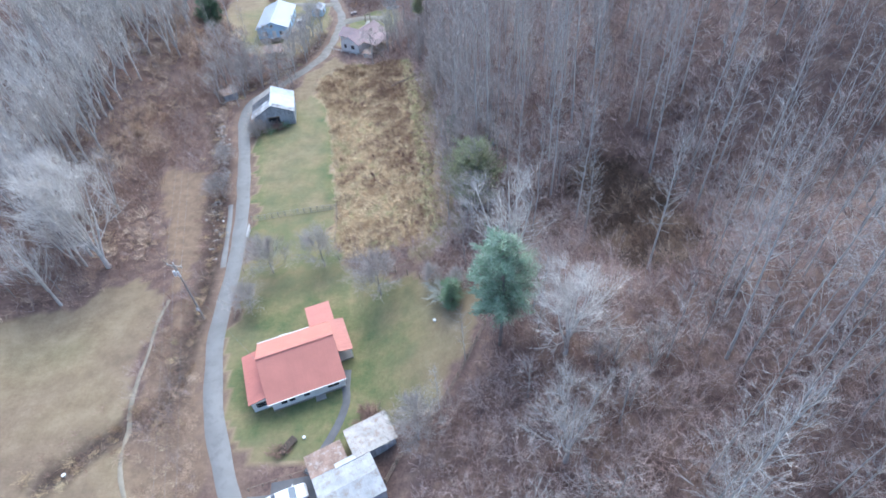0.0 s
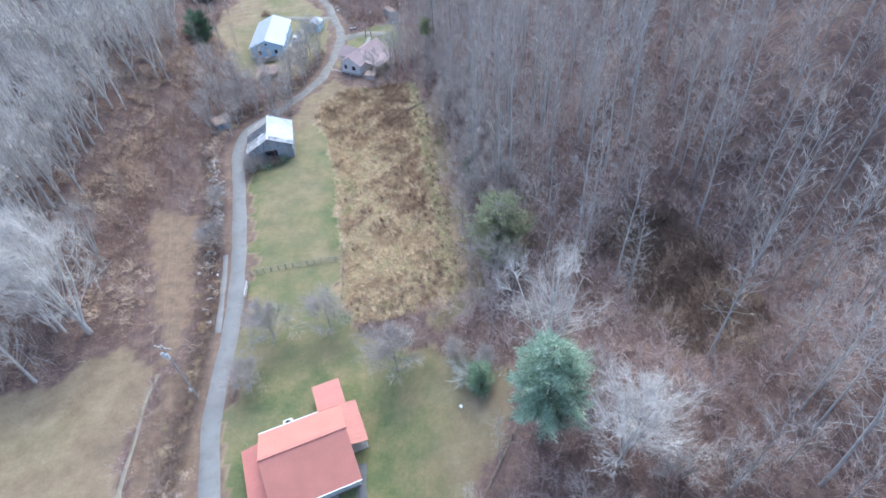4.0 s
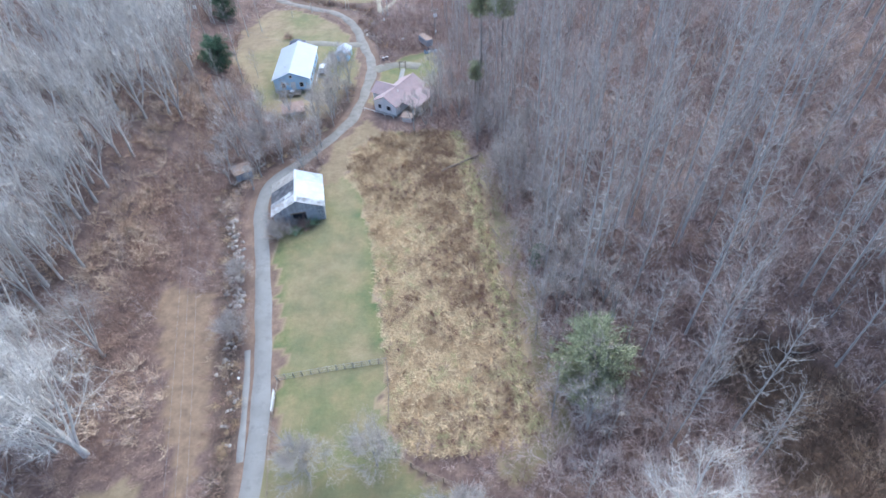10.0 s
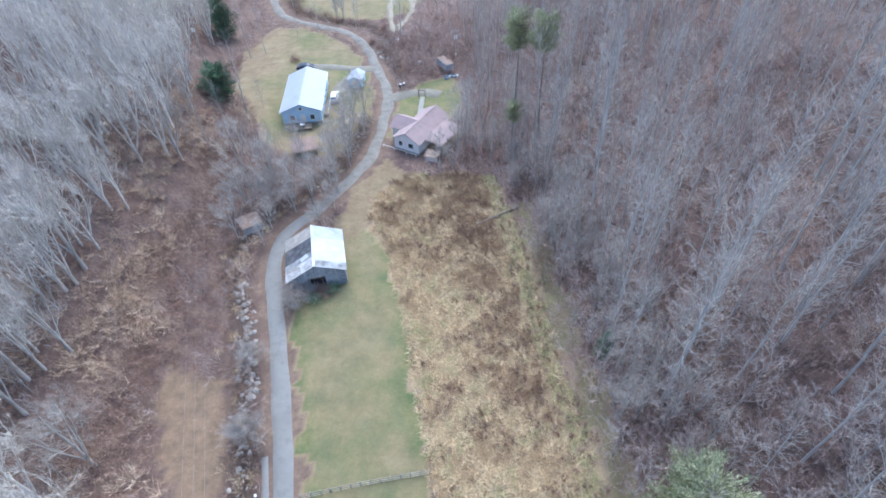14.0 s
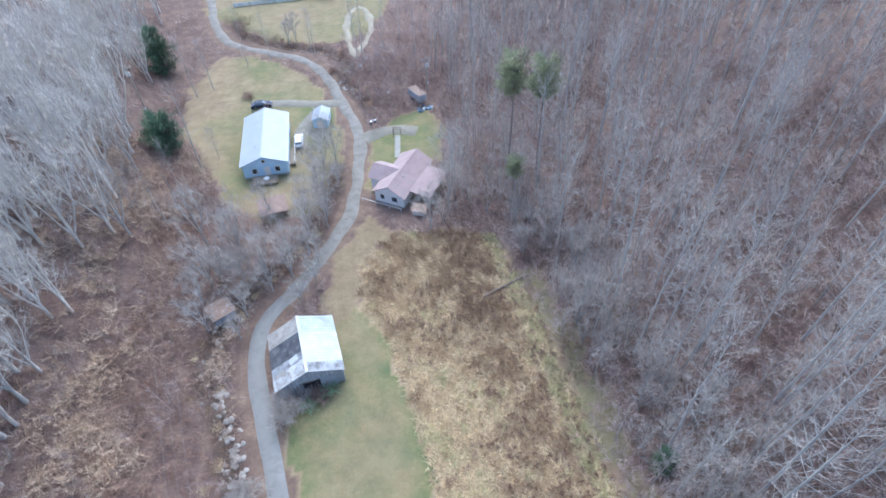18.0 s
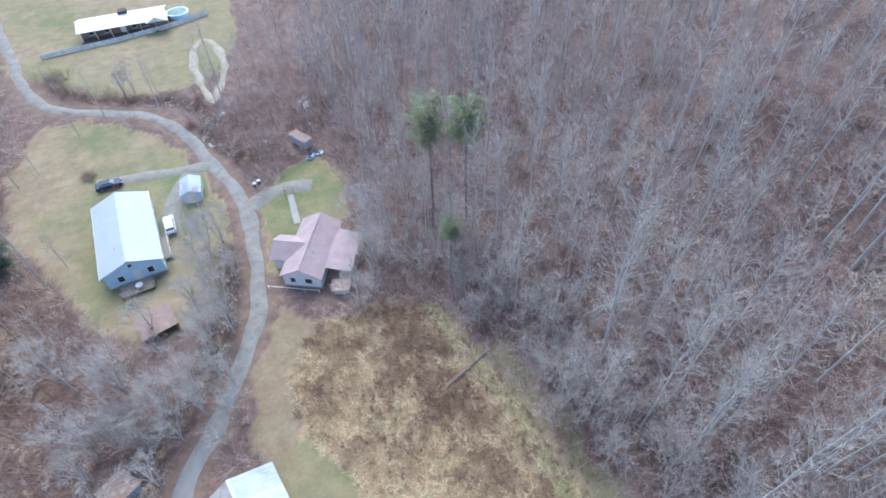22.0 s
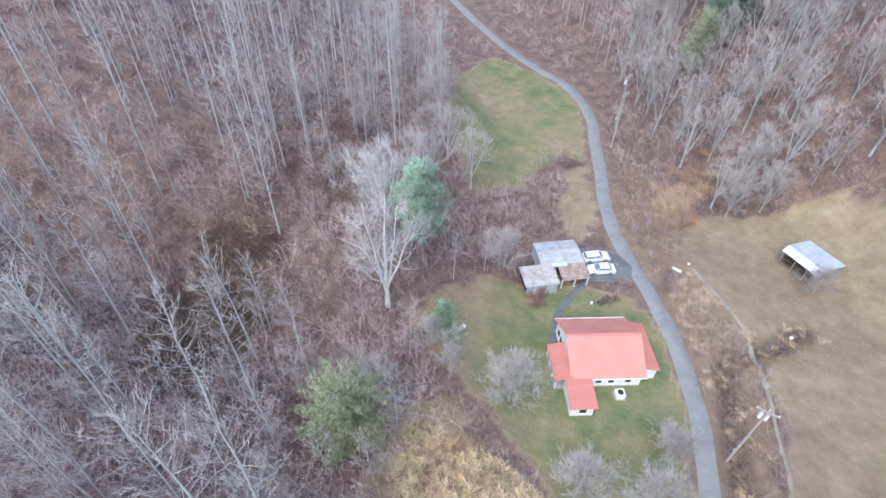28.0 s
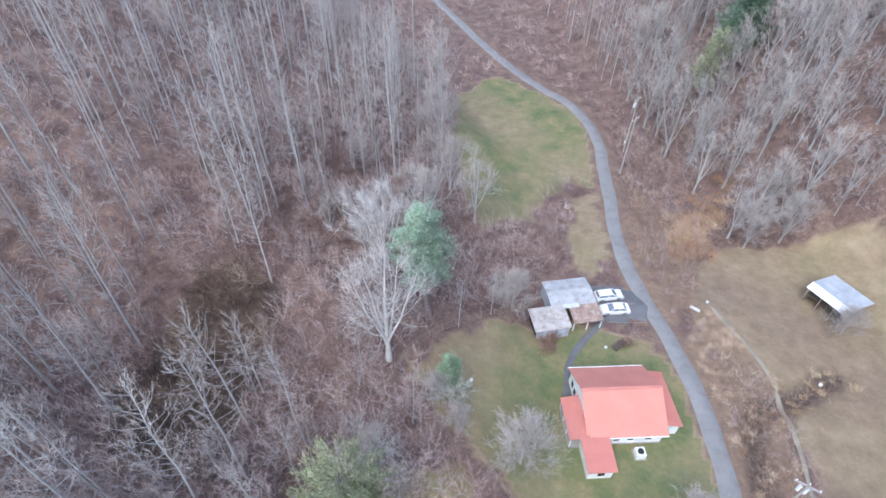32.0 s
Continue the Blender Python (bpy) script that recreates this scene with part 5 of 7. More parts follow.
# ---- trees: templates as arrays of triangles ----
class Geo:
    """Vertices, triangles and a material number for each triangle."""

    def __init__(self):
        self.v, self.t, self.m, self.n = [], [], [], 0

    def add(self, v, t, m):
        v, t = np.asarray(v, float).reshape(-1, 3), np.asarray(t, int).reshape(-1, 3)
        self.v.append(v)
        self.t.append(t + self.n)
        self.m.append(np.full(len(t), m))
        self.n += len(v)

    def arrays(self):
        return np.concatenate(self.v), np.concatenate(self.t), np.concatenate(self.m)


def tube(geo, path, radii, sides, m):
    path = np.asarray(path, float)
    n = len(path)
    d = np.gradient(path, axis=0)
    d /= np.linalg.norm(d, axis=1)[:, None] + 1e-9
    ref = np.where(np.abs(d[:, 2:3]) < 0.8, [[0, 0, 1.0]], [[1.0, 0, 0]])
    a = np.cross(d, ref)
    a /= np.linalg.norm(a, axis=1)[:, None] + 1e-9
    b = np.cross(d, a)
    ang = np.arange(sides) * 2 * np.pi / sides
    ring = path[:, None] + np.asarray(radii)[:, None, None] * (np.cos(ang)[None, :, None] * a[:, None] + np.sin(ang)[None, :, None] * b[:, None])
    t = []
    for i in range(n - 1):
        for j in range(sides):
            k = (j + 1) % sides
            p, q, r, s = i * sides + j, i * sides + k, (i + 1) * sides + k, (i + 1) * sides + j
            t += [(p, q, r), (p, r, s)]
    geo.add(ring, t, m)


def spikes(geo, start, way, length, radius, m, flat=False):
    """Many slender twigs at once, three-sided, or thin blades."""
    start, way = np.asarray(start), np.asarray(way)
    way = way / (np.linalg.norm(way, axis=1)[:, None] + 1e-9)
    ref = np.where(np.abs(way[:, 2:3]) < 0.8, [[0, 0, 1.0]], [[1.0, 0, 0]])
    a = np.cross(way, ref)
    a /= np.linalg.norm(a, axis=1)[:, None] + 1e-9
    b = np.cross(way, a)
    r = np.asarray(radius)[:, None]
    p = np.stack([start + r * a, start - 0.5 * r * a + 0.87 * r * b, start - 0.5 * r * a - 0.87 * r * b, start + way * np.asarray(length)[:, None]], 1)
    k = len(start)
    if flat:
        p = p[:, [0, 1, 3]]
        geo.add(p.reshape(-1, 3), np.arange(3 * k).reshape(-1, 3), m)
        return
    base = np.arange(k)[:, None, None] * 4
    geo.add(p.reshape(-1, 3), (base + np.array([[0, 1, 3], [1, 2, 3], [2, 0, 3]])).reshape(-1, 3), m)


def bare_tree(seed, H, r0, clear, spread, limbs, twigs, up, twig_len=1.3, fork=0, twig_r=0.042, light=False, thin=0.38, leaders=0, plume=False):
    """Trunk and crown of a leafless tree. clear: bare share of the trunk; up: how steeply the limbs rise; leaders: great stems
    that part from the trunk; plume: a slim crown of short limbs all along the trunk. Limbs carry sprays, sprays carry twigs."""
    rs = np.random.RandomState(seed)
    trunk, crown = Geo(), Geo()
    n = 5 if light else 8
    s = np.linspace(0, 1, n)
    sway = np.cumsum(rs.normal(0, 0.008 * H, (n, 2)), 0)
    path = np.stack([sway[:, 0] * s, sway[:, 1] * s, s * H], 1)
    rad = r0 * (1 - s) ** 0.95 + 0.028
    rad[0] *= 1.3
    tube(trunk, path, rad, 4 if light else 6, 0)
    stems = [(path, rad, clear)]
    for k in range(leaders):
        u0 = clear * rs.uniform(0.45, 1.0)
        az, lean = k * 6.283 / leaders + rs.normal(0, 0.3), rs.uniform(0.22, 0.44)
        base = np.array([np.interp(u0, s, path[:, j]) for j in range(3)])
        ln = (1 - u0) * H * rs.uniform(0.78, 1.0)
        h = np.array([np.cos(az), np.sin(az), 0])
        q = np.linspace(0, 1, 6)
        lp = base + ln * (h * (np.sin(lean) * (q - 0.18 * q * q))[:, None] + np.array([0, 0, np.cos(lean)]) * (q + 0.06 * q * q)[:, None])
        lp[1:-1] += rs.normal(0, 0.005 * H, (4, 3))
        lr = np.interp(u0, s, rad) * 0.55 * (1 - q) ** 0.9 + 0.025
        tube(trunk, lp, lr, 5, 0)
        stems.append((lp, lr, 0.22))
    ends = []
    for i in range(limbs):
        sp, sr, sc = stems[i % len(stems)]
        ss = np.linspace(0, 1, len(sp))
        v = ((i + rs.rand()) / limbs) ** 0.9
        u = sc + (1 - sc) * v
        az = i * 2.4 + rs.normal(0, 0.4)
        base = np.array([np.interp(u, ss, sp[:, k]) for k in range(3)])
        prof = (0.5 + 0.5 * np.sin(np.pi * (0.15 + 0.8 * v))) if plume else (1 - ((u - sc) / (1.02 - sc))) ** 0.7 + 0.18
        ln = spread * prof * rs.uniform(0.65, 1.2)
        el = (0.32 + 0.6 * v if plume else up + 0.25 * (u - sc)) + rs.normal(0, 0.14)
        h = np.array([np.cos(az), np.sin(az), 0])
        lp = [base, base + ln * 0.5 * (h * np.cos(el) + np.array([0, 0, np.sin(el)])) + rs.normal(0, 0.05 * ln, 3)]
        lp.append(lp[1] + ln * 0.5 * (h * np.cos(el + 0.3) + np.array([0, 0, np.sin(el + 0.3)])) + rs.normal(0, 0.06 * ln, 3))
        lr = max(0.03, np.interp(u, ss, sr) * thin)
        lp = np.array(lp)
        if light:
            spikes(crown, lp[:1], lp[2:] - lp[:1], [ln], [lr * 0.8], 0)
        else:
            tube(crown, lp, [lr, lr * 0.6, 0.016], 4 if lr > 0.08 else 3, 0)
        for f in range(fork):
            q = rs.uniform(0.3, 0.9)
            b2 = lp[0] + (lp[1] - lp[0]) * min(1, q * 2) if q < 0.5 else lp[1] + (lp[2] - lp[1]) * (q * 2 - 1)
            d2 = (lp[2] - lp[0]) / ln + rs.normal(0, 0.55, 3)
            d2[2] = abs(d2[2]) * 0.8 + 0.1
            d2 /= np.linalg.norm(d2)
            l2 = ln * rs.uniform(0.3, 0.55)
            m2 = b2 + d2 * l2 * 0.5 + rs.normal(0, 0.04 * l2, 3)
            e2 = m2 + (d2 + [0, 0, 0.2]) * l2 * 0.5
            tube(crown, [b2, m2, e2], [lr * 0.45, lr * 0.3, 0.012], 3, 0)
            ends.append((b2, m2, e2))
        ends.append(tuple(lp))
    each = 5
    per = max(1, round(twigs / len(ends) / (each + 1)))
    S, D = [], []
    for a, b, c in ends:
        q = rs.uniform(0.3, 1.0, per)[:, None]
        S.append(np.where(q < 0.5, a + (b - a) * q * 2, b + (c - b) * (q * 2 - 1)))
        D.append((c - a) / (np.linalg.norm(c - a) + 1e-9) + rs.normal(0, 0.6, (per, 3)) + [0, 0, 0.25])
    S, D = np.concatenate(S), np.concatenate(D)
    D /= np.linalg.norm(D, axis=1)[:, None]
    L = twig_len * rs.uniform(0.8, 1.6, len(S))
    spikes(crown, S, D, L, rs.uniform(0.8, 1.3, len(S)) * twig_r, 0, True)
    k = np.repeat(np.arange(len(S)), each)
    q = rs.uniform(0.15, 1.0, len(k))[:, None]
    way = D[k] + rs.normal(0, 0.5, (len(k), 3)) + [0, 0, 0.12]
    spikes(crown, S[k] + D[k] * L[k][:, None] * q, way, twig_len * rs.uniform(0.4, 1.0, len(k)), rs.uniform(0.6, 1.1, len(k)) * twig_r, 1, True)
    return trunk.arrays(), crown.arrays()


def conifer(seed, H, r0, width, whorls, per, clear=0.12, droop=-0.05, tuft=0.55, bend=0.3, taper=0.75, thick=1.0):
    """Trunk, and a crown of boughs each set with needle tufts."""
    rs = np.random.RandomState(seed)
    trunk, crown = Geo(), Geo()
    s = np.linspace(0, 1, 6)
    tube(trunk, np.stack([bend * np.sin(s * 3), bend * s, s * H], 1), r0 * (1 - s) + 0.04, 7, 0)
    S, D, Ln = [], [], []
    for w in range(whorls):
        u = clear + (1 - clear) * (w + rs.rand() * 0.6) / whorls
        reach = width * (1.03 - u) ** taper * min(1.0, 0.55 + 1.6 * (u - clear)) * rs.uniform(0.7, 1.15)
        for k in range(per):
            az = k * 6.283 / per + w * 1.1 + rs.normal(0, 0.5)
            h = np.array([np.cos(az), np.sin(az), droop + 0.35 * u])
            ln = reach * rs.uniform(0.65, 1.1)
            base = np.array([bend * np.sin(u * 3), bend * u, u * H])
            tip = base + h * ln
            tube(crown, [base, (base + tip) / 2 + [0, 0, 0.06 * ln], tip], [0.06, 0.04, 0.012], 3, 0)
            m = max(8, int(ln * 30 * thick))
            q = rs.uniform(0.2, 1.05, m)[:, None]
            S.append(base + (tip - base) * q + rs.normal(0, 0.5 * tuft, (m, 3)))
            D.append(h + rs.normal(0, 0.75, (m, 3)) + [0, 0, 0.25])
            Ln.append(np.full(m, tuft))
    S, D, Ln = np.concatenate(S), np.concatenate(D), np.concatenate(Ln)
    spikes(crown, S, D, Ln * rs.uniform(0.6, 1.3, len(S)), rs.uniform(0.035, 0.085, len(S)) * tuft / 0.5, 1, True)
    return trunk.arrays(), crown.arrays()


def bush(seed, H, twigs, width, stems=7, fine=1.0):
    """A shrub: stems that fan out from the root, set with long fine twigs."""
    rs = np.random.RandomState(seed)
    g = Geo()
    az, el = rs.uniform(0, 6.28, stems), rs.uniform(0.45, 1.4, stems)
    way = np.stack([np.cos(az) * np.cos(el) * width / H * 1.5, np.sin(az) * np.cos(el) * width / H * 1.5, np.sin(el)], 1)
    root = rs.normal(0, 0.12 * width, (stems, 3)) * [1, 1, 0]
    ln = H * rs.uniform(0.75, 1.15, stems)
    spikes(g, root, way, ln, np.full(stems, 0.024), 0, True)
    k = rs.randint(0, stems, twigs)
    q = rs.uniform(0.3, 1.0, twigs)[:, None]
    unit = way / np.linalg.norm(way, axis=1)[:, None]
    pos = root[k] + unit[k] * ln[k][:, None] * q
    out = unit[k] + rs.normal(0, 0.6, (twigs, 3))
    out[:, 2] = np.abs(out[:, 2]) * 0.8
    spikes(g, pos, out, (0.3 + 0.22 * H) * rs.uniform(0.5, 1.2, twigs), fine * rs.uniform(0.013, 0.027, twigs), 0, True)
    return g.arrays()


def clump(seed, blades, height, width, rad):
    rs = np.random.RandomState(seed)
    g = Geo()
    az, el = rs.uniform(0, 6.28, blades), rs.uniform(0.1, 0.85, blades)
    way = np.stack([np.cos(az) * np.cos(el), np.sin(az) * np.cos(el), np.sin(el)], 1)
    spikes(g, rs.normal(0, width, (blades, 3)) * [1, 1, 0], way, height * rs.uniform(0.6, 1.3, blades), np.full(blades, rad * 1.6), 0, True)
    return g.arrays()


def scatter(name, spots, templates, mats, label, category, rs, lo=0.8, hi=1.25, sink=0.06, tone=None, grow=None):
    """One joined mesh of many copies, each turned and sized by chance, standing on the ground."""
    z = ground(spots[:, 0], spots[:, 1])
    V, T, Mi, n = [], [], [], 0
    pick = rs.randint(0, len(templates), len(spots))
    turn, size = rs.uniform(0, 6.283, len(spots)), rs.uniform(lo, hi, len(spots)) * (1.0 if grow is None else grow)
    for (x, y), h, k, a, s in zip(spots, z, pick, turn, size):
        v, t, m = templates[k]
        c, d = math.cos(a) * s, math.sin(a) * s
        V.append(np.stack([v[:, 0] * c - v[:, 1] * d + x, v[:, 0] * d + v[:, 1] * c + y, v[:, 2] * s + h - sink], 1).astype(np.float32))
        T.append(t + n)
        Mi.append(m)
        n += len(v)
    me = mesh_np(name, np.concatenate(V), np.concatenate(T), mats, np.concatenate(Mi))
    at = me.attributes.new("tint", "FLOAT", "POINT")
    tint = np.clip(0.5 + 0.28 * wave(spots[:, 0], spots[:, 1], 5.0, 6) + rs.normal(0, 0.2, len(spots)), 0, 1)
    if tone is not None:
        tint = np.clip(tone + rs.normal(0, 0.19, len(spots)), 0, 1)
    at.data.foreach_set("value", np.repeat(tint, [len(v) for v in V]).astype(np.float32))
    return tagged(new(name, me), label, category, kind="stuff")


def joined(tc):
    """Trunk and crown arrays as one."""
    (v0, t0, m0), (v1, t1, m1) = tc
    return np.concatenate([v0, v1]), np.concatenate([t0, t1 + len(v0)]), np.concatenate([m0, m1])


SIZES = ((22, 0.20, 0.52, 3.0), (25, 0.24, 0.55, 3.3), (20, 0.17, 0.5, 2.6), (23, 0.20, 0.6, 2.8), (18, 0.15, 0.45, 2.6), (26, 0.26, 0.5, 3.6))
TALL = [bare_tree(10 + i, h, r * 0.62, c * 0.6, sp * 1.12, 44, 1000, 0.58, 0.85, 0, 0.016, False, 0.34, 0, True) for i, (h, r, c, sp) in enumerate(SIZES)]
FAR_TALL = [bare_tree(20 + i, h, r * 0.54, c * 0.55, sp * 1.15, 26, 440, 0.55, 1.0, 0, 0.025, True, 0.3, 0, True) for i, (h, r, c, sp) in enumerate(SIZES)]
FAR_WIDE = [bare_tree(70 + i, h, 0.17, 0.25, sp, 30, 1300, 0.75, 1.3, 0, 0.028, True, 0.34, 2) for i, (h, sp) in enumerate(((13, 5.2), (15, 5.8), (11, 4.8)))]
MID = [bare_tree(30 + i, h * 0.85, 0.06, 0.15, sp * 1.3, 24, 530, 0.6, 0.85, 0, 0.026, True, 0.38) for i, (h, sp) in enumerate(((10, 2.6), (12, 2.8), (8, 2.4), (13, 3.0), (9, 3.0)))]
WIDE = [bare_tree(50 + i, h, 0.22, 0.25, sp, 20, 3600, 0.65, 1.15, 5, 0.02, False, 0.38, 3) for i, (h, sp) in enumerate(((15, 5.0), (17, 5.8), (13, 4.6)))]
GRAND = [bare_tree(57, 19, 0.34, 0.24, 5.0, 64, 5200, 0.6, 1.1, 4, 0.018, False, 0.42, 4), bare_tree(58, 16, 0.3, 0.2, 6.4, 44, 10500, 0.6, 1.2, 5, 0.02, False, 0.34, 5)]
ORCHARD = [bare_tree(60 + i, h, 0.09, 0.1, sp, 30, 7500, 0.5, 0.95, 5, 0.017, False, 0.3) for i, (h, sp) in enumerate(((6.0, 4.2), (7.0, 4.8), (5.2, 3.7)))]
EDGEWOOD = [bare_tree(65 + i, h, 0.07, 0.12, sp, 22, 1000, 0.7, 0.8, 0, 0.02, True, 0.4, 3) for i, (h, sp) in enumerate(((6.5, 2.6), (7.5, 3.0), (5.2, 2.5)))]
PINES = [conifer(80, 20, 0.28, 7.0, 12, 8, 0.36, 0.05, 0.6, 0.3, 0.5, 1.8), conifer(81, 12, 0.22, 4.8, 9, 8, 0.22, 0.05, 0.6, 0.3, 0.45, 0.9), conifer(82, 24, 0.2, 7.4, 8, 9, 0.74, 0.1, 0.6, 0.3, 0.36, 1.0), conifer(83, 11, 0.22, 6.6, 19, 9, 0.1, 0.2, 0.5, 0.3, 0.34, 1.1)]
CEDARS = [conifer(90, 6.0, 0.16, 2.8, 11, 8, 0.04, 0.15, 0.45, 0.1, 0.45, 1.6), conifer(91, 8.5, 0.18, 4.0, 13, 9, 0.04, 0.15, 0.5, 0.1, 0.5, 1.4)]


def tree_thing(name, tc, mats, label, category, group=""):
    """A tree with its trunk and crown as parts, made once far below to be copied."""
    t = thing(name, Matrix.Identity(4), label, category, group)
    for nm, (v, tr, m), mm in (("trunk", tc[0], mats), ("crown", tc[1], mats)):
        ob = new(nm, mesh_np(nm, v, tr, mm, m, smooth=False))
        ob.parent = t
    return t


class Kind:
    """A tree that is placed many times: the first use is the thing itself, the others are copies."""

    def __init__(self, name, tc, mats, label, category, group=""):
        self.args, self.first = (name, tc, mats, label, category, group), None

    def put(self, x, y, turn=0.0, size=1.0, lean=0.0, label=""):
        m = pose(x, y, gz(x, y) - 0.12, lean, 0, turn)
        if self.first is None:
            self.first = ob = tree_thing(*self.args)
            ob.matrix_world = m
        else:
            ob = copy_thing(self.first, m)
        ob.scale = (size, size, size)
        if label:
            ob["label"] = label
        return ob


BW = [M_BARK, M_PALETWIG]
DW = [M_GREYBARK, M_TWIG]
K_TALL = [Kind("tree", tc, BW, "tall slender leafless tree with a pale straight trunk", "tree", "tall bare trees of the wood") for tc in TALL]
K_MID = [Kind("tree", tc, DW, "young leafless tree with a fine grey crown", "tree", "young bare trees of the wood") for tc in MID]
K_WIDE = [Kind("tree", tc, [M_BARK, M_PALETWIG], "leafless tree with a wide grey twiggy crown", "tree", "large bare trees") for tc in WIDE]
K_GRAND = [Kind("tree", GRAND[0], [M_WHITEGLAREBARK, M_PALETWIG], "great leafless tree with pale forked limbs at the lawn's edge", "tree", "large bare trees"),
           Kind("tree", GRAND[1], [M_WHITEGLAREBARK, M_ASHGLARETWIG], "broad leafless tree with a hazy grey crown", "tree", "large bare trees")]
K_HAZY = Kind("tree", GRAND[1], [M_GREYBARK, M_PALETWIG], "leafless tree with a hazy tan-grey crown at the meadow's edge", "tree", "large bare trees")
K_SYCAMORE = Kind("tree", GRAND[0], [M_WHITEGLAREBARK, M_ASHGLARETWIG], "great leafless tree with long white limbs on the slope", "tree", "large bare trees")
K_ORCH = [Kind("tree", tc, [M_GREYBARK, M_PALETWIG], "small round leafless yard tree with dense grey twigs", "tree", "small yard trees") for tc in ORCHARD]
K_PINE = [Kind("pine_tree", tc, [M_DARKBARK, M_PINE], "blue-green pine tree with an open crown", "tree", "evergreens") for tc in PINES]
K_OLIVE = [Kind("pine_tree", tc, [M_DARKBARK, M_OLIVE], "yellow-green pine at the wood's edge", "tree", "evergreens") for tc in PINES]
K_CEDAR = [Kind("cedar_tree", tc, [M_DARKBARK, M_CEDAR], "dense dark green cedar", "tree", "evergreens") for tc in CEDARS]
K_ROUND = Kind("cedar_tree", conifer(92, 6.4, 0.18, 4.3, 13, 9, 0.04, 0.2, 0.5, 0.1, 0.32, 1.5), [M_DARKBARK, M_CEDAR], "round dark green cedar at the yard's edge", "tree", "evergreens")
K_HOLLY = Kind("holly_tree", CEDARS[0], [M_DARKBARK, M_HOLLY], "round bright green holly beside the lawn", "tree", "evergreens")

# evergreens
K_PINE[0].put(24.3, 55.6, 20, 0.92)
K_HOLLY.put(18.1, 64.3, 0, 0.85)
K_OLIVE[3].put(22.8, 84.6, 70, 0.96)
K_ROUND.put(-55, 189.5, 0, 1.25)
K_CEDAR[1].put(-64, 226, 90, 1.4)
K_OLIVE[2].put(13.8, 163, 10, 1.0)
K_OLIVE[2].put(18.5, 160, 130, 0.95)
K_OLIVE[2].put(12.2, 152.5, 250, 0.55, label="young yellow-green pine in the wood")
K_OLIVE[1].put(-14.1, -20.4, 10, 1.25)
K_CEDAR[1].put(-19.0, -28.5, 60, 1.75)
K_CEDAR[0].put(19.5, 106, 30, 0.7)

# great trees, yard trees and the trees round the houses
K_GRAND[0].put(26.2, 65.2, 0, 1.0)
K_GRAND[1].put(-42.5, 81.5, 40, 1.25)
K_GRAND[1].put(-50, 88, 130, 1.05)
for x, y, a, s in ((-61.7, 141.9, 0, 0.95), (-68.8, 136.8, 70, 0.9), (-64.5, 171, 140, 0.9), (-58.5, 121, 210, 0.8), (-66, 158, 300, 0.8)):
    K_SYCAMORE.put(x, y, a, s)
K_GRAND[1].put(31.8, 52, 200, 0.8)
K_HAZY.put(-23.6, 17.0, 80, 0.6)
K_HAZY.put(-30.0, 13.4, 250, 0.64)
for x, y, k, s, a in ((-12.3, 78.2, 0, 1.0, 0), (-3.6, 79.2, 1, 0.95, 40), (7.0, 70.4, 1, 1.05, 100), (15.4, 69.4, 2, 0.55, 10), (19.0, 67.0, 0, 0.5, 70), (-14.2, 70.5, 2, 0.8, 200), 
                       (13.4, 46.2, 1, 0.95, 300), (-25.6, 121.8, 2, 0.6, 0), (-34.5, 149, 0, 1.0, 150), (-36.6, 33.4, 0, 0.75, 20), (-27, 100, 2, 0.8, 90), (-29.5, 112, 0, 0.6, 10)):
    K_ORCH[k].put(x, y, a, s)
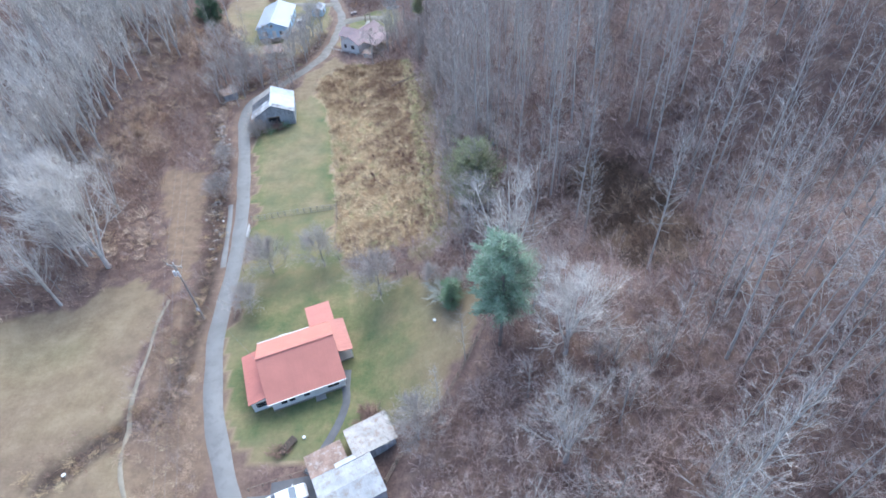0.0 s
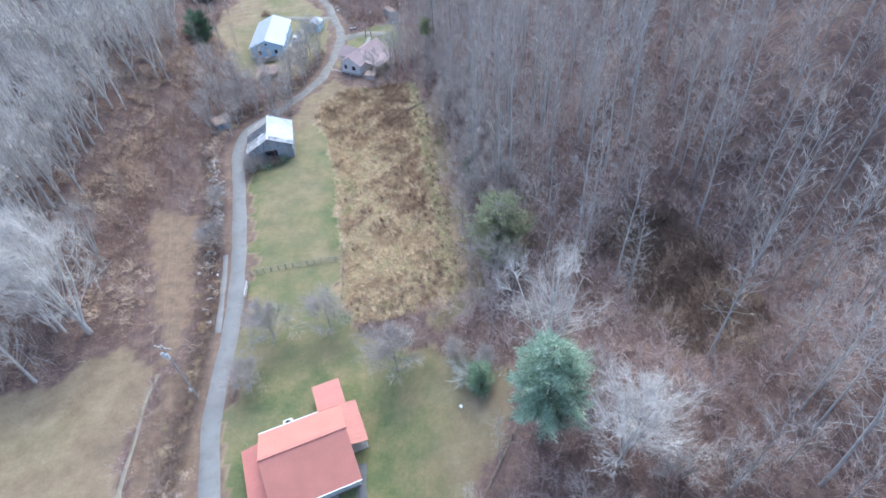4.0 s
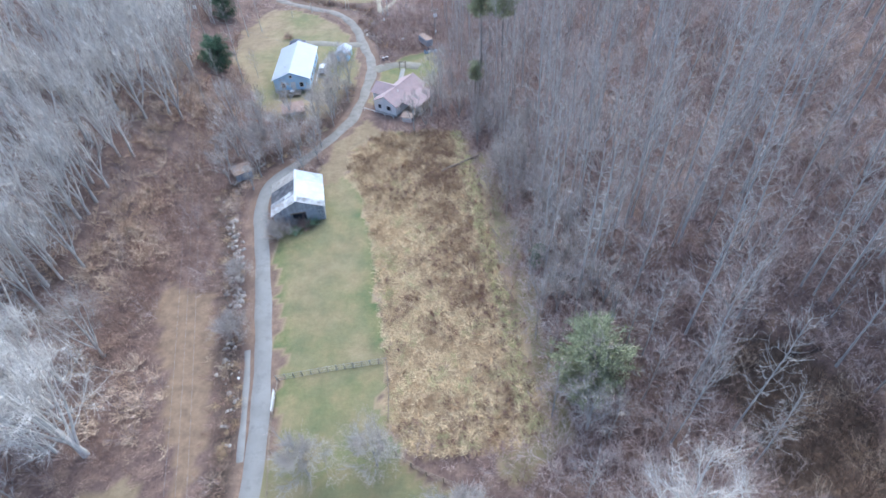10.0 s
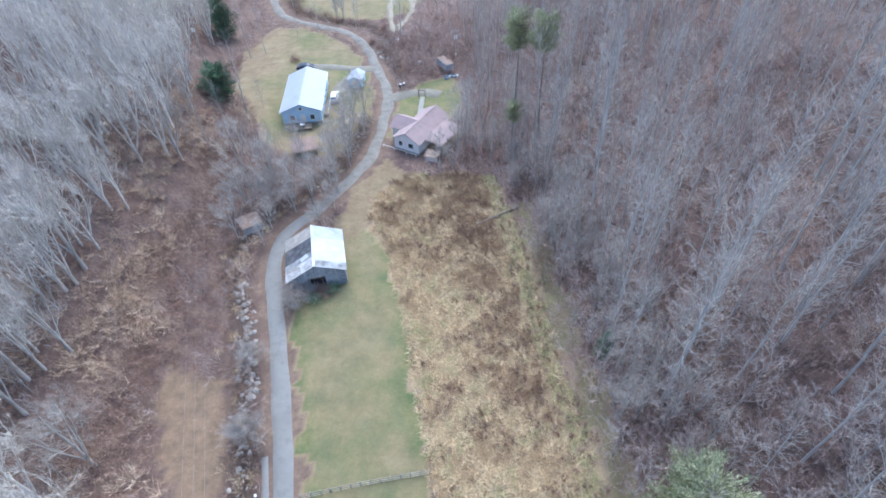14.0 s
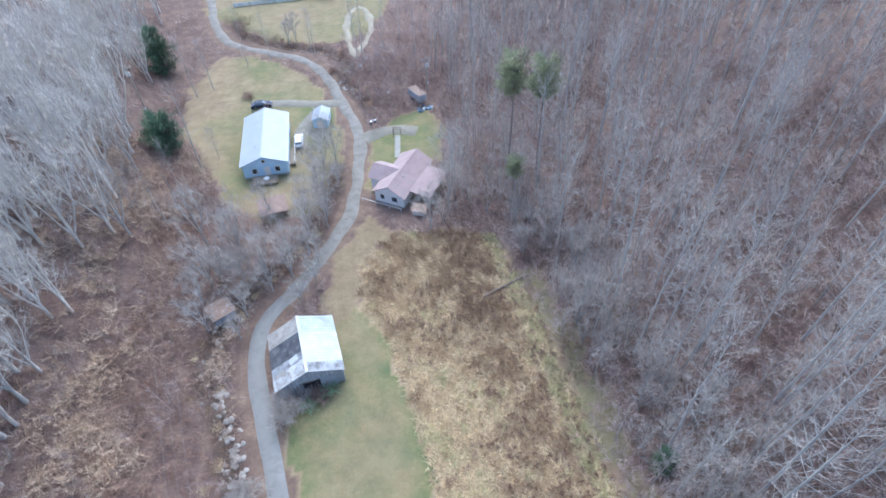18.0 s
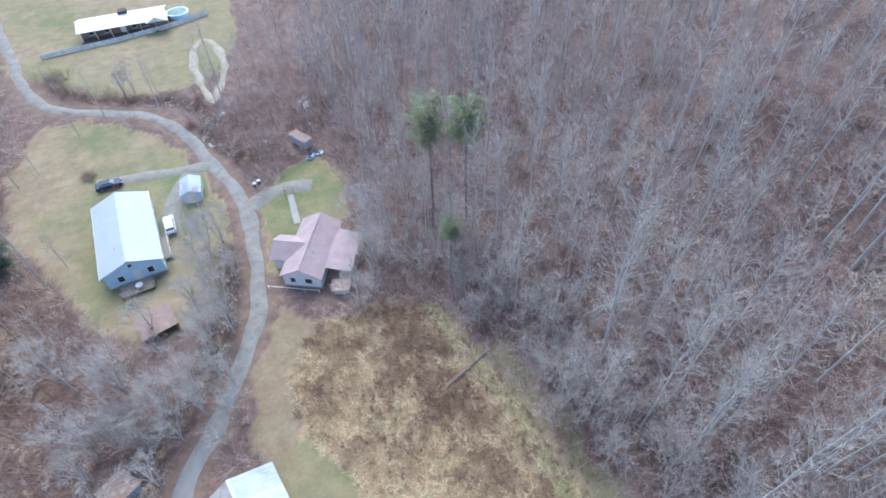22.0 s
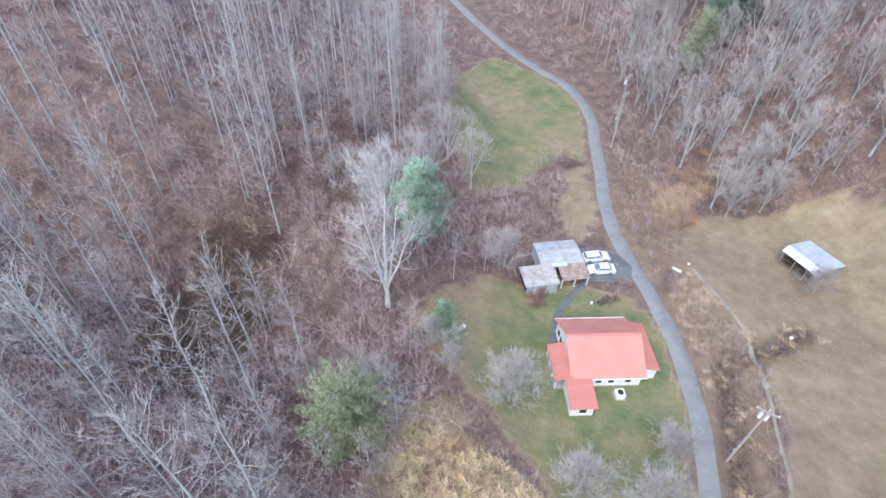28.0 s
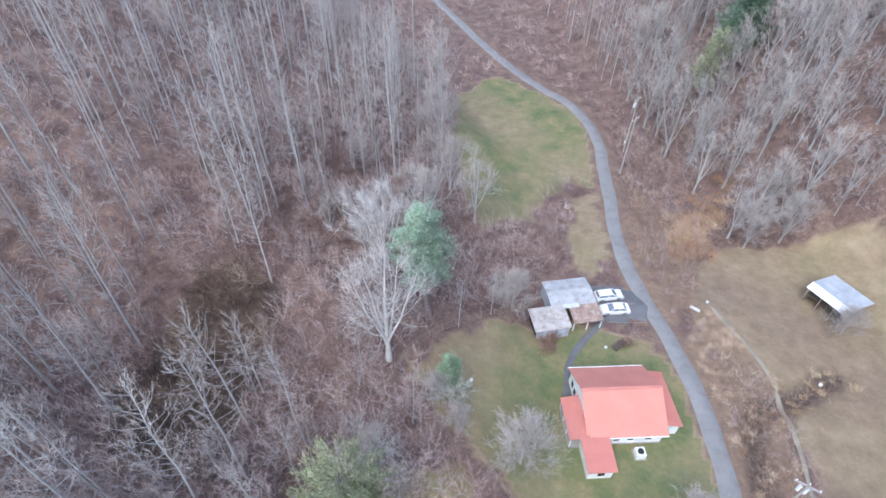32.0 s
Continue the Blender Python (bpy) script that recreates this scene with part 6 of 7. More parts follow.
for x, y, k, s, a in ((30, 40, 2, 1.0, 120), (22, 80, 2, 0.75, 200), (-47, 97, 2, 1.0, 100), (-56, 102, 1, 1.0, 200), (-58, 126, 1, 1.1, 10), (-64, 140, 1, 1.1, 260), (-55, 112, 0, 1.0, 70),
                       (-25.3, 168, 2, 0.55, 40), (-31.7, 165.5, 0, 0.55, 100), (-35.8, 156, 2, 0.6, 190), (-38.5, 149.8, 0, 0.6, 260), (-41, 145.5, 2, 0.6, 330), (-23.4, 176, 0, 0.5, 75), (-18.6, 172.5, 2, 0.45, 15), (-21.6, 190.5, 2, 0.5, 220), (-26.4, 148.8, 2, 0.6, 30), (-22.2, 147.2, 0, 0.42, 130), (-33.8, 137.2, 2, 0.45, 10), (-24.6, 143.4, 2, 0.4, 260), (-39.2, 139.4, 0, 0.55, 170), (-23.8, 154, 0, 0.5, 200), (-29.6, 146.2, 2, 0.55, 120), (-33.2, 141.5, 0, 0.5, 310), (-20.6, 160.5, 0, 0.5, 80), (-24, 159, 2, 0.75, 10), (-20.8, 164, 2, 0.7, 130), (-27, 153.5, 0, 0.6, 240), (-31, 151, 2, 0.75, 20), (-22, 151.6, 0, 0.5, 70), (-21.5, 178, 2, 0.75, 10), (-19.2, 181, 2, 0.6, 90), (-21.5, 171, 0, 0.65, 180), (4.5, 170, 0, 0.8, 60), (2.5, 162, 2, 0.8, 20), (-1.5, 157, 0, 0.6, 70),
                       (-55, 160, 0, 1.0, 0), (-58, 178, 2, 1.0, 150), (-36, 156, 2, 0.85, 60), (-43, 160, 0, 0.8, 20), (-40, 149, 2, 0.8, 210), (24, 30, 0, 0.9, 60), (36, 12, 2, 1.0, 0), (30.5, 24, 2, 0.9, 110), (-21, 15, 0, 0.8, 60), (-25, 9, 0, 0.9, 0), (-32, 8, 1, 0.9, 90), (-15, 3, 0, 0.9, 190), (43, -8, 0, 1, 20),
                       (-33, 238.6, 2, 0.5, 0), (-31, 239.4, 0, 0.5, 80)):
    K_WIDE[k].put(x, y, a, s)
for n, (x, y, s) in enumerate(((25.5, 116, 0.82), (24.8, 120.9, 0.8), (26.8, 128.5, 0.95), (31.8, 107.9, 0.95), (30.2, 88.4, 0.75), (28.1, 104.1, 0.6), (51.1, 90.5, 1.0), (39.5, 104.8, 1.0), (40.3, 106, 0.95), (37, 101.6, 0.8), (59, 44, 1.0), (39, 30, 1.0), (54.8, 75.3, 1.05), (27.5, 117.4, 0.95), (33, 109, 1.0))):
    K_TALL[n % 6].put(x, y, n * 77, s)

# thin trees of the yards and along the creeks
for n, (x, y, s) in enumerate(((-25.5, 232, 0.62), (-26.3, 231, 0.5), (-13.8, 225.5, 0.7), (-12.2, 224.5, 0.75), (-6.5, 230.6, 0.7), (-37.4, 230, 0.55), (-47, 243, 0.5), (-54.1, 213.1, 0.65), (-50.6, 216.1, 0.6), (-47.9, 183.5, 0.75), (-51.4, 177.4, 0.6),
                               (-41.1, 159.4, 0.5), (-50.8, 165.2, 0.6), (2, 226, 0.75), (6, 221, 0.8), (9.3, 224, 0.85), (-1.5, 236, 0.8), (5, 240, 0.8), (16.1, 49.4, 0.45), (19.7, 55, 0.4), (3.5, 166, 0.62), (5.2, 163, 0.6), (4.6, 172, 0.66), (7.5, 168, 0.7))):
    K_TALL[(n * 5 + 2) % 6].put(x, y, n * 51, s)
for n, (x, y, s) in enumerate(((-37.3, 138.6, 0.45), (-25.2, 124.2, 0.4), (-24.0, 123.3, 0.35), (-26.4, 122.6, 0.38), (-33.5, 146.5, 0.6), (-30.8, 149.5, 0.62), (-36, 151, 0.7), (-27.5, 151.2, 0.55), (-29.4, 156, 0.65), (-25.8, 158.5, 0.6), (-24.3, 163, 0.6), (-22.3, 167, 0.55),
                               (-21.4, 174.5, 0.55), (-22.5, 182, 0.5), (-24.2, 188.5, 0.45), (-43, 226, 0.5), (-44.5, 186, 0.5), (-47.5, 172, 0.6), (-38, 165, 0.55))):
    K_MID[n % 5].put(x, y, n * 67, s * 1.4)


# ---- the woods ----
# the slopes that close the valley in
BASIN = [(-82, 262), (-88, 205), (-74, 110), (-58, 82), (-54, 60), (-54, 20), (-44, -22), (-12, -58), (20, -86), (60, -112), (95, -62), (100, -30), (90, 0), (95, 40), (112, 66), (112, 95), (92, 130), (86, 170), (78, 208), (60, 236), (58, 262), (38, 292), (8, 292), (4, 262)]


HOLLOW = [(30, 74), (29, 66), (33, 50), (40, 46), (44, 52), (46, 62), (42, 62), (39, 68), (38, 82), (33, 82)]


def wood_mask(x, y, tall_ones=True):
    xe, xw = np.interp(y, YS, EX), np.interp(y, YS, WX)
    east = x - xe > (np.interp(y, [-40, 10, 30, 45, 90, 100, 150, 165, 240], [12, 14, 22, 30, 30, 22, 15, 8, -8]) if tall_ones else np.interp(y, [-40, 20, 45, 60, 75, 90, 110, 150, 165, 200, 240], [12, 14, 14, 17, 17, 19, 18, 12, 6, 3, -10]))
    west = xw - x > np.interp(y, [-40, 0, 30, 80, 95, 110, 200, 215, 240], [2, 2, 6, 0, 2, 9, 9, 4, 3])
    ok = east | west
    for p in (THICKET, HOLLOW, SOUTH_MEADOW, WEST_MEADOW, LAWN, NORTH_MEADOW):
        ok &= ~inside(x, y, p)
    return ok & (line_dist(x, y, ROAD_L) > 4.5)


def spots_in(rs, n, x0, x1, y0, y1, gap, mask):
    """Random places at least about gap apart, by a jittered lattice."""
    gx, gy = np.meshgrid(np.arange(x0, x1, gap), np.arange(y0, y1, gap))
    x = gx.ravel() + rs.uniform(-0.45, 0.45, gx.size) * gap
    y = gy.ravel() + rs.uniform(-0.45, 0.45, gx.size) * gap
    k = mask(x, y)
    p = np.stack([x[k], y[k]], 1)
    rs.shuffle(p)
    return p[:n]


rs = np.random.RandomState(4)
tall = spots_in(rs, 2000, -92, 114, -112, 292, 6.0, lambda x, y: wood_mask(x, y) & inside(x, y, BASIN))
near = (tall[:, 0] > 10) & (tall[:, 0] < 58) & (tall[:, 1] > 45) & (tall[:, 1] < 158)
for n, (x, y) in enumerate(tall[near][:190]):
    K_TALL[rs.randint(len(K_TALL))].put(x, y, rs.uniform(0, 360), rs.uniform(0.62, 1.12), rs.normal(0, 2.0))
far = np.concatenate([tall[near][190:], tall[~near]])
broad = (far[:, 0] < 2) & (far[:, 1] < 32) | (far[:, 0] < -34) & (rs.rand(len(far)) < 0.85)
scatter("woods", far[~broad], [joined(t) for t in FAR_TALL], [M_FARBARK, M_PALETWIG], "bare winter woods of tall pale trunks on the hillsides", "woods", rs, 0.6, 1.12, 0.15)
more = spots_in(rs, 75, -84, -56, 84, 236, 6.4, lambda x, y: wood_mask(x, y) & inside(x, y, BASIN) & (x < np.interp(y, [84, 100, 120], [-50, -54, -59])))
# the western share of the broad trees carries glare in its paler materials
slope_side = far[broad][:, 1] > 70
scatter("broad_woods", np.concatenate([far[broad][slope_side], more]), [joined(t) for t in FAR_WIDE], [M_WHITEGLAREBARK, M_ASHGLARETWIG], "hazy white-barked leafless trees on the western slope, glare in their colour", "woods", rs, 0.8, 1.4, 0.15)
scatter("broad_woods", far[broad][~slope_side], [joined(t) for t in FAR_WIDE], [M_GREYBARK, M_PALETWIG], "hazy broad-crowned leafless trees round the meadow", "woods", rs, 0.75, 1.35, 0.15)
mid = spots_in(rs, 1000, -80, 95, -60, 240, 5.7, lambda x, y: wood_mask(x, y, False) & inside(x, y, BASIN) & ((x > -38) | (y < 30) | (wave(x, y, 3.0, 5) > 0.2)))
nearm = (mid[:, 0] > 8) & (mid[:, 0] < 45) & (mid[:, 1] > 60) & (mid[:, 1] < 140)
for x, y in mid[nearm][:70]:
    K_MID[rs.randint(len(K_MID))].put(x, y, rs.uniform(0, 360), rs.uniform(0.8, 1.2), rs.normal(0, 2))
scatter("young_woods", np.concatenate([mid[nearm][70:], mid[~nearm]]), [joined(t) for t in MID], DW, "young leafless trees between the tall trunks", "woods", rs, 0.75, 1.2, 0.12)


rim = spots_in(rs, 150, 12, 30, 84, 152, 2.9, lambda x, y: (x - np.interp(y, [84, 102, 113, 128, 140, 152], [19.5, 18.5, 17.3, 15.8, 13.5, 9]) > 0) & (x - np.interp(y, [84, 102, 113, 128, 140, 152], [19.5, 18.5, 17.3, 15.8, 13.5, 9]) < 8.5) & (np.hypot(x - 22.2, y - 87.6) > 6))
rim = np.concatenate([rim, np.array([(3.8, 163.5), (8.2, 168), (6, 160), (8.8, 156), (11.5, 158), (13, 153), (1.2, 157.6), (6.8, 173), (10, 164), (15, 158)])])
low_trees = spots_in(rs, 60, 30, 60, 36, 68, 3.6, lambda x, y: inside(x, y, HOLLOW) & (y < 53))
rim = np.concatenate([rim, low_trees])
scatter("edge_woods", rim, [joined(t) for t in EDGEWOOD], [M_GREYBARK, M_PALETWIG], "low bushy grey trees crowding the field's edge", "woods", rs, 0.7, 1.2, 0.12)


# ---- undergrowth ----
FENCE_L = np.concatenate([smooth_line([(-1.3, 80.5), (3, 77.4), (8.2, 74.6), (13.4, 71), (18.4, 67.6), (24.9, 66.3)], 1.0), smooth_line([(24.9, 66.3), (24.1, 62.2), (19.9, 54.9), (16.1, 49.6), (11.5, 44.9), (9.4, 41.5)], 1.0)])


def brush_mask(x, y):
    ok = np.ones(x.shape, bool)
    for p in (SOUTH_MEADOW, WEST_MEADOW, LAWN, NORTH_MEADOW, BLUE_YARD, PINK_YARD, FIELD, CORRIDOR, TRACK, SOUTH_STRIP):
        ok &= ~inside(x, y, p)
    for cx, cy, r in ((-2, 59, 11), (4, 41, 9), (-22.9, 131, 7.2), (-5, 168, 9.5), (-33, 186, 11), (-34, 28, 6), (-36.4, 142, 3), (-1, 190, 6), (-32, 275, 16), (-22, 196, 4)):
        ok &= (x - cx) ** 2 + (y - cy) ** 2 > r * r
    return ok & (line_dist(x, y, ROAD_L) > 3.2) & (line_dist(x, y, FENCE_L) > 1.5)


BUSHES = [bush(100 + i, h, 98, w, 9) for i, (h, w) in enumerate(((1.9, 1.4), (2.6, 1.7), (1.5, 1.5), (3.4, 1.9), (2.2, 2.1), (1.2, 1.2)))]
SAPLINGS = [bush(110 + i, h, 190, w, 9, 0.8) for i, (h, w) in enumerate(((4.5, 1.6), (5.5, 1.9), (3.8, 2.0)))]
BASIN_CLOSE = [(-60, 216), (-64, 130), (-56, 84), (-50, 60), (-50, 20), (-40, -10), (30, -26), (50, 0), (62, 40), (64, 130), (52, 180), (46, 222), (30, 250), (0, 246), (-12, 222)]


def low_size(p):
    """Brush stays low on the valley floor and grows up on the slopes."""
    least = np.interp(p[:, 1], [20, 45, 60, 90], [0.85, 0.6, 0.55, 0.85])
    return least + (1 - least) * np.clip((ground(p[:, 0], p[:, 1]) - 0.3) / 3.7, 0, 1)


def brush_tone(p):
    """Grey-mauve on the slopes, darker and browner round (48, 46), by the north gully and on low ground."""
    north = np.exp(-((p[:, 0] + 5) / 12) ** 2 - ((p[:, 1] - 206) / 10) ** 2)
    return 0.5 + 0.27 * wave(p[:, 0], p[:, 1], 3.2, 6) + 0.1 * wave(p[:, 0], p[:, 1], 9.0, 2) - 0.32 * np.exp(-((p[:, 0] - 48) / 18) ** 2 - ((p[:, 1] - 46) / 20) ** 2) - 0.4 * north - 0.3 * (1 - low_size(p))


low = spots_in(rs, 12000, -66, 64, -28, 252, 1.5, lambda x, y: brush_mask(x, y) & inside(x, y, BASIN_CLOSE) & ~inside(x, y, THICKET))
west_side = (low[:, 0] < -14) & (low[:, 1] < 165) | (low[:, 1] < 32) & (low[:, 0] < 5) | (low[:, 0] < -30)
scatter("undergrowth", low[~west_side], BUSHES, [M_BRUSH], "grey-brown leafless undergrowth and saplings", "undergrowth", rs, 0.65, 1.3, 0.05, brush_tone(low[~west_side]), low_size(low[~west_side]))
wl = low[west_side]
hill = np.exp(-((wl[:, 0] + 48) / 9) ** 2) * np.clip((wl[:, 1] - 84) / 12, 0, 1)
wl_tone = 0.36 + 0.38 * wave(wl[:, 0], wl[:, 1], 2.6, 6) + 0.22 * wave(wl[:, 0], wl[:, 1], 7.0, 2) - 0.22 * np.exp(-((wl[:, 0] + 42) / 5) ** 2) * (wl[:, 1] > 105)
scatter("scrub", wl, BUSHES, [M_RUSSET], "russet and tan winter scrub along the creek and hillside", "undergrowth", rs, 0.55, 1.1, 0.05, wl_tone, np.maximum(low_size(wl), 1.5 * hill))
sap = spots_in(rs, 1500, -60, 62, -24, 226, 3.6, lambda x, y: brush_mask(x, y) & inside(x, y, BASIN_CLOSE) & ~inside(x, y, THICKET) & ((x > -20) | (wave(x, y, 4.0, 2) > 0)))
scatter("saplings", sap, SAPLINGS, [M_TWIG], "pale fanning saplings in the undergrowth", "saplings", rs, 0.6, 1.2, 0.05, None, low_size(sap))
out = spots_in(rs, 1500, -90, 112, -108, 285, 3.3, lambda x, y: brush_mask(x, y) & ~inside(x, y, BASIN_CLOSE) & inside(x, y, BASIN))
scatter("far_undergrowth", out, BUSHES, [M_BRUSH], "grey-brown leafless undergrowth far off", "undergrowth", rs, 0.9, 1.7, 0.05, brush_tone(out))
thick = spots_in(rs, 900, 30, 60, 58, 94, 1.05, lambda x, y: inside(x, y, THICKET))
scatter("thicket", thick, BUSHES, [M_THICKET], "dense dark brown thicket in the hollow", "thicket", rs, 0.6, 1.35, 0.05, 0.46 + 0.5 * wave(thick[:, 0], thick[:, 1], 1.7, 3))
STRAW = [clump(260 + i, 120, 0.85, 0.5, 0.02) for i in range(3)]
straw = spots_in(rs, 420, -66, -34, 84, 205, 2.3, lambda x, y: brush_mask(x, y) & (wave(x, y, 7.0, 4) > 0.25))
for cx, cy, n, dx, dy in ((-57, 171, 90, 3.0, 6.0), (-62, 178, 40, 2.0, 4.0), (-53, 134, 60, 2.2, 5.0), (-52.5, 120, 50, 2.0, 5.0), (-57.5, 150, 40, 2.0, 6.0)):
    straw = np.concatenate([straw, np.array([(cx, cy)]) + rs.normal(0, 1, (n, 2)) * [dx, dy]])
PUFFS = [bush(280 + i, h, 170, w, 16) for i, (h, w) in enumerate(((1.2, 1.4), (0.9, 1.2), (1.5, 1.5)))]
scatter("broom_sedge", straw, PUFFS, [M_STRAW], "bright straw-coloured clumps of broom sedge on the slope", "grass", rs, 0.8, 1.6, 0.05, 0.7 + 0 * straw[:, 0])
bank = np.concatenate([CRS_L + rs.normal(0, 1.3, CRS_L.shape), CRS_L + rs.normal(0, 1.6, CRS_L.shape), CRN_L + rs.normal(0, 1.4, CRN_L.shape)])
org = np.concatenate([np.array([(-14.3, 17)]) + rs.normal(0, 1, (45, 2)) * [2.0, 4.0], np.array([(-18.5, 6)]) + rs.normal(0, 1, (30, 2)) * [2.0, 4.5]])
scatter("orange_grass", org, STRAW, [M_ORANGE], "orange-tan tall grass beside the meadow", "grass", rs, 0.9, 1.8, 0.05)
bb = CRS_L[rs.randint(0, len(CRS_L), 420)] + rs.normal(0, 1.9, (420, 2))
scatter("bank_brush", bb[line_dist(bb[:, 0], bb[:, 1], ROAD_L) > 2.6], BUSHES, [M_RUSSET], "dark brown brush crowding the creek banks", "undergrowth", rs, 0.3, 0.6, 0.05, 0.18 + 0 * bb[line_dist(bb[:, 0], bb[:, 1], ROAD_L) > 2.6, 0])
nb = CRN_L[rs.randint(0, len(CRN_L), 260)] + rs.normal(0, 2.0, (260, 2)) * [1.0, 0.8]
nb = nb[line_dist(nb[:, 0], nb[:, 1], ROAD_L) > 2.6]
scatter("gully_brush", nb, BUSHES, [M_RUSSET], "dark brown brush along the gully of the upper creek", "undergrowth", rs, 0.45, 0.9, 0.05, 0.08 + 0 * nb[:, 0])
scatter("bank_grass", bank[line_dist(bank[:, 0], bank[:, 1], ROAD_L) > 2.4], STRAW, [M_TAN], "dry straw grass hanging over the creek banks", "grass", rs, 0.4, 0.9, 0.05)

cg = spots_in(rs, 260, -29, -11, 33, 76, 1.25, lambda x, y: inside(x, y, CREEKSIDE) & (line_dist(x, y, ROAD_L) > 2.6) & (wave(x, y, 2.2, 7) > -0.35))
scatter("creek_grass", cg, STRAW, [M_STRAW], "matted tan dead grass between lane and creek", "grass", rs, 0.35, 0.95, 0.05, 0.35 + 0.35 * wave(cg[:, 0], cg[:, 1], 3.0, 5))

# low shrubs by the house and the barn
def shrub(x, y, k, size, material, label):
    v, t, m = bush(300 + k, 1.5, 1300, 1.7, 34, 0.8)
    ob = new("shrub", mesh_np("shrub", v, t, [material]))
    ob.matrix_world = pose(x, y, gz(x, y) - 0.05, 0, 0, 50 * k)
    ob.scale = (size, size, size)
    at = ob.data.attributes.new("tint", "FLOAT", "POINT")
    at.data.foreach_set("value", np.full(len(v), 0.25, np.float32))
    return tagged(ob, label, "shrub", "yard shrubs")


for n, (x, y, sz, mt, lb) in enumerate(((6.9, 49.4, 1.5, M_RUSSET, "round russet-brown shrub on the lawn near the shed"), (-5.0, 46.0, 0.8, M_RUSSET, "small brown shrub by the garden path"), (17.4, 66.3, 1.9, M_LICHEN, "pale grey lichened shrub at the lawn's corner"),
                                        (-24.6, 125.0, 0.9, M_BRUSH, "tangle of brush against the barn's gable"), (-22.0, 125.2, 0.7, M_BRUSH, "tangle of brush against the barn's gable"), (-23.6, 124.8, 1.5, M_PALETWIG, "grey vines and brush heaped before the barn's gable"), (-20.9, 125.4, 1.25, M_BRUSH, "grey vines and brush heaped before the barn's gable"), (-26.3, 124.6, 1.5, M_PALETWIG, "pale brush beside the lane and barn"), (-19.4, 126.2, 1.1, M_HOLLY, "green briar tangle at the barn's corner"), (-22.4, 123.6, 0.9, M_HOLLY, "green briar tangle before the barn"), (-25.6, 122.6, 0.7, M_PALETWIG, "pale brush beside the lane and barn"),
                                        (6.3, 50.6, 1.2, M_RUSSET, "russet-brown shrub on the lawn beside the path"), (-3.6, 46.6, 0.6, M_RUSSET, "small russet shrub near the lane"), (-36, 204.6, 0.9, M_RUSSET, "low brown shrub in the yard"), (-41, 210.4, 1.1, M_RUSSET, "low brown shrub in the yard"),
                                        (-11.4, 201.6, 1.3, M_ORANGE, "rusty orange shrub by the lane"), (-20.4, 219.5, 0.9, M_RUSSET, "low brown shrub in the yard"), (8.9, 161, 1.4, M_BRUSH, "grey shrub beside the pink-roofed house"))):
    shrub(x, y, n, sz, mt, lb)

# ---- dry field: tussocks and dead weeds ----
TUFTS = [clump(200 + i, 30, 0.8, 0.26, 0.03) for i in range(5)]
WEEDS = [clump(220 + i, 22, 0.9, 0.22, 0.03) for i in range(4)]
fld = spots_in(rs, 9000, -16, 19, 78, 158, 0.72, lambda x, y: inside(x, y, FIELD))
fx, fy = fld[:, 0], fld[:, 1]
east = fx - np.interp(fy, [78, 150], [17, 9])
gold = 0.68 + 0.18 * wave(fx, fy, 0.7, 6) + 0.22 * wave(fx, fy, 1.7, 3) - 0.34 * np.exp(-((east + 5.5) / 3.8) ** 2) * np.clip((fy - 92) / 10, 0, 1) - 0.3 * np.clip((fy - 118) / 28, 0, 1)
scatter("dry_grass", fld, TUFTS, [M_TAN], "straw-coloured tussocks of dry field grass", "grass", rs, 0.7, 1.5, 0.03, np.where(east > -1.6, 1.0, np.minimum(gold, 0.88)))
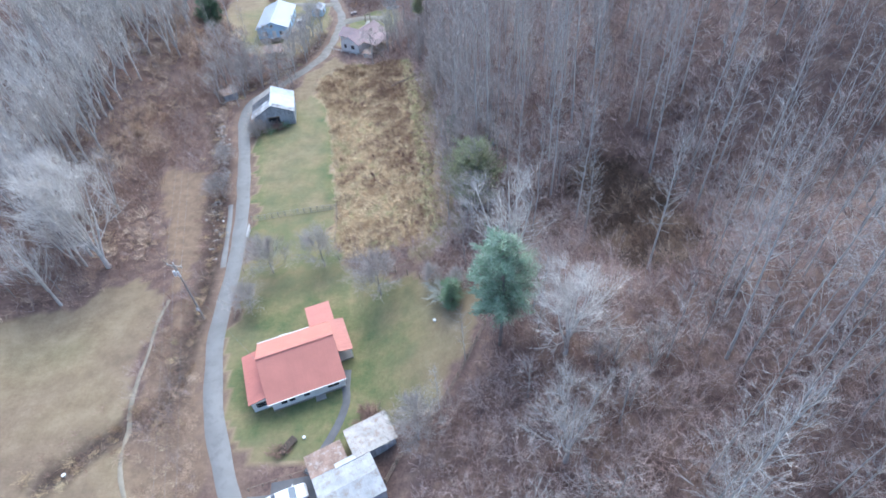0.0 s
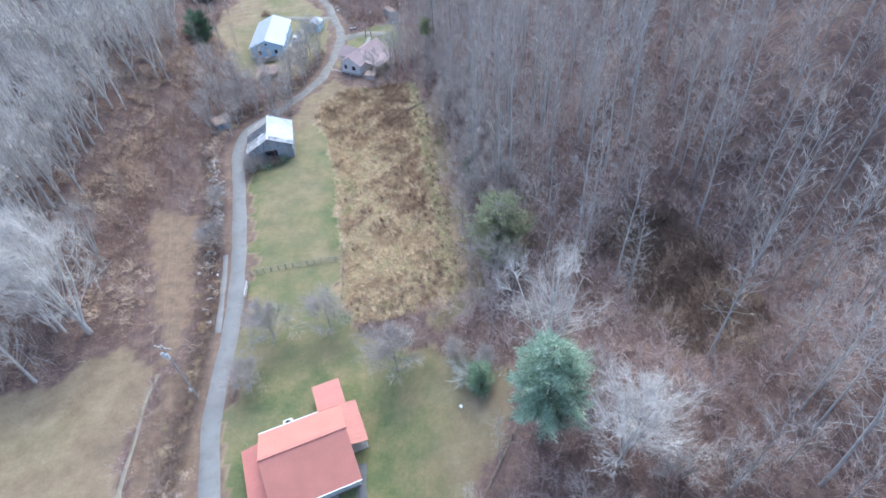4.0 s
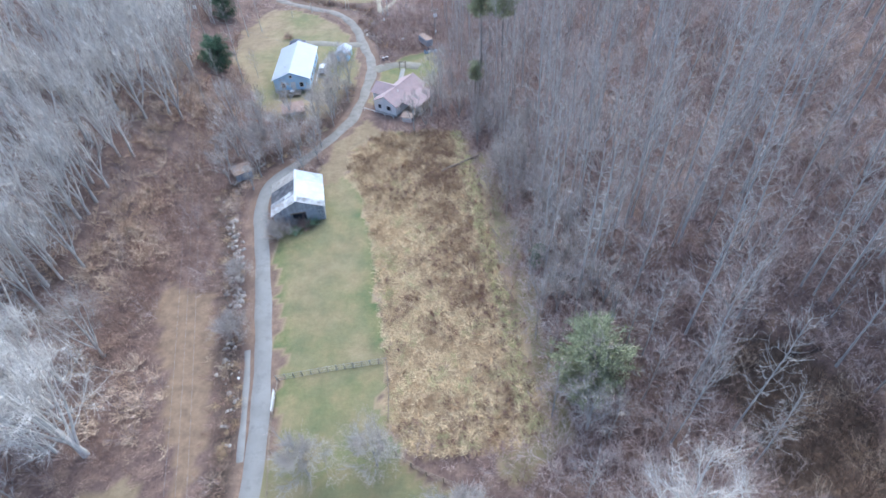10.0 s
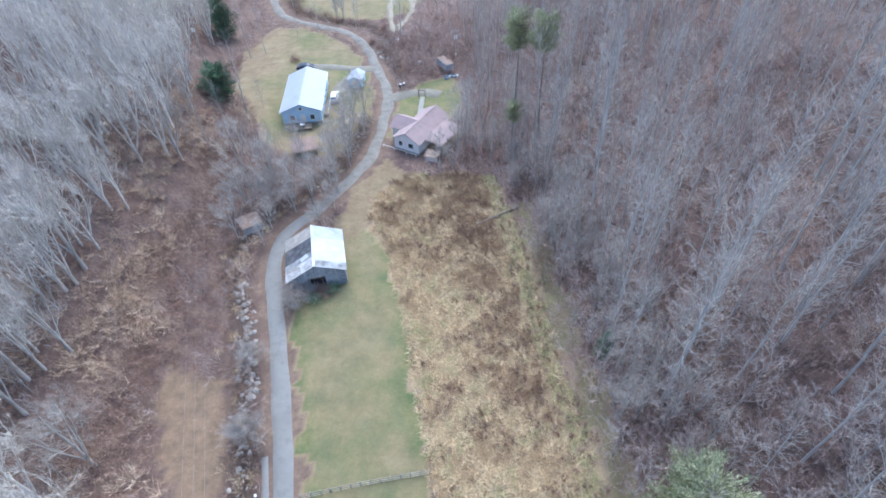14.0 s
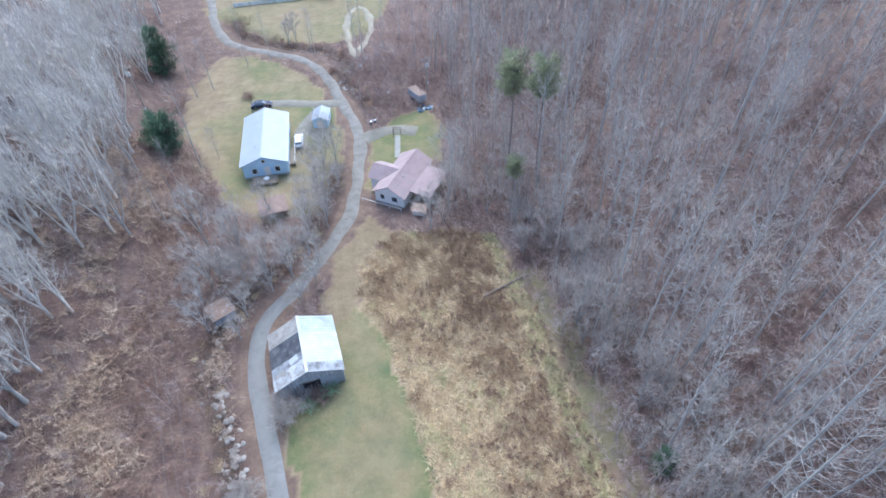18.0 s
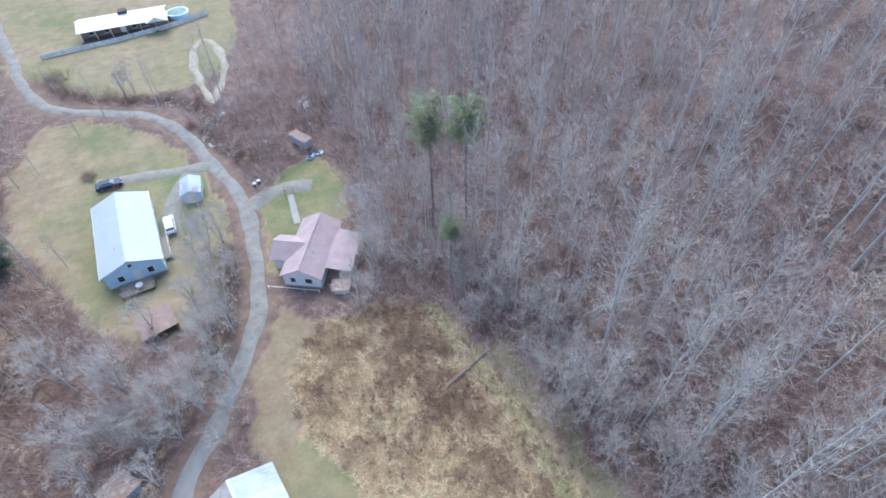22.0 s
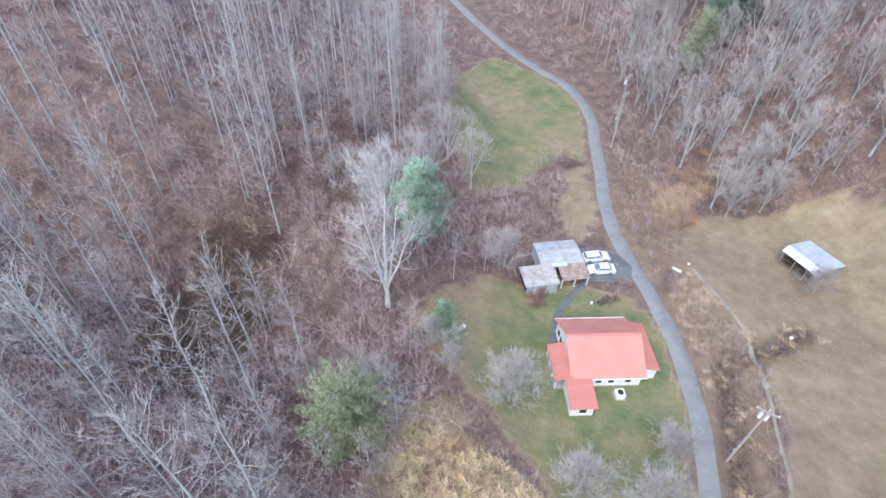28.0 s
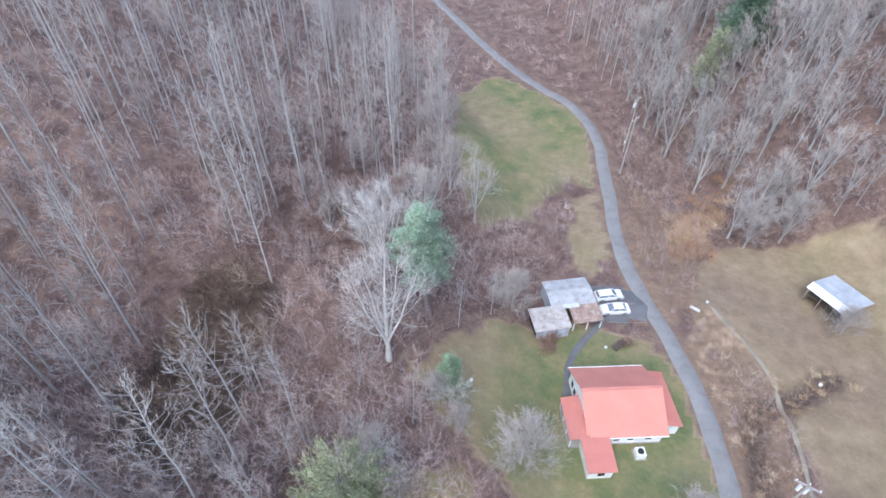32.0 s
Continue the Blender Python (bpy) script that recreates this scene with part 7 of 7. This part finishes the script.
wd = spots_in(rs, 1500, -16, 19, 78, 158, 1.15, lambda x, y: inside(x, y, FIELD) & (wave(x, y, 1.3, 3) + wave(x, y, 5.0, 8) > 0.2 - 0.09 * x))
scatter("dead_weeds", wd, [bush(230 + i, 0.7, 70, 0.6) for i in range(4)], [M_RUSSET], "brown dead weeds in patches across the field", "weeds", rs, 0.65, 1.35, 0.03, 0.06 + 0 * wd[:, 0])
lw = spots_in(rs, 9000, -30, 20, 43, 142, 0.62, lambda x, y: inside(x, y, LAWN) & (line_dist(x, y, ROAD_L) > 2.2) & ((x + 2) ** 2 + (y - 59) ** 2 > 90))
scatter("lawn_grass", lw, [clump(240 + i, 6, 0.10, 0.14, 0.02) for i in range(4)], [M_GRASS], "short green and straw lawn grass", "grass", rs, 0.7, 1.4, 0.01)


# ---- creek stones ----
def stones():
    t = tagged(new("creek_stones"), "pale stones lining the creek banks", "stones", kind="structure")
    r = random.Random(8)
    shapes = []
    for i in range(5):
        bm = bmesh.new()
        bmesh.ops.create_icosphere(bm, subdivisions=1, radius=0.5)
        for v in bm.verts:
            v.co = v.co * r.uniform(0.75, 1.2)
            v.co.z *= 0.55
        me = bpy.data.meshes.new("stone")
        bm.to_mesh(me)
        bm.free()
        me.materials.append(M_STONE)
        shapes.append(me)
    wall_part = CRS_L[(CRS_L[:, 1] > 106) & (CRS_L[:, 1] < 136) & (CRS_L[:, 0] > -38)]
    for cl, n, size in ((CRS_L[len(CRS_L) // 3:], 150, (0.3, 0.95)), (CRN_L[:len(CRN_L) // 2], 90, (0.3, 0.95)), (wall_part + [1.1, 0], 80, (0.6, 1.3))):
        for i in range(n):
            p = cl[r.randrange(len(cl))]
            x, y = p[0] + r.gauss(0, 0.7), p[1] + r.gauss(0, 0.7)
            ob = new("stone", r.choice(shapes))
            ob.parent = t
            s = r.uniform(*size)
            ob.matrix_local = pose(x, y, gz(x, y) + 0.05, 0, 0, r.uniform(0, 360)) @ Matrix.Diagonal((s, s * r.uniform(0.6, 1), s, 1))


stones()
